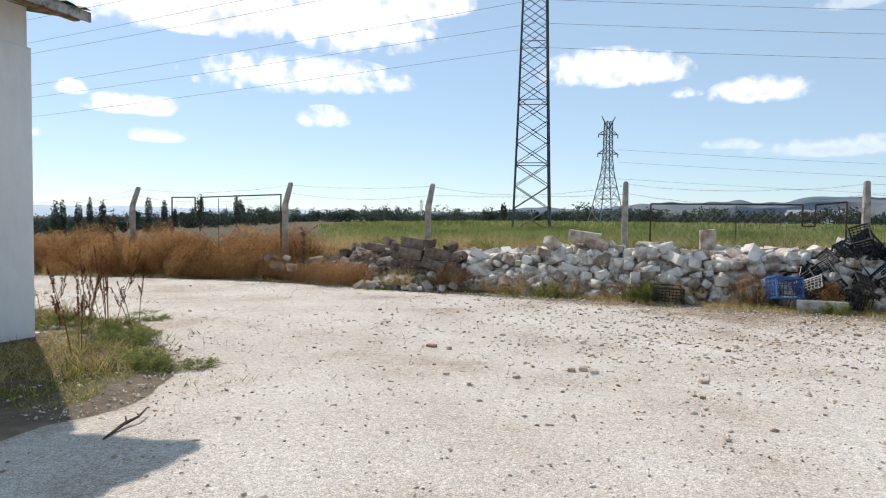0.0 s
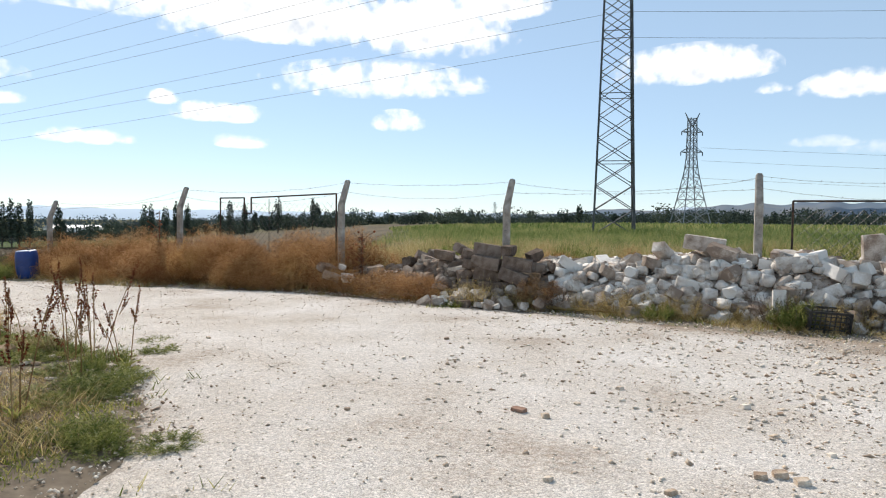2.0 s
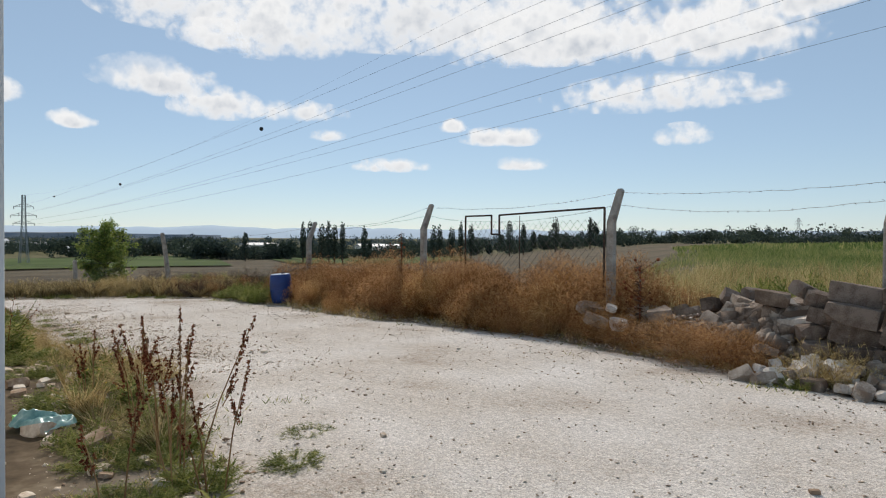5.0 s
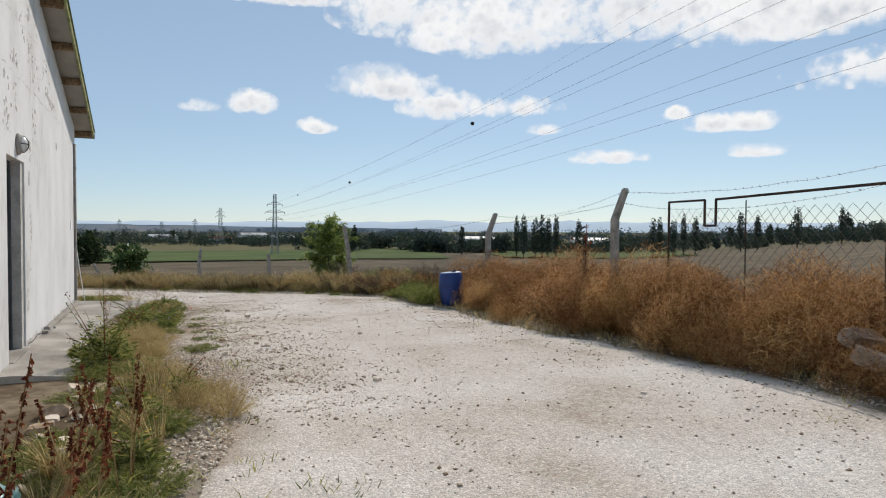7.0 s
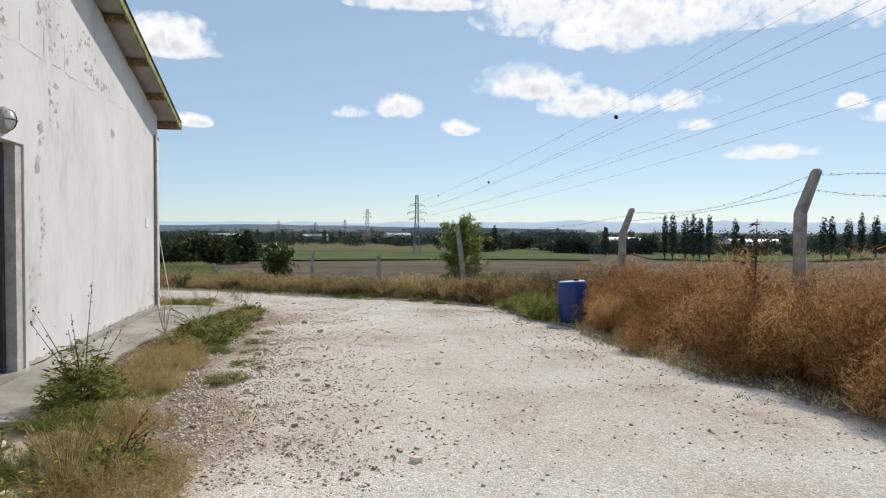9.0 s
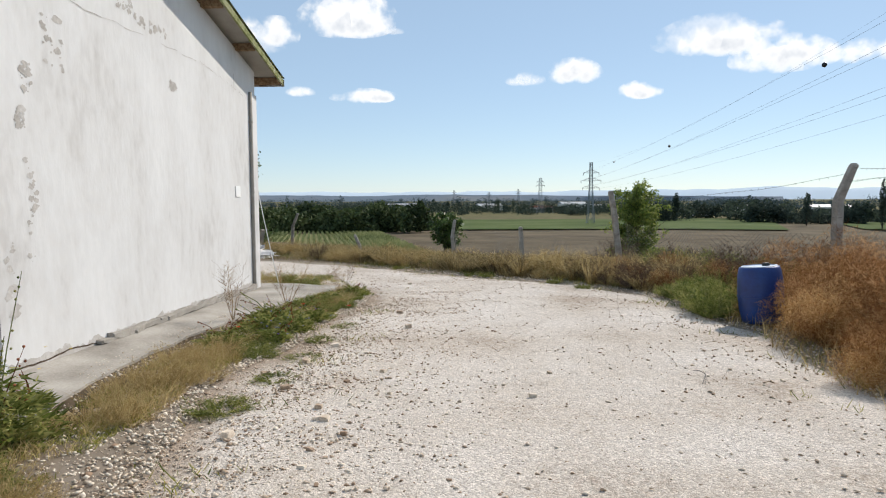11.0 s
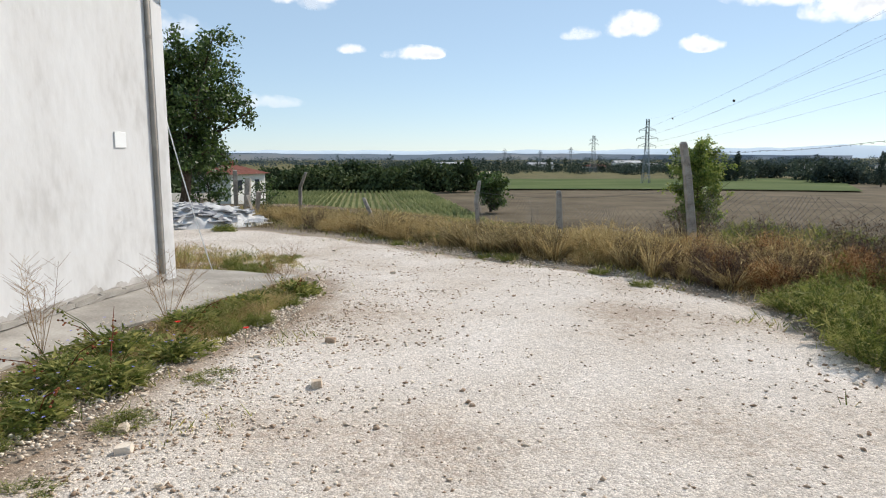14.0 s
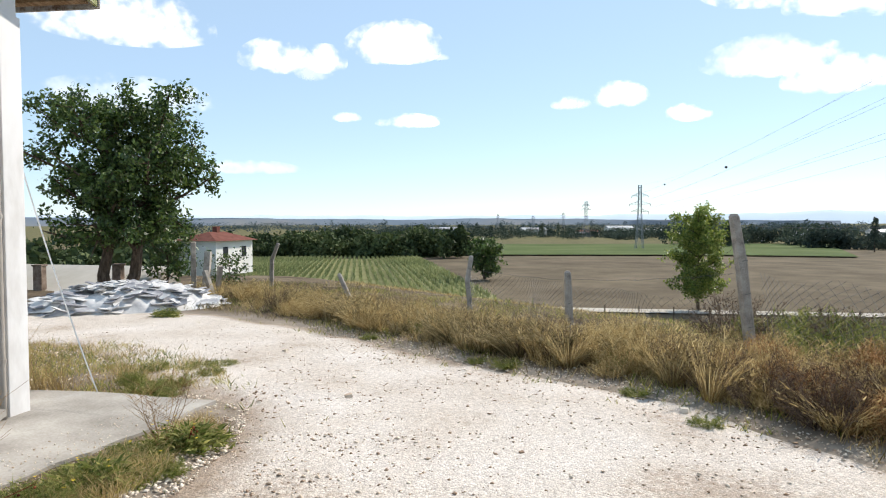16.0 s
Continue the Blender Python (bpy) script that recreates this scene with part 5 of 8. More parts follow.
def tuft_mesh(seed, mat, n=150, h=0.5, w=0.004, lean=0.5):
    """A bunch of long grass that leans over to one side."""
    rng = np.random.default_rng(seed)
    a = rng.uniform(0, math.tau, n)
    hh = h * rng.uniform(0.5, 1.1, n)
    root = np.stack([np.cos(a), np.sin(a), 0 * a], 1) * (0.09 * rng.random(n) ** 0.5)[:, None]
    way = np.stack([np.cos(a) * 0.35 + lean * 0.5, np.sin(a) * 0.35, np.ones(n)], 1) * hh[:, None]
    bend = np.stack([np.cos(a) * 0.25 + lean * 0.6, np.sin(a) * 0.25, -0.25 + 0 * a], 1) * (hh * rng.uniform(0.3, 1.0, n))[:, None]
    parts = [ribbons(root, way, bend, w * rng.uniform(0.6, 1.2, n), rng)]
    k = rng.integers(0, n, n // 2)
    tip = root[k] + way[k] * 0.92 + bend[k] * 0.85
    parts.append(ribbons(tip, (way[k] * 0.12 + bend[k] * 0.2), np.zeros((len(k), 3)), np.full(len(k), w * 1.6), rng))
    V, F = joined(parts)
    V[:, 2] = np.maximum(V[:, 2], -0.03)
    return tri_mesh("blades", V, F, mat)


DRY = [tumbleweed(k, M["drybush"]) for k in range(5)]
GOLD = [tumbleweed(7 + k, M["goldbush"]) for k in range(2)]
DEAD = [bush_mesh(30 + k, M["darkweed"], 0.5, 0.75, 60, 14, 0.003) for k in range(3)]
TUFT = [tuft_mesh(50 + k, M["verge"] if k % 2 else M["dryweed"], 150, 0.55, 0.0042, 0.3 + 0.2 * k) for k in range(4)]
STRAW = [bush_mesh(10 + k, M["dryweed"], 0.6, 0.7, 60, 16, 0.0034) for k in range(3)]
GREEN = [bush_mesh(20 + k, M["weedleaf"], 0.42, 0.42, 90, 22, 0.0048) for k in range(3)]


def bush(name, me, x, y, s, sz, label, cat, group, rz=0.0):
    m = pose(x, y, g1(x, y) - 0.02, 0, 0, rz) @ Matrix.Diagonal((s, s, sz, 1))
    if isinstance(me, list):
        ob = thing(name, m, label, cat, group)
        for piece, data in zip(("stem", "foliage"), me):
            tagged(part(piece, data, None, ob), kind="stuff")
        return ob
    ob = new(name, me)
    ob.matrix_world = m
    return tagged(ob, label, cat, group)


rnd = random.Random(5)
for k in range(78):
    x = -7.1 - 9.6 * (k + rnd.random()) / 78
    lo = float(np.interp(x, [-16.7, -15, -13, -10, -8, -7], [15.5, 15.15, 14.6, 14.55, 14.5, 14.55]))
    y = lo + rnd.choice((0.0, 0.55, 1.2, 1.9)) + rnd.uniform(0, 0.4)
    s = rnd.uniform(0.65, 1.05) * (0.62 if y < lo + 0.35 else 1.0)
    tall = s * rnd.uniform(0.75, 1.35)
    if -11.2 < x < -7 and y > lo + 1:
        tall *= 1.08
    front = y < lo + 0.7 and k % 3 == 0
    bush("dry_bush", GOLD[k % 2] if front else DRY[k % 5], x, y, s, tall, "loose golden dry tumbleweed bush by the track" if front else "dense dry orange-brown tumbleweed bush by the track", "bush", "dry bushes", rnd.uniform(0, 360))
for k in range(13):
    bush("dry_bush", DRY[k % 5], rnd.uniform(-10.6, -7.1), rnd.uniform(14.9, 16.2), rnd.uniform(0.75, 1.0), rnd.uniform(0.85, 1.15), "dense dry orange-brown tumbleweed bush by the gate", "bush", "dry bushes", rnd.uniform(0, 360))
for x, y, s, h in ((-5.0, 13.85, 0.75, 0.55), (-5.5, 13.95, 0.7, 0.6), (-6.2, 14.2, 0.65, 0.5), (-4.55, 13.7, 0.5, 0.5), (-6.9, 14.5, 0.6, 0.5), (-2.35, 13.45, 0.4, 0.5), (-2.7, 13.6, 0.35, 0.6), (-17.0, 16.4, 0.7, 0.7), (-16.4, 17.2, 0.8, 0.8)):
    bush("dry_bush", DRY[int(s * 100) % 5], x, y, s, h, "low dry orange-brown weed bush among rubble", "bush", "dry bushes", s * 700)
for k in range(34):
    x = -4.0 + 7.2 * rnd.random()
    y = pile_front(x) + rnd.uniform(-0.2, 0.45)
    bush("dry_weed", STRAW[k % 3], x, y, rnd.uniform(0.35, 0.7), rnd.uniform(0.35, 0.75), "straw-coloured dry weed at the foot of the rubble", "weed", "dry weeds", rnd.uniform(0, 360))
for x, y, s, h in ((1.15, 12.65, 0.7, 1.0), (1.3, 12.75, 0.6, 0.9), (-0.6, 12.95, 0.5, 0.6), (4.15, 11.95, 0.5, 0.5), (-3.9, 13.25, 0.4, 0.3), (-16.6, 14.95, 0.9, 0.9), (-17.1, 15.2, 1.0, 0.9), (-17.7, 15.3, 0.9, 1.0), (-18.3, 15.5, 0.9, 0.8), (-16.9, 15.8, 1, 1),
                (-19.0, 17.8, 1.3, 1.0), (-19.8, 17.3, 1.2, 0.9), (-18.2, 17.3, 1.2, 1.1), (-17.4, 16.4, 1.0, 1.0), (-24.4, 17.6, 1.3, 1.4), (-23.7, 17.9, 1.2, 1.2)):
    bush("green_weed", GREEN[int(x * 10) % 3], x, y, s, h, "green leafy weed clump at the track's edge", "weed", "green weeds", x * 77)


def tall_thistle(x, y, h):
    t = thing("dry_thistle", Matrix.Translation((x, y, g1(x, y))), "tall dry brown thistle standing by a fence post", "weed")
    rng = random.Random(int(x * 10))
    bm = bmesh.new()
    tube(bm, [(0, 0, 0), (0.02, 0, h * 0.5), (0, 0.03, h)], [0.014, 0.010, 0.006], 5)
    br = []
    for k in range(16):
        z = h * rng.uniform(0.35, 0.98)
        a, l = rng.uniform(0, 6.28), rng.uniform(0.12, 0.32)
        e = Vector((math.cos(a) * l, math.sin(a) * l, z + l * 0.7))
        tube(bm, [(0.01, 0, z), e * 0.6 + Vector((0, 0, z * 0.4)), e], 0.004, 4)
        br.append(e)
    part("stem", bm, M["dock"], t)
    bm = bmesh.new()
    for e in br:
        m = bmesh.ops.create_icosphere(bm, subdivisions=1, radius=rng.uniform(0.018, 0.032), matrix=Matrix.Translation(e))
    tagged(part("heads", bm, M["dock"], t), kind="stuff")
    rr = np.random.default_rng(3)
    n = 110
    z = rr.uniform(0.1, h, n)
    a = rr.uniform(0, 6.28, n)
    V, F = ribbons(np.stack([0 * z, 0 * z, z], 1), np.stack([np.cos(a) * 0.10, np.sin(a) * 0.10, rr.uniform(-0.06, 0.06, n)], 1), np.zeros((n, 3)), np.full(n, 0.012), rr)
    tagged(part("leaves", tri_mesh("leaves", V, F, M["darkweed"]), None, t), kind="stuff")


tall_thistle(-12.3, 15.75, 1.72)
tall_thistle(-6.55, 15.1, 1.15)


def dock_plant(x, y, n, h, seed):
    t = thing("dock_plant", Matrix.Translation((x, y, g1(x, y))), "dried dock plant with rust-brown seed spikes", "weed", "dock plants")
    rng = np.random.default_rng(seed)
    for k in range(n):
        a, tilt, hh = rng.uniform(0, 6.28), rng.uniform(0.03, 0.32), h * rng.uniform(0.65, 1.15)
        d = Vector((math.cos(a) * tilt, math.sin(a) * tilt, 1)).normalized()
        b0 = Vector((math.cos(a) * 0.07, math.sin(a) * 0.07, -0.02))
        e = b0 + d * hh + Vector((math.cos(a), math.sin(a), 0)) * 0.06
        bm = bmesh.new()
        tube(bm, [b0, b0 + d * hh * 0.5, e], [0.0055, 0.0045, 0.002], 5)
        spines = [(b0.lerp(e, 0.55), e)]
        for j in range(int(rng.integers(1, 4))):
            q = b0.lerp(e, rng.uniform(0.45, 0.75))
            u = rng.uniform(0, 6.28)
            f = q + (d + Vector((math.cos(u), math.sin(u), 0)) * 0.35).normalized() * hh * rng.uniform(0.14, 0.26)
            tube(bm, [q, f], [0.0035, 0.0015], 4)
            spines.append((q.lerp(f, 0.35), f))
        stem = part("stem", bm, M["dockstem"], t)
        for p, q in spines:
            whorls = max(6, int((q - p).length / 0.013))
            bits = []
            for w in range(whorls):
                if rng.random() < 0.14:
                    continue
                m = 10
                c = np.array(p.lerp(q, (w + rng.random() * 0.5) / whorls)) + rng.normal(0, 0.004, 3)
                u = rng.normal(size=(m, 3))
                u /= np.linalg.norm(u, axis=1, keepdims=True)
                bits.append(ribbons(np.repeat(c[None], m, 0), u * rng.uniform(0.008, 0.021, (m, 1)), np.tile((0, 0, -0.004), (m, 1)), np.full(m, 0.0055), rng))
            V, F = joined(bits)
            tagged(part("seed_spike", tri_mesh("seed_spike", V, F, M["dock"]), None, stem), kind="stuff")
    m = 14
    a = rng.uniform(0, 6.28, m)
    V, F = ribbons(np.zeros((m, 3)), np.stack([np.cos(a) * 0.10, np.sin(a) * 0.10, rng.uniform(0.05, 0.2, m)], 1), np.stack([np.cos(a) * 0.06, np.sin(a) * 0.06, -0.05 + 0 * a], 1), np.full(m, 0.008), rng)
    tagged(part("leaves", tri_mesh("leaves", V, F, M["weedleaf"]), None, t), kind="stuff")


for k, (x, y, n, h) in enumerate(((-5.05, 5.95, 5, 0.95), (-5.6, 7.05, 2, 0.75), (-6.0, 7.6, 5, 1.0), (-5.6, 7.6, 3, 0.8), (-6.45, 7.75, 4, 0.95), (-7.3, 8.0, 2, 0.85), (-7.9, 8.2, 4, 0.75), (-8.7, 8.1, 3, 0.75))):
    dock_plant(x, y, n, h, 60 + k)


def leafy_weed(x, y, s, h, seed, flower=None, label="green bushy weed growing at the wall", stalks=6):
    t = thing("leafy_weed", Matrix.Translation((x, y, g1(x, y))), label, "weed")
    rng = np.random.default_rng(seed)
    n = int((1700 if h > 0.3 else 800) * s / 0.4)
    a = rng.uniform(0, 6.28, n)
    r = rng.random(n) ** 0.65 * s * 0.72 * (0.75 + 0.35 * np.sin(a * 3 + seed) * np.sin(a * 5 + 2 * seed))
    z = rng.random(n) * h * (1 - 0.6 * np.minimum(1, r / (s * 0.6)) ** 2) * (0.6 + 0.6 * rng.random(n) ** 2)
    root = np.stack([np.cos(a) * r, np.sin(a) * r, z], 1)
    b = a + rng.normal(0, 0.7, n)
    L = rng.uniform(0.025, 0.075, n)
    V, F = ribbons(root, np.stack([np.cos(b) * L, np.sin(b) * L, rng.uniform(-0.01, 0.06, n)], 1), np.stack([np.cos(b) * 0.012, np.sin(b) * 0.012, -0.015 + 0 * b], 1), rng.uniform(0.005, 0.012, n), rng)
    tagged(part("leaves", tri_mesh("leaves", V, F, M["weedleaf"]), None, t), kind="stuff")
    for k in range(stalks):
        q, hh = rng.uniform(0, 6.28), h * rng.uniform(1.2, 2.1)
        tip = Vector((math.cos(q) * s * 0.7, math.sin(q) * s * 0.7, hh))
        bm = bmesh.new()
        tube(bm, [(0, 0, 0), tip * 0.5 + Vector((0, 0, 0.06)), tip], [0.005, 0.004, 0.002], 4)
        for _ in range(7):
            f = rng.uniform(0.4, 1)
            p = tip * f
            bmesh.ops.create_icosphere(bm, subdivisions=1, radius=0.009, matrix=Matrix.Translation(p + Vector(rng.normal(0, 0.012, 3))))
        part("stalk", bm, M["dock"] if flower is None or k % 2 else M["weedleaf"], t)
    if flower:
        for k in range(9):
            q, r = rng.uniform(0, 6.28), rng.uniform(0.1, 0.85) * s
            p = Vector((math.cos(q) * r, math.sin(q) * r, h * rng.uniform(0.6, 1.4)))
            bm = bmesh.new()
            for j in range(6):
                u = j * 1.047
                c = [bm.verts.new(p + Vector(v)) for v in ((0, 0, 0), (math.cos(u - 0.4) * 0.008, math.sin(u - 0.4) * 0.008, 0.004), (math.cos(u) * 0.013, math.sin(u) * 0.013, 0.006), (math.cos(u + 0.4) * 0.008, math.sin(u + 0.4) * 0.008, 0.004))]
                bm.faces.new(c)
            part("flower", bm, M[flower], t)


leafy_weed(-12.05, 8.32, 0.55, 0.52, 1, "yellow", "dark green bushy weed with tall dry stalks by the door", 7)
leafy_weed(-9.4, 8.4, 0.35, 0.24, 2, "yellow", "green weed with small yellow flowers", 3)
leafy_weed(-10.2, 8.85, 0.35, 0.2, 3, "yellow", "green weed with small yellow flowers")
leafy_weed(-8.3, 8.3, 0.3, 0.2, 4, "yellow", "green weed with small yellow flowers", 2)
leafy_weed(-17.6, 9.35, 0.5, 0.16, 5, None, "green weed patch along the apron", 1)
leafy_weed(-18.4, 9.6, 0.5, 0.14, 6, "yellow", "low green weed patch with yellow flowers along the apron", 0)
leafy_weed(-16.7, 9.1, 0.6, 0.2, 7, "chicory", "blue-flowered chicory along the apron", 4)
leafy_weed(-16.0, 9.1, 0.5, 0.2, 8, "chicory", "blue-flowered chicory along the apron", 4)
leafy_weed(-15.2, 8.85, 0.35, 0.16, 9, None, "green weed patch along the apron", 4)
leafy_weed(-19.2, 9.9, 0.5, 0.16, 10, "yellow", "green weed with small yellow flowers", 3)
leafy_weed(-27.4, 6.2, 0.5, 0.2, 11, None, "bright green weed tuft on the track's edge", 0)
leafy_weed(-12.9, 8.1, 0.25, 0.15, 12, None, "green weed patch along the apron", 3)


def bare_twigs(x, y, s, h, seed):
    t = thing("wiry_weed", Matrix.Translation((x, y, g1(x, y))), "wiry leafless grey-green weed on the apron", "weed", "wiry weeds")
    rng = random.Random(seed)
    for k in range(9):
        a, l = rng.uniform(0, 6.28), h * rng.uniform(0.7, 1.1)
        tip = Vector((math.cos(a) * s * rng.uniform(0.3, 1), math.sin(a) * s * rng.uniform(0.3, 1), l))
        bm = bmesh.new()
        tube(bm, [(0, 0, -0.02), tip * 0.5 + Vector((0.05 * math.sin(k * 3), 0.05 * math.cos(k * 5), 0.03)), tip], [0.0026, 0.002, 0.0009], 4)
        for j in range(13):
            f = rng.uniform(0.3, 0.95)
            p = tip * f + Vector((0, 0, 0.1 * f * (1 - f)))
            b, l2 = rng.uniform(0, 6.28), rng.uniform(0.06, 0.2)
            tube(bm, [p, p + Vector((math.cos(b) * l2, math.sin(b) * l2, l2 * 0.7))], [0.0014, 0.0008], 3)
        part("stem", bm, M["dockstem"], t)


bare_twigs(-17.7, 9.1, 0.4, 0.7, 1)
bare_twigs(-19.1, 9.75, 0.35, 0.65, 3)
bare_twigs(-16.6, 8.6, 0.2, 0.7, 5)

for k, (x, y, q, h) in enumerate(((-15.3, 9.38, 0.34, 0.14), (-15.9, 9.5, 0.42, 0.18), (-16.6, 9.62, 0.4, 0.16))):
    leafy_weed(x, y, q, h, 31 + k, "chicory", "blue-flowered chicory along the apron", 3)
rnd = random.Random(56)
for k in range(20):
    f = rnd.random()
    x, y = -14.6 - 4.8 * f, 9.25 + 0.65 * f + rnd.uniform(-0.3, 0.3)
    bush("green_weed", GREEN[k % 3], x, y, rnd.uniform(0.25, 0.65), rnd.uniform(0.14, 0.4), "low green weed patch along the apron", "weed", "green weeds", rnd.uniform(0, 360))
for k in range(9):
    bush("green_weed", GREEN[k % 3], rnd.uniform(-22.6, -20.7), rnd.uniform(8.3, 9.3), rnd.uniform(0.25, 0.6), rnd.uniform(0.2, 0.45), "low green weed patch behind the apron", "weed", "green weeds", rnd.uniform(0, 360))

# poppies
for x, y in ((-15.45, 8.95), (-17.0, 10.05), (-17.2, 9.4)):
    p = thing("poppy", Matrix.Translation((x, y, g1(x, y))), "single red poppy flower in the grass", "flower", "poppies")
    bm = bmesh.new()
    tube(bm, [(0, 0, 0), (0.01, 0, 0.07), (0, 0.01, 0.13)], 0.002, 4)
    part("stem", bm, M["weedleaf"], p)
    for k in range(4):
        bm = bmesh.new()
        u = k * 1.571
        c = [bm.verts.new((math.cos(u + da) * r, math.sin(u + da) * r + 0.01, 0.13 + z)) for da, r, z in ((0, 0.003, 0), (-0.85, 0.022, 0.006), (-0.4, 0.028, 0.012), (0.4, 0.028, 0.011), (0.85, 0.022, 0.006))]
        bm.faces.new(c)
        part("petal", bm, M["red"], p)

# ---- grasses ----
Z1 = [(-3.65, 6.2), (-5, 7.35), (-5.9, 8.15), (-8.6, 8.8), (-10.8, 9.2), (-13.5, 9.15), (-13.4, 8.45), (-11.5, 8.35), (-9, 7.95), (-6.6, 7.1), (-6.35, 2.6), (-5.0, 3.9), (-4.2, 5.1)]
Z2 = [(-9.5, 8.2), (-13.5, 8.25), (-15.6, 8.5), (-18, 9.1), (-19.2, 9.45), (-20.3, 9.7), (-19.4, 10.2), (-17, 9.85), (-13.5, 9.2), (-9.5, 8.95)]
Z2B = [(-9.0, 8.2), (-13.5, 8.3), (-15.0, 8.4), (-15.6, 8.5), (-18, 9.1), (-19.2, 9.45), (-20.3, 9.7), (-19.4, 10.2), (-17, 9.9), (-15.2, 9.4), (-12, 9.05), (-9, 8.95)]
Z3 = [(-20.6, 8.75), (-21.2, 9.1), (-23.3, 6.9), (-23.7, 2), (-20.4, 1), (-20.3, 8)]
NV = [(9, 10.9), (4.8, 11.6), (-0.3, 12.75), (-4.6, 13.8), (-8.4, 14.4), (-12.9, 14.2), (-15.2, 14.7), (-18.8, 14.9), (-20.6, 14.2), (-22.8, 16.4), (-19, 19), (-8, 18), (-3, 17), (9, 15.5)]
WV = [(-18.3, 14.95), (-19.8, 14.45), (-20.7, 14.0), (-22.8, 11.9), (-25.9, 9.4), (-28.0, 6.9), (-30, 3.5), (-39, 3), (-36, 9), (-29.5, 14.6), (-24, 18), (-17, 19)]
grass("grass_green", Z1, 100000, 1, M["greengrass"], 0.075, 0.004, "green and yellowing grass by the barn corner", 0.9, 0.5, 1.7, -0.12)
grass("grass_dry", Z1, 60000, 2, M["dryweed"], 0.16, 0.003, "dry straw grass by the barn corner", 1.1, 0.6, 1.2, -0.3)
grass("grass_dry", Z2, 70000, 3, M["dryweed"], 0.16, 0.0026, "dry straw grass along the apron", 1.1, 0.14, 1.3, -0.05)
grass("grass_green", Z2B, 90000, 4, M["greengrass"], 0.075, 0.0036, "green weeds and grass along the apron", 1.1, 0.14, 1.5, -0.12)
grass("grass_dry", Z3, 18000, 5, M["dryweed"], 0.14, 0.004, "tall dry grass behind the barn corner", 0.6, 0.5, 0.8, -0.6)
grass("grass_green", Z3, 22000, 6, M["greengrass"], 0.14, 0.004, "short green grass behind the barn corner", 0.8, 0.3, 1.2, -0.2)
grass("grass_dry", [(-20.6, 8.3), (-21.0, 8.0), (-21.4, 5), (-21.4, 1), (-20.6, 1)], 9000, 63, M["dryweed"], 0.8, 0.004, "tall dry grass against the barn's rear corner", 0.5, 0.3, 0.9, -0.6)
Z3B = [(-20.5, 8.95), (-21.3, 9.75), (-22.6, 9.0), (-24.0, 7.4), (-24.4, 4), (-22.9, 4), (-22.6, 6.9), (-21.0, 8.6)]
grass("grass_dry", Z3B, 11000, 64, M["dryweed"], 0.17, 0.003, "low straw grass beyond the apron", 1.2, 0.25, 1.4, -0.2)
grass("grass_green", Z3B, 14000, 65, M["greengrass"], 0.10, 0.004, "low green weeds beyond the apron", 1.1, 0.25, 1.6, -0.1)
grass("verge_grass", NV, 52000, 7, M["dryweed"], 0.26, 0.004, "dry straw grass along the north verge", 0.8, 0.35, 0.7, -0.5)
grass("verge_grass", NV, 16000, 8, M["greengrass"], 0.16, 0.005, "green grass along the north verge", 0.8, 0.3, 0.8, -0.15)
grass("verge_grass", WV, 60000, 9, M["verge"], 0.26, 0.0042, "tall dry grass along the west verge", 0.7, 0.3, 0.9, -0.4)
grass("verge_grass", WV, 60000, 10, M["greengrass"], 0.18, 0.005, "green grass and weeds along the west verge", 0.9, 0.1, 0.8, 0.0)
rnd = random.Random(12)
for k in range(120):
    f = (k + rnd.random()) / 120
    x = float(np.interp(f, [0, 0.2, 0.45, 0.8, 1], [-19.3, -21.6, -24.0, -28.0, -33]))
    y = float(np.interp(f, [0, 0.2, 0.45, 0.8, 1], [15.6, 14.6, 12.6, 9.2, 5.0])) + rnd.uniform(-0.3, 1.5)
    bush("dry_weed", STRAW[k % 3], x, y, rnd.uniform(0.4, 0.85), rnd.uniform(0.45, 1.0) * (1.0 if f < 0.4 else 0.72), "straw-coloured dry weed on the verge", "weed", "dry weeds", rnd.uniform(0, 360))
for x, y, s, h in ((-19.3, 15.4, 0.5, 0.42), (-20.0, 15.2, 0.5, 0.45), (-20.6, 15.1, 0.45, 0.42), (-21.2, 14.9, 0.5, 0.4), (-20.4, 15.9, 0.6, 0.65), (-21.6, 15.4, 0.5, 0.5), (-19.0, 16.2, 0.6, 0.6)):
    bush("dry_bush", DRY[int(s * 100) % 5], x, y, s, h, "dry red-brown weed bush on the verge", "bush", "dry bushes", s * 900)

rnd = random.Random(52)
for k in range(34):
    f = rnd.random()
    x, y = -20.2 - 9.0 * f, 14.85 - 7.6 * f + rnd.uniform(0.0, 1.0)
    me, nm, lb, gr = (DRY[k % 5], "dry_bush", "dry red-brown weed bush on the verge", "dry bushes") if k % 40 == 39 else (STRAW[k % 3], "dry_weed", "straw-coloured dry weed on the verge", "dry weeds")
    bush(nm, me, x, y, rnd.uniform(0.35, 0.6), rnd.uniform(0.35, 0.6), lb, "weed", gr, rnd.uniform(0, 360))

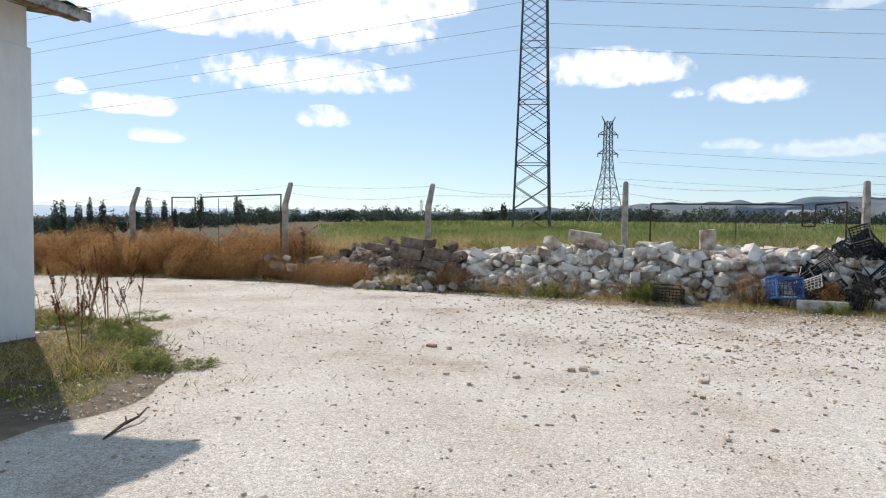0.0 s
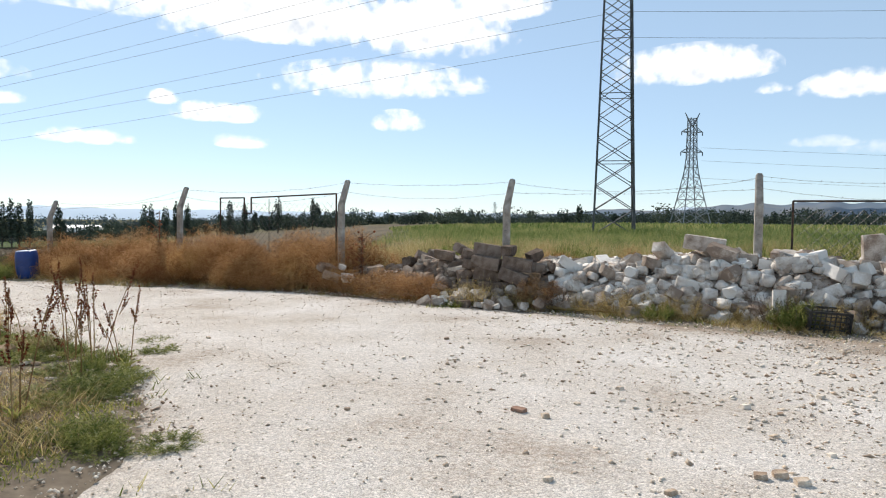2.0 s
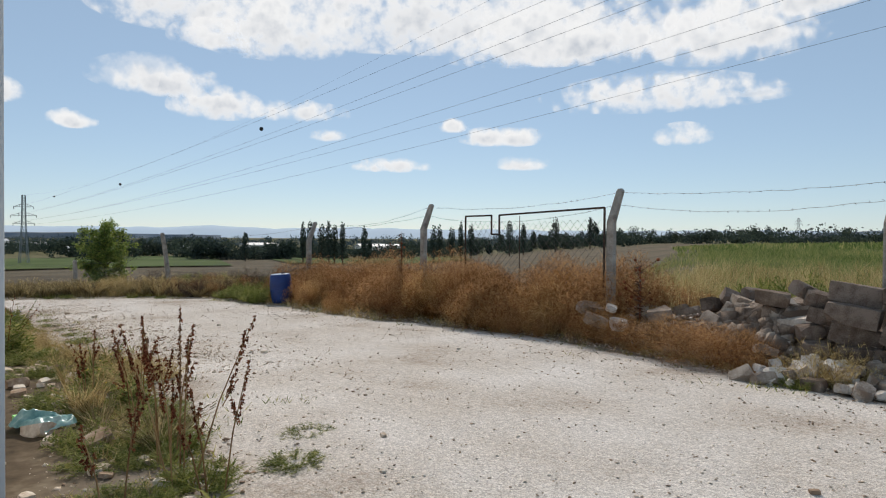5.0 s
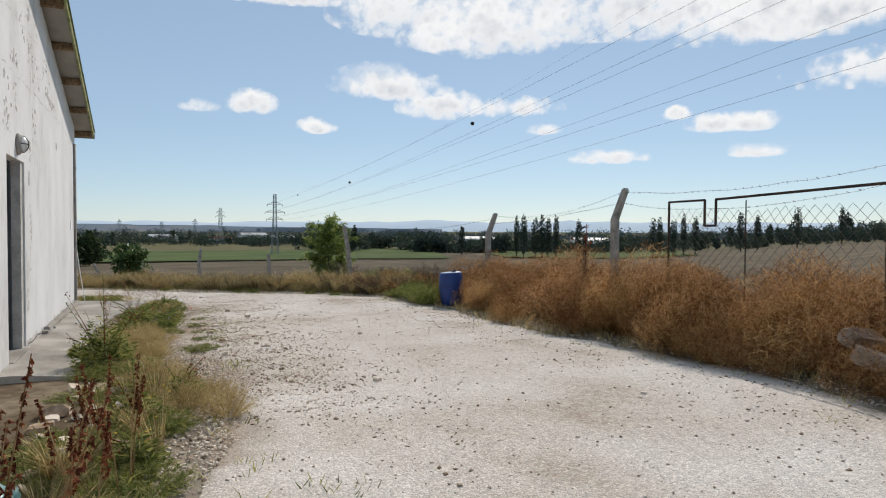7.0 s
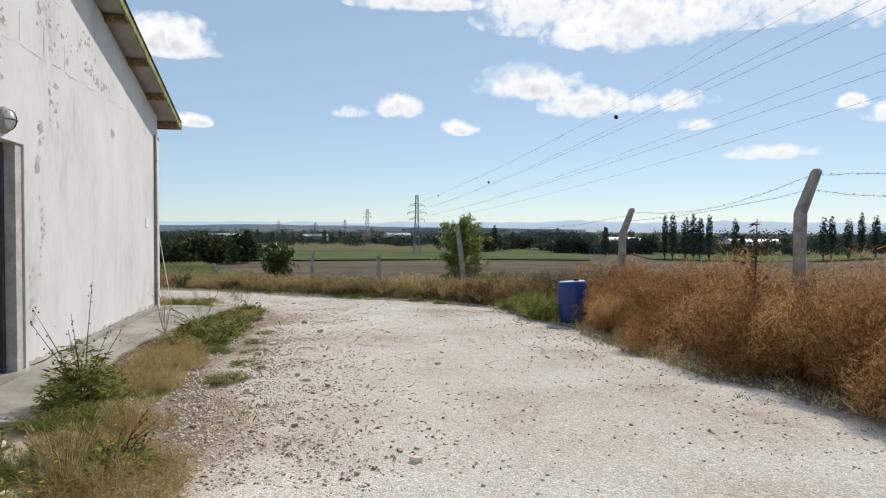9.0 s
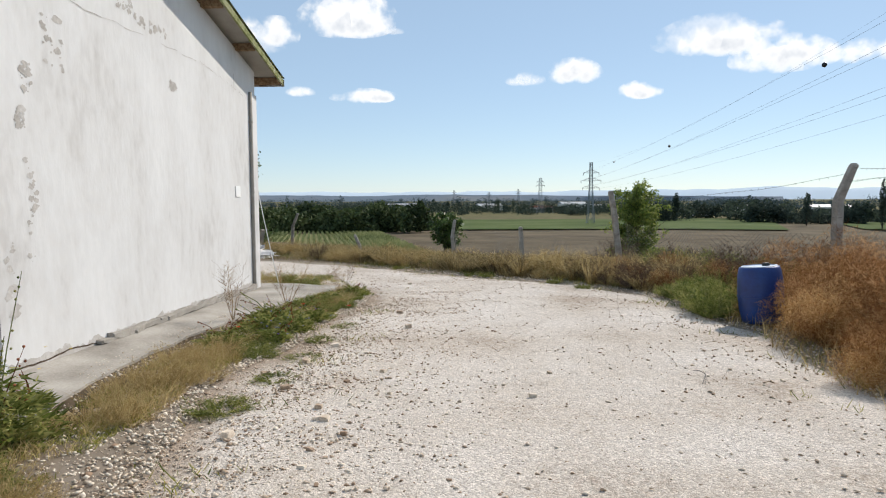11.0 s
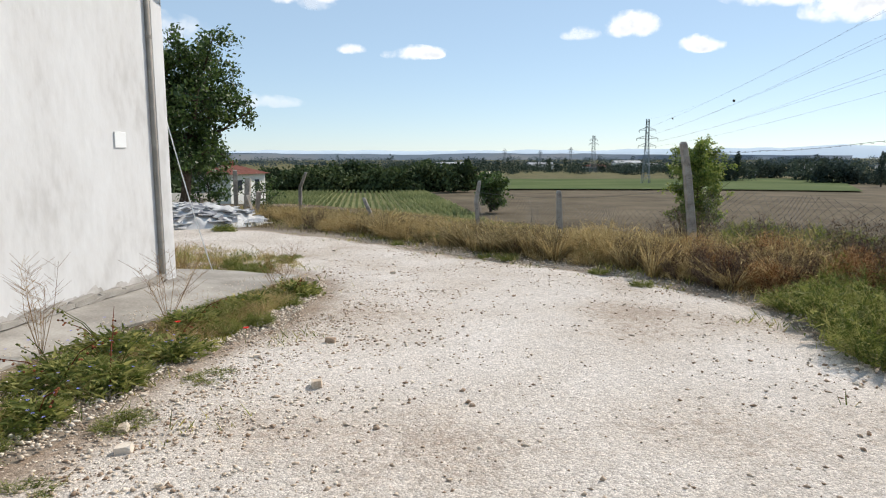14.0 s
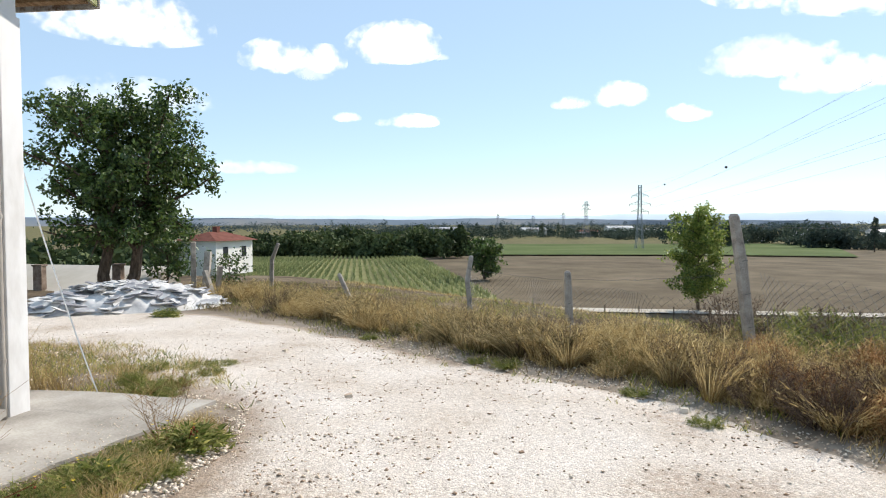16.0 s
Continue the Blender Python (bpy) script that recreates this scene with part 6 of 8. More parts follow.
rnd = random.Random(55)
for k in range(150):
    f = rnd.random() ** 1.2
    x = float(np.interp(f, [0, 0.2, 0.45, 0.8, 1], [-18.9, -21.4, -23.8, -27.8, -32]))
    y = float(np.interp(f, [0, 0.2, 0.45, 0.8, 1], [15.3, 14.3, 12.2, 8.8, 5.0])) + rnd.uniform(-0.25, 1.2)
    if k % 6 == 0 or (x > -21.8 and k % 2):
        bush("dead_weed", DEAD[k % 3], x, y + 0.2, rnd.uniform(0.5, 0.9), rnd.uniform(0.5, 0.95), "dead grey-brown branching weed on the verge", "weed", "dead weeds", rnd.uniform(0, 360))
    else:
        bush("grass_tuft", TUFT[k % 4], x, y, rnd.uniform(0.8, 1.3), rnd.uniform(0.7, 1.15), "leaning tuft of tall straw-coloured grass on the verge", "grass tuft", "grass tufts", rnd.uniform(-60, 60))
for k in range(46):
    x, y = rnd.uniform(-25, -18.3), rnd.uniform(16.2, 19.0)
    me, nm, lb, gr = (DEAD[k % 3], "dead_weed", "dead grey-brown branching weed below the fence", "dead weeds") if k % 2 else (GREEN[k % 3], "green_weed", "green leafy weed clump below the fence", "green weeds")
    bush(nm, me, x, y, rnd.uniform(0.8, 1.4), rnd.uniform(0.7, 1.3), lb, "weed", gr, rnd.uniform(0, 360))
for k in range(16):
    x = rnd.uniform(-2.2, 3.6)
    bush("dead_weed", DEAD[k % 3], x, pile_front(x) + rnd.uniform(-0.1, 0.5), rnd.uniform(0.5, 0.9), rnd.uniform(0.5, 0.95), "dead grey-brown branching weed on the rubble", "weed", "dead weeds", rnd.uniform(0, 360))
for k in range(40):
    x = rnd.uniform(-7.2, 4.5)
    me, nm, lb, cat, gr = (DRY[k % 5], "dry_bush", "low dry orange-brown weed bush behind the rubble", "bush", "dry bushes") if k % 3 == 0 else (STRAW[k % 3], "dry_weed", "straw-coloured dry weed behind the rubble", "weed", "dry weeds")
    bush(nm, me, x, 15.2 + 1.8 * rnd.random(), rnd.uniform(0.5, 0.85), rnd.uniform(0.6, 1.0), lb, cat, gr, rnd.uniform(0, 360))
rnd = random.Random(54)
for k in range(26):
    x = -9.2 - 5.6 * rnd.random()
    bush("dry_weed", STRAW[k % 3], x, 8.65 + rnd.uniform(-0.1, 0.55), rnd.uniform(0.25, 0.45), rnd.uniform(0.22, 0.45), "golden dry weed along the apron", "weed", "dry weeds", rnd.uniform(0, 360))
rnd = random.Random(53)
for k in range(24):
    x = -2.3 + 8.0 * rnd.random()
    me, nm, lb, gr = (DRY[k % 5], "dry_bush", "thin dry red-brown weed in front of the rubble", "dry bushes") if k % 12 == 11 else (STRAW[k % 3], "dry_weed", "thin straw-coloured weed in front of the rubble", "dry weeds")
    bush(nm, me, x, pile_front(x) + rnd.uniform(-0.15, 0.35), rnd.uniform(0.25, 0.5), rnd.uniform(0.3, 0.65), lb, "weed", gr, rnd.uniform(0, 360))

FOOT = [(-6.8, 14.1), (-4.6, 13.45), (-0.3, 12.4), (3.5, 11.55), (6.5, 10.9), (6.5, 12.3), (3.5, 12.8), (-0.3, 13.5), (-4.6, 14.1), (-6.8, 14.8)]
grass("straw_litter", FOOT, 46000, 46, M["dryweed"], 0.15, 0.0035, "trampled straw and dry grass at the rubble's foot", 1.4, 0.4, 1.3, -0.5)
grass("straw_litter", FOOT, 12000, 47, M["greengrass"], 0.14, 0.0045, "green weeds at the rubble's foot", 0.9, 0.3, 1.6, -0.1)
rnd = random.Random(19)
for k in range(44):
    x = rnd.uniform(-8.5, 13)
    y = 16.0 + 7.0 * rnd.random() ** 1.5
    me, nm, lb = (STRAW[k % 3], "dry_weed", "straw-coloured dry weed in the meadow") if k % 3 else (GREEN[k % 3], "green_weed", "tall green weed in the meadow")
    bush(nm, me, x, y, rnd.uniform(0.7, 1.4), rnd.uniform(1.1, 1.7) * (1.0 if k % 3 else 1.6), lb, "weed", "meadow weeds", rnd.uniform(0, 360))

# pale stones and crumbs in the soil by the barn corner
rng = np.random.default_rng(71)
cx, cy, _ = scatter(Z1, 9000, 72, 0.1, 2.0, -0.6)
crumbs = thing("crumbled_plaster", Matrix.Identity(4), "pale stones and plaster crumbs in the soil by the barn", "stones")
pebbles("crumb", cx, cy, 0.008 + 0.03 * rng.random(len(cx)) ** 4, lambda p, q: np.maximum(gz(p, q), road_z(p, q)), M["stone"], rng, crumbs, 0.1)
for k in range(24):
    x, y = -5.6 - 3.2 * rng.random(), 6.9 + 1.0 * rng.random()
    s = rng.uniform(0.45, 1.0)
    o = part("stone", hull_mesh("stone", 700 + k % 6, (0.12, 0.09, 0.04), M["stone"], 0.4, 3), None, crumbs)
    o.matrix_world = pose(x, y, g1(x, y) + 0.02, rng.normal(0, 8), rng.normal(0, 8), 360 * rng.random()) @ Matrix.Diagonal((s, s, s, 1))
for k in range(60):
    x = -7.2 - 4.0 * rng.random()
    y = float(np.interp(x, [-11.2, -7.2], [8.15, 7.35])) - 0.1 + 0.65 * rng.random()
    s = rng.uniform(0.4, 1.9) * (0.6 if k % 3 else 1.0)
    o = part("stone", hull_mesh("stone", 720 + k % 6, (0.12, 0.09, 0.06), M["stone"], 0.4, 3), None, crumbs)
    o.matrix_world = pose(x, y, g1(x, y) + 0.02 * s, rng.normal(0, 12), rng.normal(0, 12), 360 * rng.random()) @ Matrix.Diagonal((s, s, s, 1))
# low leafy weeds in the grass by the barn
for k in range(46):
    f = rnd.random()
    x = -4.0 - 7.7 * f
    y = float(np.interp(x, [-11.7, -8.6, -5.9, -5, -4.2], [8.9, 8.55, 7.8, 6.9, 6.0])) - rnd.random() * 0.7
    bush("green_weed", GREEN[k % 3], x, y, rnd.uniform(0.3, 0.8), rnd.uniform(0.16, 0.42), "small leafy green weed in the grass by the barn", "weed", "green weeds", rnd.uniform(0, 360))

for k in range(16):
    x = -6.4 - 4.6 * rnd.random()
    y = float(np.interp(x, [-11.7, -8.6, -5.9, -5, -4.2], [8.9, 8.5, 7.7, 6.8, 5.9])) - rnd.random() * 0.6
    bush("grass_tuft", TUFT[k % 4], x, y, rnd.uniform(0.35, 0.7), rnd.uniform(0.35, 0.8), "thin straw-coloured grass tuft by the barn", "grass tuft", "grass tufts", rnd.uniform(0, 360))

# dark weedy soil along the foot of the east wall
EW = [(-6.5, 3.4), (-6.5, -2.0), (-5.2, -2.0), (-4.9, 1.0), (-3.9, 3.0), (-3.5, 4.4), (-3.8, 5.6), (-5.2, 6.2)]
grass("grass_dry", EW, 4000, 61, M["dryweed"], 0.07, 0.003, "dry straw grass along the east wall", 1.2, 0.5, 1.3, -0.3)
grass("grass_green", EW, 52000, 62, M["greengrass"], 0.075, 0.0036, "green weeds along the east wall", 1.0, 0.5, 1.6, -0.25)

# ---- loose stones on the track ----
rng = np.random.default_rng(31)
x = np.concatenate([rng.uniform(-26, 8, 62000), rng.normal(2.5, 3.0, 9000), rng.uniform(-18, -9, 9000), rng.uniform(-7, 5, 6000)])
y = np.concatenate([rng.uniform(-3, 15.5, 62000), rng.normal(9.3, 2.0, 9000), np.interp(x[71000:80000], [-18, -9], [10.3, 9.6]) + rng.normal(0, 0.45, 9000), rng.uniform(2, 9, 6000)])
keep = inside(x, y, ROAD) > 0.02
wear = np.exp(-((inside(x, y, ROAD) - 2.6) / 1.3) ** 2) * 0.55
keep &= rng.random(len(x)) > wear
x, y = x[keep], y[keep]
size = 0.0045 + 0.013 * rng.random(len(x)) ** 3 + 0.01 * (rng.random(len(x)) < 0.03)
pebbles("gravel_stones", x, y, size, road_z, M["stone"], rng, road, 0.22)
# low tufts along the edges of the track
bx, by = rng.uniform(-27, 5, 90000), rng.uniform(5, 15.2, 90000)
bd = inside(bx, by, ROAD)
kk = (bd > 0) & (bd < 1.3)
bx, by, bd = bx[kk], by[kk], bd[kk]
kk = patchy(bx, by, 1.6, 3) > 0.12 + bd * 0.45
bx, by = bx[kk], by[kk]
n = len(bx)
a = rng.uniform(0, math.tau, n)
hh = rng.uniform(0.02, 0.10, n)
V, F = ribbons(np.stack([bx, by, road_z(bx, by) - 0.01], 1), np.stack([np.cos(a) * 0.8, np.sin(a) * 0.8, np.ones(n)], 1) * hh[:, None], np.zeros((n, 3)), rng.uniform(0.002, 0.005, n), rng)
tagged(new("edge_grass", tri_mesh("edge_grass", V, F, M["greengrass"])), "low green tufts along the track's edge", "grass", kind="stuff")
# gravel spilled past the edge
sx, sy = np.concatenate([rng.uniform(-26, 6, 160000), rng.uniform(-20, -8, 30000)]), np.concatenate([rng.uniform(4, 16, 160000), rng.uniform(8.2, 10.3, 30000)])
sd = inside(sx, sy, ROAD)
kk = (sd < 0.15) & (sd > -1.0) & (rng.random(190000) < np.exp(sd * 1.8))
sx, sy = sx[kk], sy[kk]
pebbles("spilled_gravel", sx, sy, 0.006 + 0.02 * rng.random(len(sx)) ** 3, lambda p, q: np.maximum(gz(p, q), road_z(p, q)), M["stone"], rng, road, 0.15)
qx = np.concatenate([rng.uniform(-19.5, -8.5, 5200), rng.normal(2.6, 2.6, 3400), rng.uniform(-24, 4, 1500)])
qy = np.concatenate([np.interp(qx[:5200], [-19, -8.5], [10.5, 9.5]) + rng.normal(0.15, 0.85, 5200), rng.normal(9.6, 1.7, 3400), rng.uniform(3, 15, 1500)])
kk = inside(qx, qy, ROAD) > 0.0
qx, qy = qx[kk], qy[kk]
pebbles("coarse_gravel", qx, qy, (0.007 + 0.018 * rng.random(len(qx)) ** 2.4) * np.where(qx > -3, 1.6, 1.0), road_z, M["stone"], rng, road, 0.12)
ex, ey = rng.uniform(-27, 8, 60000), rng.uniform(4, 15.6, 60000)
ed = inside(ex, ey, ROAD)
kk = (ed > 0) & (ed < 2.2) & (rng.random(60000) < np.exp(-ed * 1.1)) & (ey > 9.8 + 0 * ex)
ex, ey = ex[kk], ey[kk]
pebbles("edge_gravel", ex, ey, 0.006 + 0.02 * rng.random(len(ex)) ** 2.6, road_z, M["stone"], rng, road, 0.12)
STONES = [hull_mesh("stone", 300 + k, (0.1, 0.075, 0.055), M["stone"], 0.3, 4) for k in range(9)]
rnd = random.Random(77)
for x, y, s in ((-0.05, 6.46, 0.7), (0.06, 6.52, 0.8), (0.16, 6.44, 0.75), (-1.19, 6.02, 0.55), (-0.92, 5.7, 0.5), (-12.9, 11.82, 0.55), (-13.6, 12.1, 0.4), (-20.23, 14.01, 0.9), (-15.9, 10.87, 0.9), (-14.9, 10.1, 0.8), (-14.2, 9.9, 0.8), (-17.0, 10.75, 0.8), (-12.2, 9.7, 0.8)):
    o = part("stone", STONES[int(s * 10) % 9], None, road)
    o.matrix_world = pose(x, y, float(road_z(x, y)) + 0.02 * s, 4, -6, x * 90) @ Matrix.Diagonal((s, s, s, 1))
for x, y, s, h in ((-5.81, 8.3, 0.5, 0.22), (-6.3, 8.8, 0.45, 0.18), (-3.63, 5.86, 0.5, 0.18), (-3.9, 5.6, 0.4, 0.16), (-12.81, 9.5, 0.55, 0.2), (-19.76, 14.03, 0.35, 0.25), (-13.6, 9.75, 0.5, 0.16), (-14.4, 9.85, 0.45, 0.14), (-15.3, 9.9, 0.4, 0.14), (-16.1, 10.1, 0.4, 0.15),
                   (-20.9, 13.75, 0.35, 0.2), (-22.3, 12.55, 0.45, 0.3), (-22.6, 12.2, 0.3, 0.2), (-24.6, 10.6, 0.35, 0.2), (-22.2, 13.9, 0.6, 0.6), (-18.4, 15.2, 0.8, 0.6), (-25.3, 11.4, 0.8, 0.6)):
    bush("green_weed", GREEN[int(s * 100) % 3], x, y, s, h, "low green weed tuft on the gravel's edge", "weed", "green weeds", x * 50)
made = 0
while made < 230:
    q = rnd.random()
    if q < 0.4:
        x, y = rnd.gauss(1.5, 2.6), rnd.gauss(8.6, 2.2)
    elif q < 0.65:
        x, y = rnd.uniform(-18, -9), rnd.uniform(9, 10.8)
    else:
        x, y = rnd.uniform(-24, 5), rnd.uniform(2, 14.8)
    if float(inside(np.array([x]), np.array([y]), ROAD)[0]) < 0.05:
        continue
    s = 0.28 + 0.5 * rnd.random() ** 3
    o = part("stone", STONES[made % 9], None, road)
    o.matrix_world = pose(x, y, float(road_z(x, y)) + 0.014 * s, rnd.uniform(-12, 12), rnd.uniform(-12, 12), rnd.uniform(0, 360)) @ Matrix.Diagonal((s, s, s, 1))
    made += 1

ax = rng.uniform(7.3, 14.2, 5200)
ao = rng.uniform(0.02, 1.25, 5200) * np.where(rng.random(5200) < 0.35, 0.25, 1.0)
ap = np.array([at_wall(p, q, 0)[:2] for p, q in zip(ax, ao)])
crumbs = thing("apron_grit", Matrix.Identity(4), "loose grit and flaked plaster on the concrete apron", "stones")
pebbles("grit", ap[:, 0], ap[:, 1], 0.003 + 0.010 * rng.random(5200) ** 3, lambda p, q: gz(p, q) + 0.04, M["stone"], rng, crumbs, 0.1)
LIP = [hull_mesh("render_lump", 800 + k, (0.34, 0.09, 0.10), M["slab"], 0.4, 3) for k in range(5)]
for k in range(22):
    q = 8.6 + 4.6 * (k + 0.4 * rnd.random()) / 22
    o = part("render_lump", LIP[k % 5], None, crumbs, "broken lump of cement render along the wall")
    p = at_wall(q, 0.035, 0)
    o.matrix_world = pose(p.x, p.y, g1(p.x, p.y) + 0.09 + 0.03 * rnd.random(), rnd.gauss(0, 5), rnd.gauss(0, 7), 174 + rnd.gauss(0, 4)) @ Matrix.Diagonal((1, 1, rnd.uniform(0.4, 0.8), 1))

# ---- small litter ----
bag = thing("plastic_bag", pose(-8.0, 7.47, g1(-8.0, 7.47) + 0.02, 0, 0, 20) @ Matrix.Diagonal((0.6, 0.75, 1.2, 1)), "crumpled teal plastic bag lying in the weeds", "plastic bag")
rng = np.random.default_rng(5)
n = 26
gx, gy = np.meshgrid(np.linspace(-0.36, 0.36, n), np.linspace(-0.2, 0.2, n))
hz = np.array([noise.noise((a * 5, b * 7, 1)) * 0.09 + noise.noise((a * 14, b * 14, 4)) * 0.03 for a, b in zip(gx.ravel(), gy.ravel())]).reshape(gx.shape)
hz = (hz + 0.10) * np.clip(1 - (gx / 0.38) ** 2, 0, 1) ** 0.5 * np.clip(1 - (gy / 0.22) ** 2, 0, 1) ** 0.5
V = np.stack([gx + 0.03 * np.sin(gy * 20), gy + 0.05 * np.sin(gx * 9), np.clip(hz, 0.002, 1)], 2).reshape(-1, 3)
F = [t for j in range(n - 1) for i in range(n - 1) for t in ((j * n + i, j * n + i + 1, j * n + n + i + 1), (j * n + i, j * n + n + i + 1, j * n + n + i))]
part("film", tri_mesh("film", V, F, M["bag"]), None, bag)
bm = bmesh.new()
pts = [(-0.5, -0.05), (-0.3, -0.1), (-0.2, 0.04), (-0.33, 0.13), (-0.48, 0.1)]
tops = [bm.verts.new((a, b, 0.05 + 0.03 * math.sin(a * 20))) for a, b in pts]
lows = [bm.verts.new((a, b, 0.0)) for a, b in pts]
bm.faces.new(tops)
for i in range(5):
    bm.faces.new((tops[i], lows[i], lows[(i + 1) % 5], tops[(i + 1) % 5]))
part("green_wrapper", bm, M["greenbag"], bag, "bright green plastic scrap")

stick = thing("stick", pose(-3.0, 4.0, float(road_z(-3.0, 4.0)) + 0.012, 0, 0, 95), "thin dark dry stick on the gravel", "stick")
bm = bmesh.new()
tube(bm, [(-0.3, 0, 0.0), (-0.05, 0.02, 0.02), (0.1, 0.0, 0.03), (0.3, 0.06, 0.03)], [0.008, 0.012, 0.009, 0.005], 6)
tube(bm, [(-0.02, 0.015, 0.02), (0.02, 0.05, 0.05)], [0.008, 0.004], 5)
part("wood", bm, M["bark"], stick)
brick = tagged(new("brick_shard", hull_mesh("brick_shard", 511, (0.11, 0.06, 0.035), M["shard"], 0.7, 2)), "broken faded red brick shard on the gravel", "brick")
brick.matrix_world = pose(-1.62, 7.32, float(road_z(-1.62, 7.32)) + 0.012, 5, 0, -20)
wirebit = thing("loose_wire", pose(-13.35, 13.36, float(road_z(-13.35, 13.36)) + 0.012, 0, 0, 10) @ Matrix.Diagonal((0.5, 0.5, 0.5, 1)), "loose bent dark wire lying on the gravel", "wire")
bm = bmesh.new()
tube(bm, [(0.35, -0.25, 0), (0.1, -0.05, 0.01), (-0.12, 0.12, 0.02), (-0.3, 0.12, 0.03), (-0.34, 0.02, 0.02)], 0.006, 5)
tube(bm, [(0.38, -0.22, 0), (0.1, -0.02, 0.01), (-0.1, 0.10, 0.03)], 0.005, 5)
part("strand", bm, M["wire"], wirebit)
branch = thing("branch", pose(-1.9, 13.2, g1(-1.9, 13.2) + 0.05, 0, 0, -8), "pale dead branch lying at the foot of the rubble", "branch")
bm = bmesh.new()
tube(bm, [(-0.7, 0.03, 0.03), (-0.2, 0, 0.0), (0.3, 0.02, 0.01), (0.8, -0.05, 0.0)], [0.03, 0.026, 0.02, 0.012], 7)
part("wood", bm, M["dryweed"], branch)

# ---- pylons and lines ----


def pylon(name, x, y, base, top, wide, narrow, arms, turn, bays, r, label, bend=0.8, steel="steel"):
    """A lattice pylon: four legs, braces bay by bay, cross arms (height, reach) and insulators."""
    t = thing(name, pose(x, y, base, 0, 0, turn), label, "pylon", "pylons")
    h = top - base
    knee = h * bend

    def half(z):
        return (wide + (narrow - wide) * min(1, z / knee) ** 0.9) / 2 if z < knee else narrow / 2 * (1 - (0.75 if bend > 0.7 else 0.2) * (z - knee) / (h - knee))
    for sx in (-1, 1):
        for sy in (-1, 1):
            bm = bmesh.new()
            tube(bm, [(sx * half(z), sy * half(z), z) for z in np.linspace(0, h, 9)], r * 1.5, 4)
            part("leg", bm, M[steel], t)
    zs = [0]
    step = h / bays
    while zs[-1] < h - 0.5:
        zs.append(min(h, zs[-1] + step * (1.35 - 0.7 * zs[-1] / h)))
    for face in range(4):
        bm = bmesh.new()
        m = Matrix.Rotation(face * math.pi / 2, 4, "Z")
        for z0, z1 in zip(zs, zs[1:]):
            a, b = half(z0), half(z1)
            for sg in (-1, 1):
                tube(bm, [m @ Vector((sg * a, a, z0)), m @ Vector((-sg * b, b, z1))], r * 0.75, 3, False)
            if bays < 15 or zs.index(z1) % 3 == 0:
                tube(bm, [m @ Vector((-b, b, z1)), m @ Vector((b, b, z1))], r * 0.75, 3, False)
        part("lattice", bm, M[steel], t)
    for z, reach in arms:
        for sg in (-1, 1):
            bm = bmesh.new()
            a = half(z)
            tip = Vector((sg * reach, 0, z + 0.1))
            for sy in (-1, 1):
                tube(bm, [(sg * a, sy * a, z), tip], r, 4, False)
                tube(bm, [(sg * half(z + 1), sy * half(z + 1), z + 1), tip], r * 0.8, 4, False)
            for k in (0.3, 0.6):
                p = Vector((sg * a, 0, z)).lerp(tip, k)
                tube(bm, [p - Vector((0, a * (1 - k), 0)), p + Vector((0, a * (1 - k), 0))], r * 0.7, 3, False)
                tube(bm, [p, p + Vector((0, 0, (1 - k) * 0.9))], r * 0.7, 3, False)
            arm = part("arm", bm, M[steel], t)
            bm = bmesh.new()
            tube(bm, [tip, tip - Vector((0, 0, 0.8))], r * 1.4, 5)
            part("insulator", bm, M["glass"], arm)
    return t


P1, PW, PF = Vector((-3.9, 54.5, 0.7)), Vector((-245, 76.5, -8.0)), Vector((5.9, 158, 0.9))
pylon("pylon", P1.x, P1.y, 0.6, 34, 3.0, 1.5, ((22.0, 2.6), (26.0, 2.9), (30, 2.4)), 5, 24, 0.05, "tall dark steel lattice pylon standing in the meadow")
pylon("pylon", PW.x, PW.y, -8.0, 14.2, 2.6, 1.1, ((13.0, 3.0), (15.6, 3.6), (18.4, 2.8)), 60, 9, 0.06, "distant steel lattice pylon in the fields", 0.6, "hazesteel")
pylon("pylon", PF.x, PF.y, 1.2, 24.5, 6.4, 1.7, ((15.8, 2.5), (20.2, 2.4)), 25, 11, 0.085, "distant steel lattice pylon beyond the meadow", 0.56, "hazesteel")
horns = thing("pylon_horns", pose(PF.x, PF.y, 24.3, 0, 0, 25), "forked steel head of a distant pylon", "pylon")
for sg in (-1, 1):
    bm = bmesh.new()
    for dy in (-0.3, 0.3):
        tube(bm, [(sg * 0.2, dy, -1.5), (sg * 1.7, 0, 1.3)], 0.1, 4)
    part("horn", bm, M["hazesteel"], horns)
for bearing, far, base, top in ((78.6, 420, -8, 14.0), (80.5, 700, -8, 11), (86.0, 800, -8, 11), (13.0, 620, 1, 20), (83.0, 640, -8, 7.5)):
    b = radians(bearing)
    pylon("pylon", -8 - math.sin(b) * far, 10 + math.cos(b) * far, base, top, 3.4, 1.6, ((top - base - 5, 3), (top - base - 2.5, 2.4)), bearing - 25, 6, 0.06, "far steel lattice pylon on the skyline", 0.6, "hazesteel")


def cable(a, b, sag, r, label="thin dark power line sagging between pylons"):
    ob = thing("power_line", Matrix.Identity(4), label, "power line", "power lines")
    bm = bmesh.new()
    strand(bm, a, b, sag, r, 48, 0, 0, 5)
    part("conductor", bm, M["cable"], ob)


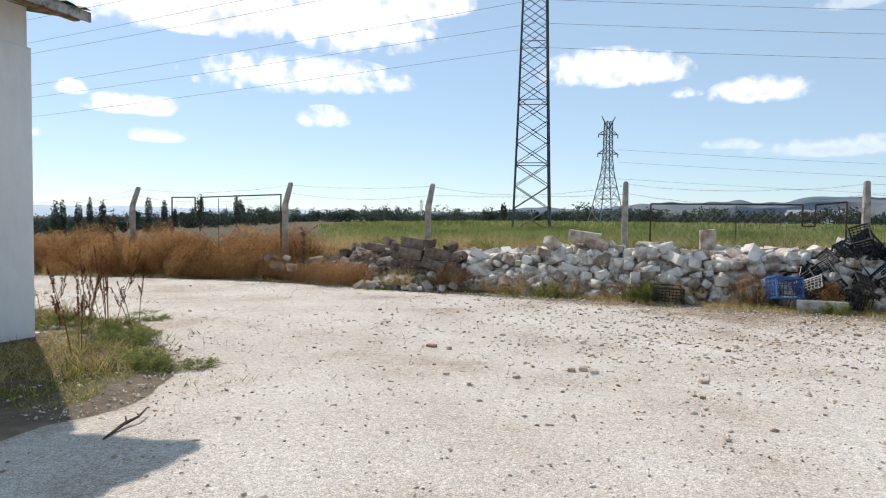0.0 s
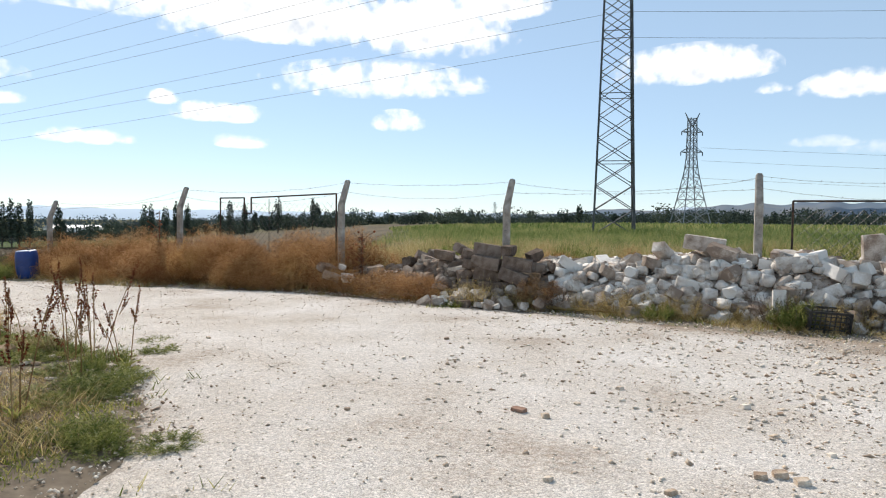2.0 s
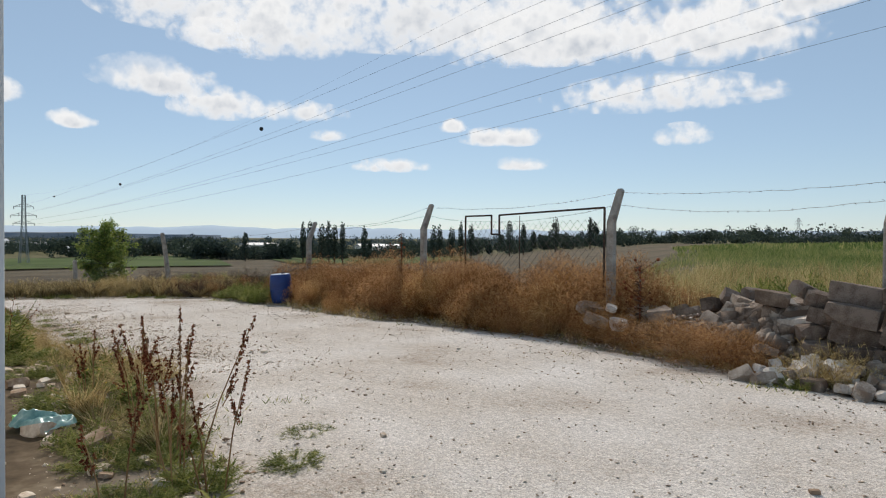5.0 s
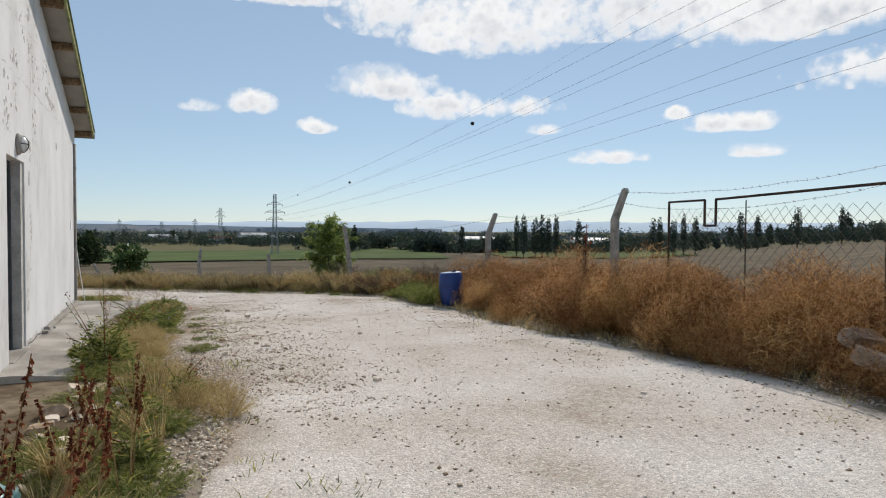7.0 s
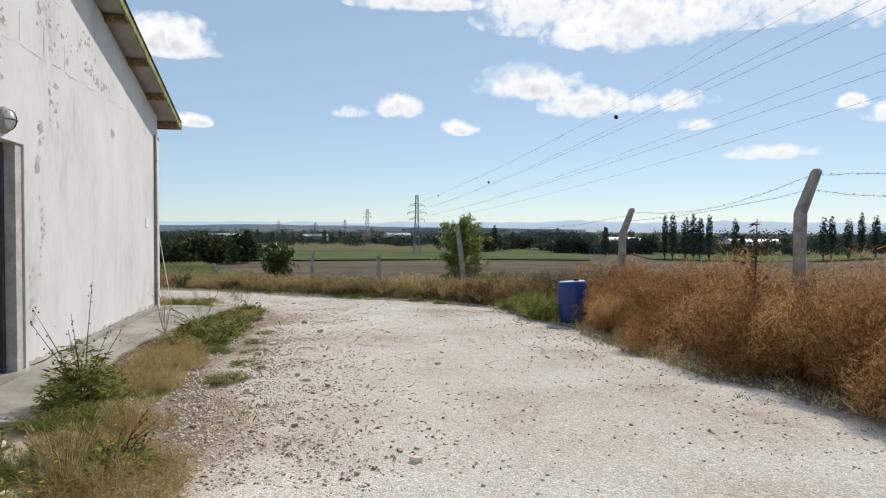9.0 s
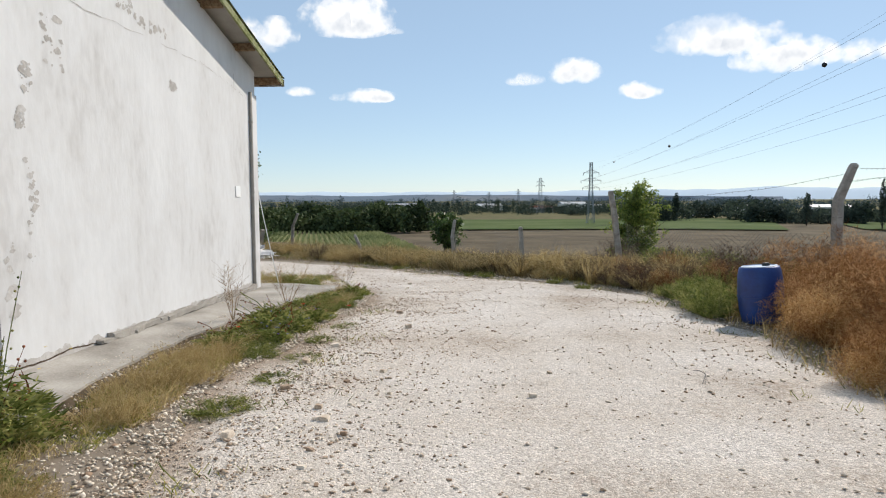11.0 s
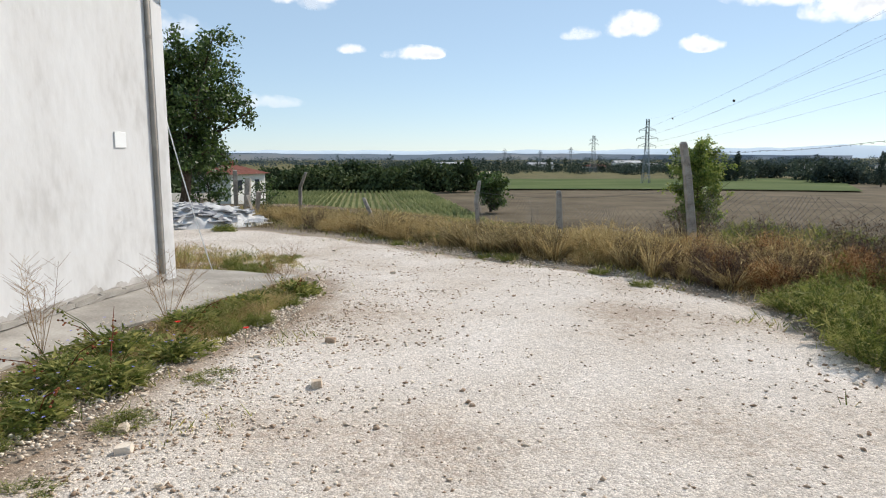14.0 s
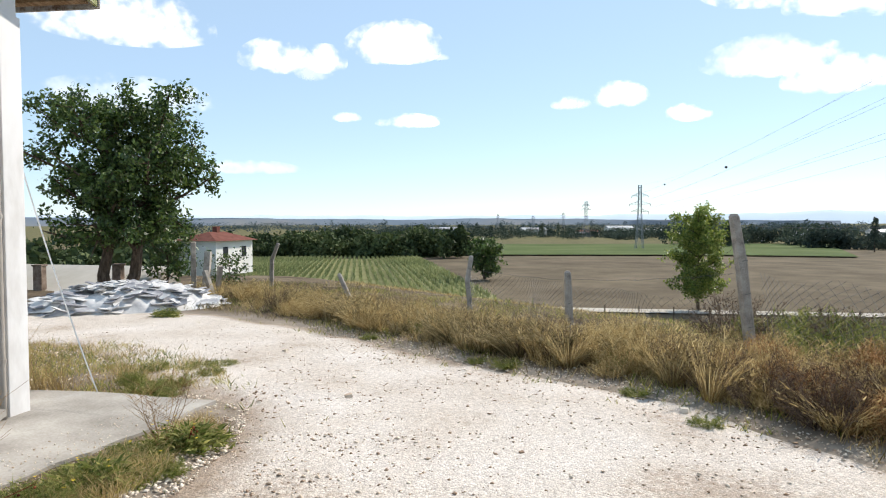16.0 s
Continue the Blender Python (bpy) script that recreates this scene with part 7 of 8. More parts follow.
for k, (z, dy, zw, dyw) in enumerate(((16.1, 2.6, 6.0, 3.2), (18.2, 2.9, 6.4, -3.2), (20.0, 2.4, 7.6, 4.0), (21.4, -2.6, 8.2, -4.0), (22.8, -2.9, 10.4, 3.2), (25.0, -2.4, 11.0, -3.2))):
    cable((P1.x, P1.y + dy, z), (PW.x, PW.y + dyw, zw - 1.0), 2.2, 0.014)
for z, dy in ((16.1, 2.6), (18.2, 2.9), (20.0, 2.4)):
    cable((P1.x, P1.y + dy, z), (230, 92 + dy, z + 3), 3.0, 0.014)
for z in (10.6, 14.4, 17.2):
    cable((PF.x + 2, PF.y, z + 0.8), (330, 210, z + 0.5), 4.5, 0.025)
cable((P1.x, P1.y, 31), (PW.x, PW.y, 14.2), 6.0, 0.008, "thin earth wire with marker balls")
for x, y, z, r in ((-81.6, 57.6, 16.3, 0.28), (-150.5, 67.4, 12.6, 0.28), (-206, 72.6, 12.2, 0.24)):
    ball = thing("marker_ball", Matrix.Translation((x, y, z)), "dark warning ball on a power line", "marker ball", "marker balls")
    bm = bmesh.new()
    bmesh.ops.create_uvsphere(bm, u_segments=16, v_segments=10, radius=r)
    tube(bm, [(-0.4, 0, 0), (0.4, 0, 0)], 0.06, 6)
    part("ball", bm, M["black"], ball, smooth=True)


# ---- trees ----
def tree(name, x, y, z, h, trunk_h, R, crown, seed, leaves, leaf, mat, label, trunks=((0, 0),), r0=0.16, clear=0.0, limbs=19):
    """A tree with tapering trunk and limbs, and leaves in tufts on its twigs. crown: the crown's height over its half width."""
    t = thing(name, Matrix.Translation((x, y, z)), label, "tree")
    rng = np.random.default_rng(seed)
    rnd = random.Random(seed)
    tips = []
    wood = bmesh.new()
    mid = trunk_h + (h - trunk_h) * 0.45
    for tx, ty in trunks:
        top = Vector((tx * 3 + rnd.uniform(-0.1, 0.1) * R, ty * 3 + rnd.uniform(-0.1, 0.1) * R, h * 0.86))
        base = Vector((tx, ty, -0.2))
        spine = [base.lerp(top, k / 6) + Vector((rnd.uniform(-1, 1), rnd.uniform(-1, 1), 0)) * 0.04 * R for k in range(7)]
        tube(wood, spine, [r0 * (1.25 if k == 0 else 1) * (1 - 0.14 * k) for k in range(7)], 9)
        for k in range(limbs):
            f = trunk_h / h + (0.95 - trunk_h / h) * (k + rnd.random()) / limbs
            p = base.lerp(top, f)
            a = k * 2.4 + rnd.uniform(-0.4, 0.4)
            up = (p.z - trunk_h) / (h - trunk_h)
            reach = R * rnd.uniform(0.5, 1.2) * math.sin(math.pi * min(0.97, max(0.2, 0.25 + 0.72 * up))) ** 0.7
            e = p + Vector((math.cos(a) * reach, math.sin(a) * reach, reach * rnd.uniform(0.15, 0.7)))
            e.z = min(e.z, h * rnd.uniform(0.9, 1.0))
            m1 = p.lerp(e, 0.5) + Vector((0, 0, -0.06 * reach))
            r = r0 * 0.42 * (1 - 0.6 * up)
            tube(wood, [p, m1, e], [r, r * 0.6, r * 0.2], 6)
            for j in range(9):
                g = rnd.uniform(0.3, 1.0)
                q = p.lerp(m1, g * 2) if g < 0.5 else m1.lerp(e, g * 2 - 1)
                d = Vector((rnd.gauss(0, 1), rnd.gauss(0, 1), rnd.gauss(0.35, 0.8))).normalized() * R * rnd.uniform(0.14, 0.36)
                tube(wood, [q, q + d], [r * 0.3, r * 0.1], 4, False)
                for s in (0.35, 0.7, 1.0, 1.1):
                    tips.append(q + d * s)
        for s in np.linspace(0.8, 1.0, 6):
            tips.append(base.lerp(top, s) + Vector((0, 0, h * 0.06)))
    part("trunk", wood, M["bark"], t)
    T = np.array([tuple(p) for p in tips])
    T = T[T[:, 2] > trunk_h * 0.82 + clear]
    k = rng.integers(0, len(T), leaves)
    c = T[k] + rng.normal(0, 0.035 * R + leaf * 0.6, (leaves, 3))
    n = rng.normal(size=(leaves, 3)) + np.array([0, 0, 0.7])
    n /= np.linalg.norm(n, axis=1, keepdims=True)
    u = np.cross(n, rng.normal(size=(leaves, 3)))
    u /= np.linalg.norm(u, axis=1, keepdims=True)
    v = np.cross(n, u)
    L = (leaf * rng.uniform(0.6, 1.2, leaves))[:, None]
    V = np.stack([c - u * L, c + v * L * 0.55 - u * L * 0.1, c + u * L - n * L * 0.3, c - v * L * 0.55 - u * L * 0.1], 1).reshape(-1, 3)
    F = (np.array([(0, 1, 2), (0, 2, 3)])[None] + 4 * np.arange(leaves)[:, None, None]).reshape(-1, 3)
    tagged(part("crown", tri_mesh("crown", V, F, mat), None, t), kind="stuff")
    return t


tree("broadleaf_tree", -31.2, 3.0, g1(-31.2, 3.0), 5.6, 1.5, 2.05, 1, 3, 30000, 0.066, M["leaf"], "leafy dark green tree with twin trunks behind the rubble", ((0, 0), (-0.15, 0.42)), 0.17, 0.3)
tree("young_poplar", -72.3, 33.3, g1(-72.3, 33.3), 9.8, 1.3, 2.5, 1, 9, 16000, 0.13, M["poplarleaf"], "young light green poplar on the slope", ((0, 0),), 0.13, 0, 44)
tree("round_tree", -104, 16.3, -5.9, 5.2, 0.5, 2.6, 1, 12, 3600, 0.22, M["leaf"], "dark round tree in the fields", ((0, 0),), 0.2)
tree("shrub", -34.3, 5.1, g1(-34.3, 5.1), 1.15, 0.1, 0.75, 1, 14, 900, 0.05, M["leaf"], "low dark green shrub by the fence", ((0, 0),), 0.03)
tree("shrub", -34.6, 3.2, g1(-34.6, 3.2), 2.3, 0.5, 1.15, 1, 15, 1500, 0.08, M["leaf"], "green shrub beside the big tree", ((0, 0),), 0.04)


def clump(rng, x, y, z, w, h, n, size, tall=False):
    """One far tree: leaf tufts in a few overlapping lumps."""
    k = 1 if tall else 8
    cx = rng.normal(0, 0.0 if tall else 0.30, k) * w
    cy = rng.normal(0, 0.0 if tall else 0.30, k) * w
    cz = np.full(k, 0.52) if tall else rng.uniform(0.15, 0.7, k)
    i = rng.integers(0, k, n)
    d = rng.normal(size=(n, 3))
    d /= np.linalg.norm(d, axis=1, keepdims=True)
    r = rng.random(n)[:, None] ** 0.4
    if tall:
        q = d * r * np.array([w * 0.5, w * 0.5, h * 0.5])
    else:
        q = d * r * np.array([w * 0.34, w * 0.34, h * 0.33])
    c = np.stack([x + cx[i], y + cy[i], z + cz[i] * h], 1) + q
    c[:, 2] = np.maximum(c[:, 2], z + 0.1)
    u = rng.normal(size=(n, 3))
    u /= np.linalg.norm(u, axis=1, keepdims=True)
    v = np.cross(u, rng.normal(size=(n, 3)))
    v /= np.linalg.norm(v, axis=1, keepdims=True)
    s = (size * rng.uniform(0.5, 1.2, n))[:, None]
    V = np.stack([c - u * s, c + v * s * 0.7, c + u * s, c - v * s * 0.7], 1).reshape(-1, 3)
    F = (np.array([(0, 1, 2), (0, 2, 3)])[None] + 4 * np.arange(n)[:, None, None]).reshape(-1, 3)
    return V, F


def spot(bearing, far, ox=-8.0, oy=10.0):
    b = radians(bearing)
    return ox - math.sin(b) * far, oy + math.cos(b) * far


def woods(name, b0, b1, far, deep, count, w, h, seed, label, tall=0.12, n=240, lift=0.0, mat="farleaf"):
    rng = np.random.default_rng(seed)
    parts = []
    for k in range(count):
        b = b0 + (b1 - b0) * (k + rng.random()) / count
        f = far + deep * rng.random()
        x, y = spot(b, f)
        z = g1(x, y) + lift
        hh = h * rng.uniform(0.4, 1.25)
        if rng.random() < tall:
            parts.append(clump(rng, x, y, z, w * 0.34, hh * 1.25, n, 0.085 * h, True))
        else:
            parts.append(clump(rng, x, y, z, w * rng.uniform(0.8, 1.5), hh, n * 2, 0.08 * h))
    V, F = joined(parts)
    tagged(new(name, tri_mesh(name, V, F, M[mat])), label, "trees", kind="stuff")


woods("tree_line", 88, 108, 160, 30, 46, 7.0, 6.6, 1, "dark green hedge of trees along the field's edge", 0.03, 700, 0.0, "hedgeleaf")
woods("tree_line", 108, 124, 70, 50, 40, 5.5, 6.0, 5, "dark green trees beyond the yard", 0.05, 700, 0.0, "hedgeleaf")
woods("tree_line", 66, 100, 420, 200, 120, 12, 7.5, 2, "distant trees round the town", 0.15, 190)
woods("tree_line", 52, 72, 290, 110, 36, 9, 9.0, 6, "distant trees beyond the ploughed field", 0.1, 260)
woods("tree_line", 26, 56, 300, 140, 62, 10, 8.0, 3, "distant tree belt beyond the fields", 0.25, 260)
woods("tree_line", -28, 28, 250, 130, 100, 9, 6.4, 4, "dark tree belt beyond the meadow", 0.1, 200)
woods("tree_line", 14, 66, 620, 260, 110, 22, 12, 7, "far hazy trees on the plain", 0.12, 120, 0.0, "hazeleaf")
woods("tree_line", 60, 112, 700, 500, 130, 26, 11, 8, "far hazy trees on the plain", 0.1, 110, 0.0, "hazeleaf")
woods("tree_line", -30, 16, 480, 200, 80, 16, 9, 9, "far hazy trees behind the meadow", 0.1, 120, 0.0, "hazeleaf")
for k, (b, f, h) in enumerate(((53.4, 232, 15.5), (52.8, 228, 16.2), (51.8, 232, 15.4), (51.2, 230, 16.4), (50.7, 233, 15.0), (50.0, 230, 16.0), (48.1, 236, 14.5), (42.0, 240, 14.5), (41.5, 250, 15.0), (40.4, 244, 14.0), (39.6, 248, 15.5), (38.7, 250, 14.5), (31.3, 240, 14.0), (34.1, 250, 13.0), (35.3, 246, 14.5), (28.4, 260, 13.5), (58.2, 260, 12))):
    x, y = spot(b, f)
    z = g1(x, y)
    p = thing("poplar", Matrix.Translation((x, y, z)), "tall dark slender poplar on the plain", "tree", "poplars")
    V, F = clump(np.random.default_rng(90 + k), 0, 0, 0.6, 2.2 + 0.9 * ((k * 7) % 5) / 4, h * 0.9, 700, 0.36, True)
    tagged(part("crown", tri_mesh("crown", V, F, M["farleaf"]), None, p), kind="stuff")
    bm = bmesh.new()
    tube(bm, [(0, 0, -0.5), (0, 0, h * 0.4)], [0.25, 0.15], 6)
    part("trunk", bm, M["bark"], p)


# ---- fields ----
def field(name, corners, mat, lift, label, cat="field"):
    """A patch of land laid over the ground, four corners."""
    a, b, c, d = [Vector((*p, 0)) for p in corners]
    n = 28
    V = []
    for j in range(n + 1):
        for i in range(n + 1):
            p = a.lerp(b, i / n).lerp(d.lerp(c, i / n), j / n)
            V.append((p.x, p.y, g1(p.x, p.y) + lift))
    F = [(j * (n + 1) + i, j * (n + 1) + i + 1, (j + 1) * (n + 1) + i + 1, (j + 1) * (n + 1) + i) for j in range(n) for i in range(n)]
    return tagged(new(name, mesh_of(name, V, F, mat)), label, cat, kind="structure")


field("field_track", ((-77, -14), (-66, 60), (-68.4, 60), (-79.7, -14)), M["track"], 0.12, "pale gravel field track below the slope", "track")
field("green_field", ((-182, 6), (-176, 110), (-330, 190), (-330, -8)), M["fieldgreen"], 0.35, "broad green crop field on the plain")
field("green_field", ((-190, 140), (-150, 190), (-220, 260), (-280, 190)), M["fieldgreen"], 0.35, "distant green crop field on the plain")


def corn():
    rng = np.random.default_rng(6)
    ax, ay = np.array([-87.0, -12.6]) / 87.9, np.array([12.6, -87.0]) / 87.9
    start = np.array([-79.5, 16.2])
    parts = []
    roots = []
    for r in range(80):
        o = start + ay * 1.0 * r
        n = 300
        s = np.sort(rng.uniform(0, 92, n))
        roots.append(o[None] + ax[None] * s[:, None] + rng.normal(0, 0.06, (n, 2)))
    P = np.concatenate(roots)
    z = gz(P[:, 0], P[:, 1])
    for k in range(3):
        n = len(P)
        a = rng.uniform(0, math.tau, n)
        h = rng.uniform(0.5, 0.85, n)
        V, F = ribbons(np.stack([P[:, 0], P[:, 1], z + 0.1 * k], 1), np.stack([np.cos(a) * 0.14, np.sin(a) * 0.14, h], 1), np.stack([np.cos(a) * 0.1, np.sin(a) * 0.1, -0.15 + 0 * a], 1), np.full(n, 0.07), rng)
        parts.append((V, F))
    V, F = joined(parts)
    tagged(new("corn_rows", tri_mesh("corn_rows", V, F, M["corn"])), "long straight rows of green maize", "crop", kind="stuff")
    field("corn_field_soil", ((-79, 17), (-166, 4.5), (-155, -72), (-68, -60)), M["cornsoil"], 0.05, "soil and weeds under the maize rows")


corn()
for k in range(20):
    f = k / 19
    x, y = -70.5 + 10.5 * f - 2.2, 6 + 50 * f
    st = thing("stake", Matrix.Translation((x, y, g1(x, y))), "thin dark wooden stake along the field track", "stake", "stakes")
    bm = bmesh.new()
    tube(bm, [(0, 0, -0.2), (0.02, 0, 1.0)], 0.05, 5)
    part("shaft", bm, M["bark"], st)

# tall meadow behind the north fence
grass("meadow_grass", [(-9.5, 16.6), (-3, 15.6), (16, 15.4), (40, 30), (40, 60), (-25, 62)], 130000, 41, M["meadow"], 0.6, 0.005, "tall green meadow grass behind the fence", 0.6, 9.0, 0.35, -0.75, 0.05, (0, 10))
grass("meadow_grass", [(-25, 62), (40, 60), (110, 150), (-62, 150)], 44000, 42, M["meadow"], 0.7, 0.02, "tall green meadow grass far behind the fence", 0.4, 25.0, 0.08, -0.9, 0.06, (0, 10))
grass("meadow_weeds", [(-9, 16.4), (-3, 15.4), (14, 15.2), (24, 34), (-14, 34)], 80000, 43, M["dryweed"], 0.8, 0.0035, "yellowing tall weeds behind the fence", 0.4, 0.6, 0.25, -0.25, 0.02, (0, 10))
grass("slope_grass", [(-17, 18.5), (-30, 14.2), (-38, 7), (-52, 6), (-46, 28), (-18, 34)], 40000, 44, M["dryweed"], 0.16, 0.008, "dry grass on the slope below the fence", 0.6, 1.0, 0.2, -0.5, 0.02, (-20, 14))
grass("slope_weeds", [(-18, 18.0), (-30, 15), (-36, 12), (-40, 26), (-20, 30)], 12000, 45, M["greengrass"], 0.25, 0.010, "green weeds on the slope below the fence", 0.6, 1.0, 0.3, 0.0, 0.02, (-20, 14))


# ---- yard behind the barn ----
def debris_heap():
    heap = thing("debris_heap", Matrix.Identity(4), "flattened heap of grey-white broken plaster and sheets", "debris")
    rng = np.random.default_rng(8)
    cx, cy = -29.1, 4.6
    V, F = [], []
    n, m = 46, 20
    ux, uy = np.array([-0.55, 0.83]), np.array([0.83, 0.55])
    for j in range(m + 1):
        for i in range(n + 1):
            a, b = -2.1 + 4.2 * i / n, -1.4 + 2.8 * j / m
            p = np.array([cx, cy]) + ux * a + uy * b
            h = 0.6 * max(0, 1 - (a / 2.1) ** 2 - (b / 1.4) ** 2) ** 0.7 * (1 + 0.3 * noise.noise((a * 1.3, b * 1.3, 2)))
            V.append((p[0], p[1], g1(*p) + h - 0.05 + rng.normal(0, 0.02)))
    for j in range(m):
        for i in range(n):
            k = j * (n + 1) + i
            F += [(k, k + 1, k + n + 2), (k, k + n + 2, k + n + 1)]
    tagged(part("heap_core", tri_mesh("heap_core", V, F, M["rubble"]), None, heap), kind="stuff")
    sheets = [hull_mesh("sheet", 600 + k, (0.34 + 0.09 * (k % 4), 0.2, 0.022), M["rubble"], 0.6, 2) for k in range(7)]
    rnd = random.Random(3)
    for k in range(290):
        a, b = rnd.uniform(-2.1, 2.1), rnd.uniform(-1.35, 1.35)
        q = 1 - (a / 2.1) ** 2 - (b / 1.4) ** 2
        if q < 0.03:
            continue
        p = np.array([cx, cy]) + ux * a + uy * b
        o = part("sheet", sheets[k % 7], None, heap)
        o.matrix_world = pose(p[0], p[1], g1(*p) + 0.6 * q ** 0.7 - 0.02, rnd.gauss(0, 10) + b * 14, rnd.gauss(0, 9), rnd.uniform(0, 180))


debris_heap()
for k, (x, y, s, h) in enumerate(((-31.6, 5.4, 0.16, 1.25), (-31.9, 5.0, 0.13, 1.5), (-32.2, 5.5, 0.12, 0.9), (-31.3, 5.75, 0.12, 0.8))):
    o = thing("broken_post", pose(x, y, g1(x, y), 0, (-14, 8, 20, -25)[k], 20 * k), "broken grey concrete post leaning by the debris", "post", "broken posts")
    bm = bmesh.new()
    box(bm, -s / 2, s / 2, -s / 2, s / 2, -0.2, h, None, 0.015)
    part("shaft", bm, M["post"], o)
low = thing("yard_wall", Matrix.Identity(4), "low brown bank with short brick pillars behind the yard", "wall")
bm = bmesh.new()
V = [(-36, -8, -0.7), (-33, 2.2, -0.55), (-35.5, 3.0, 0.15), (-38.5, -7, 0.1)]
lo = [bm.verts.new(v) for v in V]
un = [bm.verts.new((v[0] - 0.3, v[1], v[2] - 0.6)) for v in V]
bm.faces.new(lo)
bm.faces.new(un[::-1])
for i in range(4):
    bm.faces.new((lo[i], un[i], un[(i + 1) % 4], lo[(i + 1) % 4]))
bmesh.ops.recalc_face_normals(bm, faces=bm.faces[:])
part("bank", bm, M["track"], low)
for x, y in ((-34.2, -0.6), (-34.9, -2.2), (-34.6, 1.6), (-36.5, -3.6)):
    bm = bmesh.new()
    box(bm, x - 0.13, x + 0.13, y - 0.13, y + 0.13, -0.5, 0.25, None, 0.01)
    box(bm, x - 0.16, x + 0.16, y - 0.16, y + 0.16, 0.251, 0.30, None, 0.01)
    part("pillar", bm, M["greyblock"], low)

# guy wire at the barn's corner
guy = thing("guy_wire", Matrix.Identity(4), "slack pale cord hanging at the barn's rear corner", "cord")
bm = bmesh.new()
strand(bm, at_wall(LONG + 0.06, -0.12, 2.35), (-20.75, 8.4, g1(-20.75, 8.4)), 0.1, 0.008, 10)
part("cord", bm, M["plate"], guy)


def house(x, y, z, turn, lx, ly, h, roof_h, label, wins):
    t = thing("house", pose(x, y, z, 0, 0, turn), label, "house", "houses")
    bm = bmesh.new()
    box(bm, -lx / 2, lx / 2, -ly / 2, ly / 2, -1, h)
    wall = part("wall", bm, M["housewall"], t)
    bm = bmesh.new()
    o = 0.5
    V = [bm.verts.new(v) for v in ((-lx / 2 - o, -ly / 2 - o, h), (lx / 2 + o, -ly / 2 - o, h), (lx / 2 + o, ly / 2 + o, h), (-lx / 2 - o, ly / 2 + o, h), (-lx / 2 + ly / 2.4, 0, h + roof_h), (lx / 2 - ly / 2.4, 0, h + roof_h))]
    for f in ((0, 1, 5, 4), (1, 2, 5), (2, 3, 4, 5), (3, 0, 4), (3, 2, 1, 0)):
        bm.faces.new([V[i] for i in f])
    roof = part("roof", bm, M["tile"], t, "red tiled hipped roof")
    bm = bmesh.new()
    box(bm, -0.3, 0.3, -0.3, 0.3, h + roof_h * 0.5, h + roof_h + 0.6)
    part("chimney", bm, M["tile"], roof)
    for k in range(wins):
        for sg in (-1, 1):
            wx = -lx / 2 + lx * (k + 0.5) / wins
            bm = bmesh.new()
            box(bm, wx - 0.45, wx + 0.45, sg * ly / 2 - 0.03, sg * ly / 2 + 0.03, 1.0, 2.2)
            part("window", bm, M["glass"], t)


hx, hy = spot(109.6, 82, -14.2, 11.9)
house(hx, hy, -3.4, -17, 7, 5, 2.9, 1.0, "cream house with a red tiled roof beyond the yard", 2)
for k, (b, f, lx, h) in enumerate(((78.5, 520, 14, 5), (73.5, 560, 20, 5.5), (70.5, 430, 14, 4.5), (83.0, 600, 22, 6), (76.0, 700, 26, 7), (47.0, 470, 30, 6), (62.5, 480, 24, 6), (66.3, 420, 18, 5), (90.5, 640, 30, 6), (-19, 520, 40, 10), (57.0, 520, 26, 6))):
    x, y = spot(b, f)
    t = thing("farm_shed", pose(x, y, g1(x, y), 0, 0, b + 20), "distant pale metal farm shed among trees", "shed", "sheds")
    bm = bmesh.new()
    box(bm, -lx / 2, lx / 2, -7, 7, -1, h * 0.7)
    part("wall", bm, M["housewall"], t)
    bm = bmesh.new()
    V = [bm.verts.new(v) for v in ((-lx / 2 - 0.4, -7.5, h * 0.7), (lx / 2 + 0.4, -7.5, h * 0.7), (lx / 2 + 0.4, 7.5, h * 0.7), (-lx / 2 - 0.4, 7.5, h * 0.7), (-lx / 2 - 0.4, 0, h), (lx / 2 + 0.4, 0, h))]
    for q in ((0, 1, 5, 4), (2, 3, 4, 5), (3, 0, 4), (1, 2, 5), (3, 2, 1, 0)):
        bm.faces.new([V[i] for i in q])
    part("roof", bm, M["shed"] if k else M["tile"], t)


# ---- skyline ----
def ridge(name, b0, b1, far, heights, mat, seed, label, base=-60):
    """A range of hills far off: heights, in metres, from bearing b0 to b1."""
    n = 320
    V, F = [], []
    for i in range(n + 1):
        f = i / n
        x, y = spot(b0 + (b1 - b0) * f, far)
        top = float(np.interp(f, np.linspace(0, 1, len(heights)), heights)) * (1 + 0.45 * noise.noise((f * (b1 - b0) * 0.16, seed, 0)) + 0.18 * noise.noise((f * (b1 - b0) * 0.6, seed, 4)))
        x2, y2 = spot(b0 + (b1 - b0) * f, far + 500)
        V += [(x, y, base), (x + (x2 - x) * 0.5, y + (y2 - y) * 0.5, top * 0.6), (x2, y2, top)]
    for i in range(n):
        for k in range(2):
            F.append((3 * i + k, 3 * i + 3 + k, 3 * i + 4 + k, 3 * i + 1 + k))
    tagged(new(name, mesh_of(name, V, F, mat, True)), label, "hills", kind="structure")


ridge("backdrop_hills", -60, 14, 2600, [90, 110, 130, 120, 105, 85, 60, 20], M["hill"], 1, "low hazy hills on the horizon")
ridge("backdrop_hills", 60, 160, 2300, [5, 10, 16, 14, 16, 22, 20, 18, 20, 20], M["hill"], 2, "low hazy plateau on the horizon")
ridge("backdrop_hills", -80, 180, 3900, [150, 165, 170, 120, 62, 52, 60, 52, 42, 44, 48, 45, 55], M["farhill"], 3, "mountains on the horizon, coloured faint blue for haze")


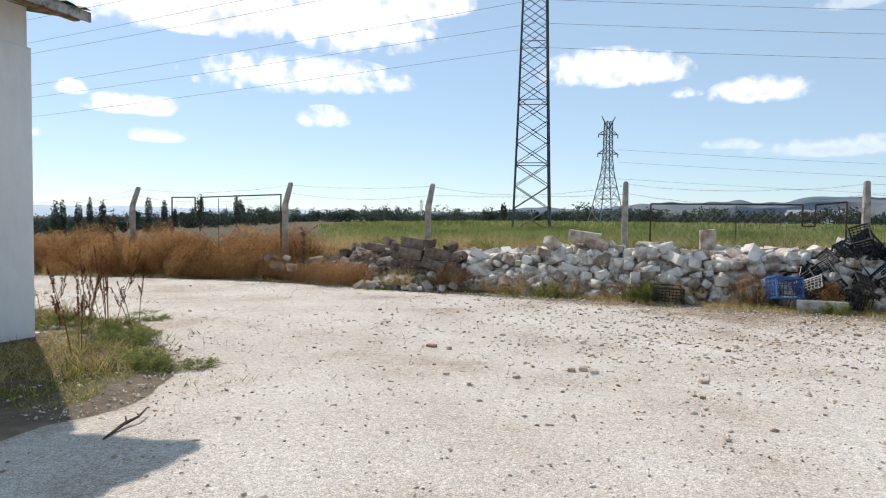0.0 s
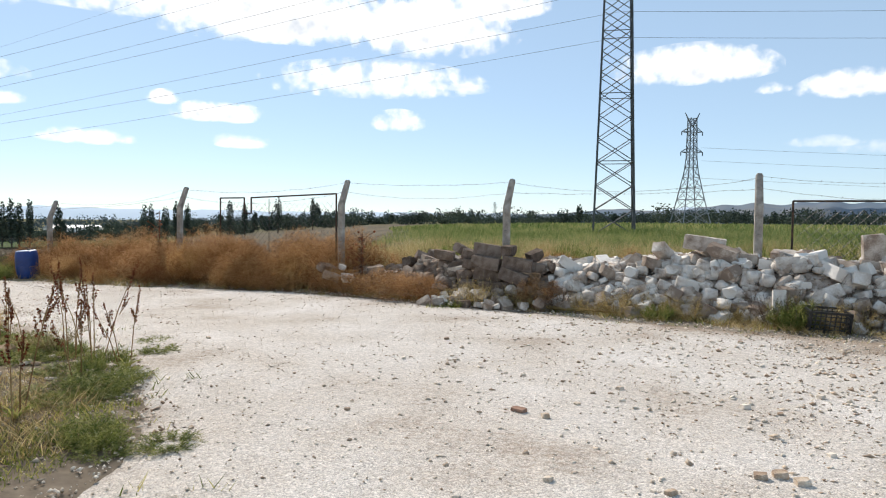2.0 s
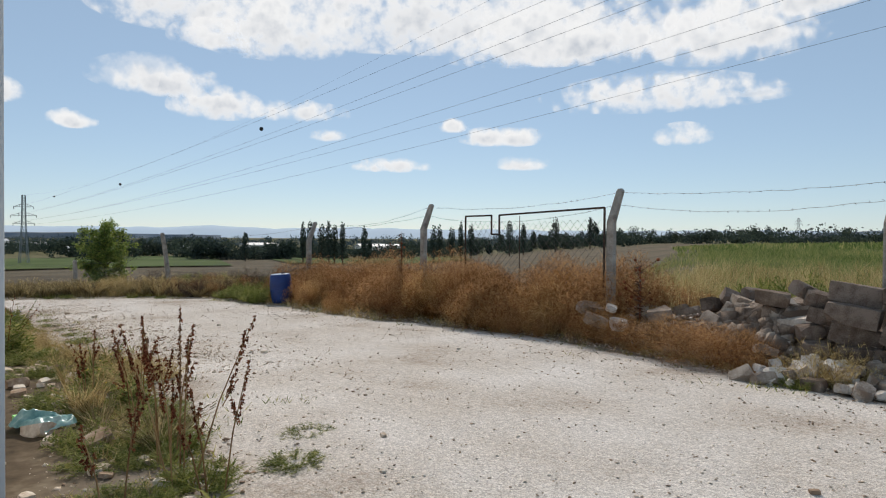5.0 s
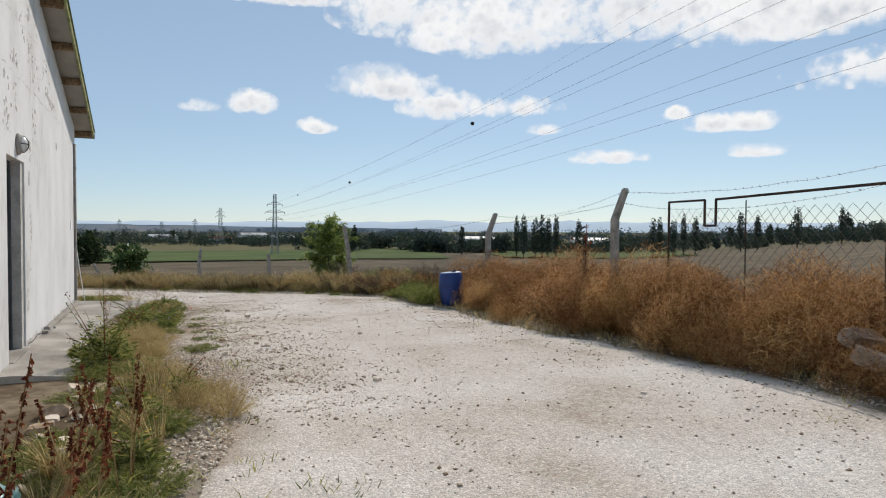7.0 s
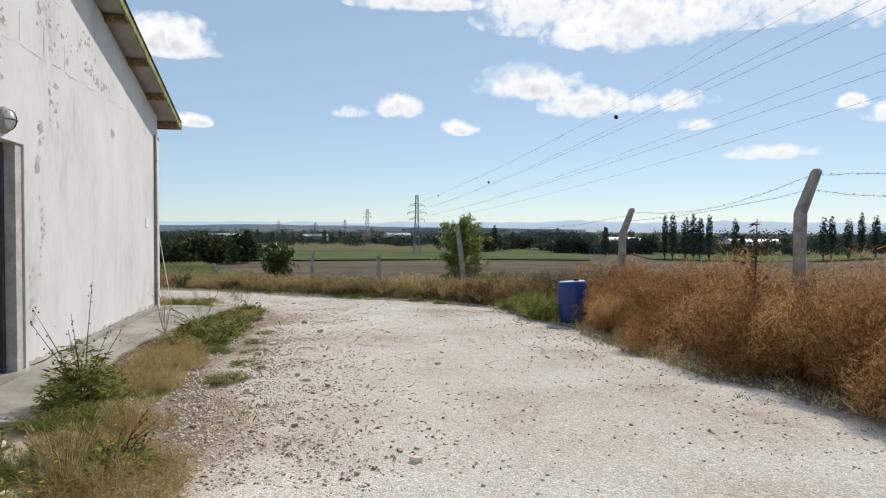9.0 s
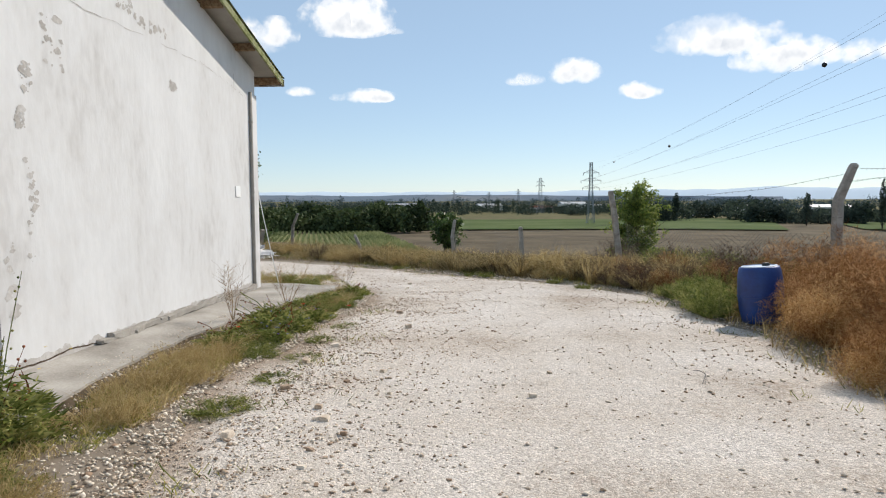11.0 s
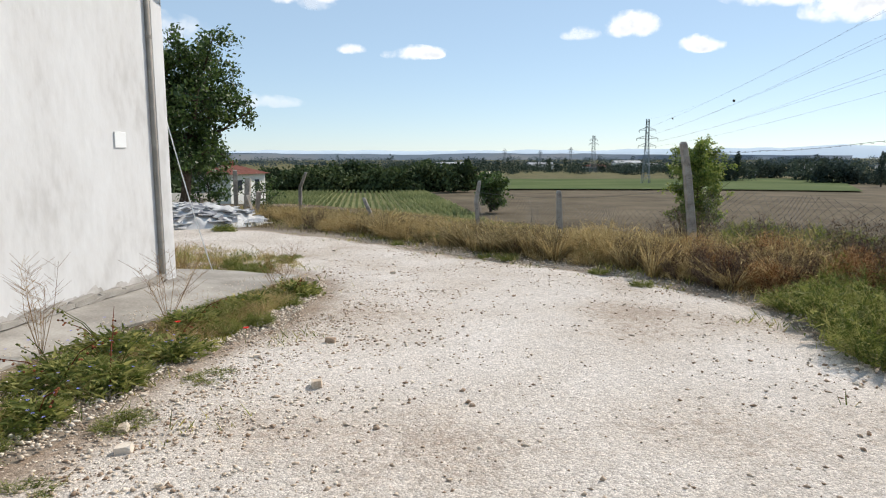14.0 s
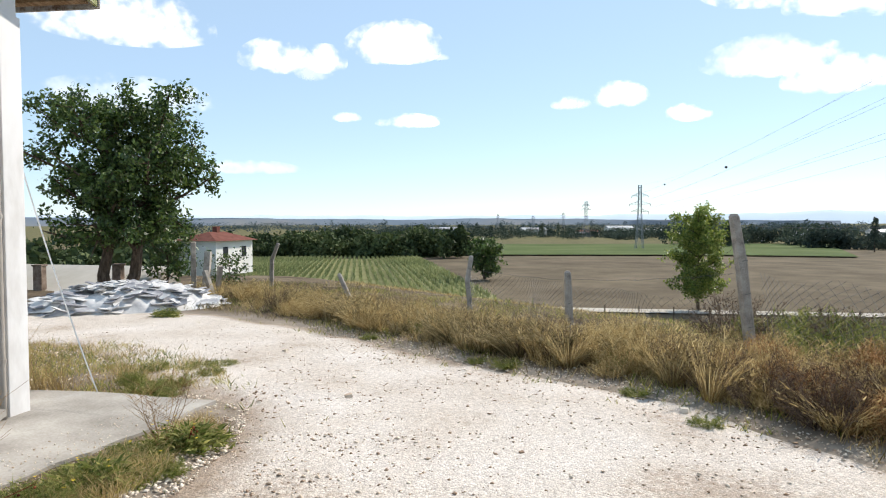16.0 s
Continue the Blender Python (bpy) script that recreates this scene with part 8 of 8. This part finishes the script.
# ---- clouds ----
def cloud_material():
    m = bpy.data.materials.new("cloud_vapour")
    m.use_nodes = True
    nt = m.node_tree
    nt.nodes.clear()
    link = nt.links.new
    add = nt.nodes.new
    out = add("ShaderNodeOutputMaterial")
    uv = add("ShaderNodeUVMap")
    uv.uv_map = "shape"
    sep = add("ShaderNodeSeparateXYZ")
    link(uv.outputs[0], sep.inputs[0])
    co = add("ShaderNodeTexCoord")
    info = add("ShaderNodeObjectInfo")
    off = add("ShaderNodeVectorMath")
    off.operation = "ADD"
    link(co.outputs["Object"], off.inputs[0])
    link(info.outputs["Location"], off.inputs[1])

    def math_node(op, a, b, c=None):
        q = add("ShaderNodeMath")
        q.operation = op
        for i, v in enumerate((a, b, c)):
            if v is None:
                continue
            if isinstance(v, (int, float)):
                q.inputs[i].default_value = v
            else:
                link(v, q.inputs[i])
        return q.outputs[0]

    def fbm(scale, detail, rough):
        n = add("ShaderNodeTexNoise")
        n.inputs["Scale"].default_value, n.inputs["Detail"].default_value, n.inputs["Roughness"].default_value = scale, detail, rough
        link(off.outputs[0], n.inputs["Vector"])
        return n.outputs["Fac"]
    x, y = sep.outputs[0], sep.outputs[1]
    down = math_node("MULTIPLY", math_node("LESS_THAN", y, 0.0), 0.9)
    yy = math_node("MULTIPLY", y, math_node("ADD", down, 1.0))
    r2 = math_node("ADD", math_node("MULTIPLY", x, x), math_node("MULTIPLY", yy, yy))
    shape = math_node("SUBTRACT", 0.80, r2)
    vor = add("ShaderNodeTexVoronoi")
    vor.feature = "SMOOTH_F1"
    vor.inputs["Scale"].default_value, vor.inputs["Detail"].default_value, vor.inputs["Roughness"].default_value = 0.018, 2, 0.5
    link(off.outputs[0], vor.inputs["Vector"])
    puff = math_node("MULTIPLY_ADD", vor.outputs["Distance"], -0.75, 0.44)
    big = math_node("ADD", math_node("MULTIPLY_ADD", fbm(0.009, 7, 0.52), 2.6, -1.22), puff)
    body = math_node("ADD", shape, big)
    edge = math_node("MULTIPLY", math_node("SUBTRACT", 1.0, r2), 6.0)
    body = math_node("MINIMUM", body, edge)
    al = add("ShaderNodeMapRange")
    al.interpolation_type = "SMOOTHSTEP"
    al.inputs["From Min"].default_value, al.inputs["From Max"].default_value = -0.3, 0.85
    link(body, al.inputs["Value"])
    alpha = math_node("MULTIPLY", al.outputs[0], math_node("MULTIPLY_ADD", info.outputs["Alpha"], 1.0, 0.0))
    # Grey shade of thick cores and undersides is painted into the cloud colour.
    shade = add("ShaderNodeMapRange")
    shade.inputs["From Min"].default_value, shade.inputs["From Max"].default_value = 0.45, 1.5
    shade.inputs["To Min"].default_value, shade.inputs["To Max"].default_value = 0.0, 1.0
    link(math_node("MULTIPLY_ADD", y, -0.45, body), shade.inputs["Value"])
    ramp = add("ShaderNodeValToRGB")
    ramp.color_ramp.elements[0].color, ramp.color_ramp.elements[1].color = (1.0, 1.0, 1.0, 1), (0.64, 0.68, 0.74, 1)
    link(shade.outputs[0], ramp.inputs[0])
    # The sheet glows by itself in place of sunlit vapour.
    em = add("ShaderNodeEmission")
    em.inputs["Strength"].default_value = CLOUD_GLOW
    link(ramp.outputs[0], em.inputs["Color"])
    tr = add("ShaderNodeBsdfTransparent")
    mx = add("ShaderNodeMixShader")
    link(alpha, mx.inputs[0])
    link(tr.outputs[0], mx.inputs[1])
    link(em.outputs[0], mx.inputs[2])
    link(mx.outputs[0], out.inputs["Surface"])
    return m


CLOUD_GLOW = 1.18
VAPOUR = cloud_material()


def cloud(bearing, height, wide, tall, thick=1.0, far=3400.0):
    """One cloud of the sky's backdrop, by its bearing and height in degrees."""
    e = radians(height)
    x, y = spot(bearing, far * math.cos(e))
    z = far * math.sin(e)
    w, h = radians(wide) * far * 0.60, radians(tall) * far * 0.66
    bm = bmesh.new()
    lay = bm.loops.layers.uv.new("shape")
    vs = [bm.verts.new((a * w, b * h, 0)) for a, b in ((-1, -1), (1, -1), (1, 1), (-1, 1))]
    f = bm.faces.new(vs)
    for l, q in zip(f.loops, ((-1, -1), (1, -1), (1, 1), (-1, 1))):
        l[lay].uv = q
    ob = part("cloud", bm, VAPOUR)
    ob.matrix_world = look((x, y, z), (-8, 10, 1.5)) @ Matrix.Rotation(math.pi, 4, "Y")
    ob.color = (1, 1, 1, thick)
    tagged(ob, "white fair-weather cloud in the blue sky", "cloud", "clouds", "structure")


for b, e, w, h in ((23.8, 11.4, 16.3, 3.3), (40.6, 9.4, 2.2, 1.2), (21.8, 8.2, 4.0, 2.0), (-2.4, 12.1, 11.0, 3.3), (-13.7, 10.0, 6.7, 2.2), (-8.2, 10.3, 2.4, 1.1), (35.7, 8.4, 5.1, 1.8), (46.1, 6.0, 6.0, 1.3), (34.5, 6.1, 4.1, 1.0), (40.6, 9.3, 2.5, 1.1), (51.4, 8.4, 2.8, 1.1), (63.9, 11.8, 7.9, 2.7), (60.3, 10.3, 6.5, 2.8)):
    cloud(b, e, w, h, 1.0)
for b, e, w, h in ((54.2, 10.2, 7.9, 1.9), (76.0, 10.1, 3.9, 2.2), (70.8, 8.5, 3.2, 1.5), (94.2, 14.4, 5.8, 3.6), (92.5, 8.4, 2.4, 1.1), (116.1, 14.8, 11.1, 4.2), (104.7, 13.1, 5.0, 2.9), (100.7, 13.1, 3.1, 2.4), (95.1, 14.3, 6.8, 3.5), (98.9, 8.7, 2.1, 0.9), (93.6, 8.4, 4.9, 1.3), (80.0, 9.7, 2.3, 1.1), (70.9, 8.5, 3.1, 1.3), (74.4, 18.6, 10.2, 1.9), (60.6, 15.6, 5.8, 2.5)):
    cloud(b, e, w, h, 1.0)
for b, e, w, h in ((18.7, 15.9, 12.5, 6.8), (29.6, 15.7, 16.7, 4.2), (43.8, 17.8, 27.2, 7.3), (56.1, 16.3, 11.9, 5.7), (33.2, 16.4, 20.0, 6.3), (19.3, 15.9, 12.5, 5.4), (63.9, 17.6, 10.0, 5.0), (13.0, 17.6, 6.8, 2.9), (36.9, 8.4, 5.6, 1.8)):
    cloud(b, e, w, h, 1.0)
for b, e, w, h in ((34.7, 6.3, 4.5, 1.2), (-19.5, 5.6, 11.4, 1.7), (-11.8, 6.1, 4.5, 1.0), (-19.5, 15.7, 4.6, 1.1), (115.8, 9.3, 11.2, 3.1), (107.0, 4.4, 7.2, 1.2), (65.4, 12.1, 7.5, 3.1), (80.0, 9.7, 2.8, 1.2), (91.0, 13.7, 1.3, 0.6), (101.5, 12.3, 2.8, 1.9), (16.3, 11.3, 3.9, 0.8), (15.6, 11.0, 2.4, 0.9)):
    cloud(b, e, w, h, 0.45)
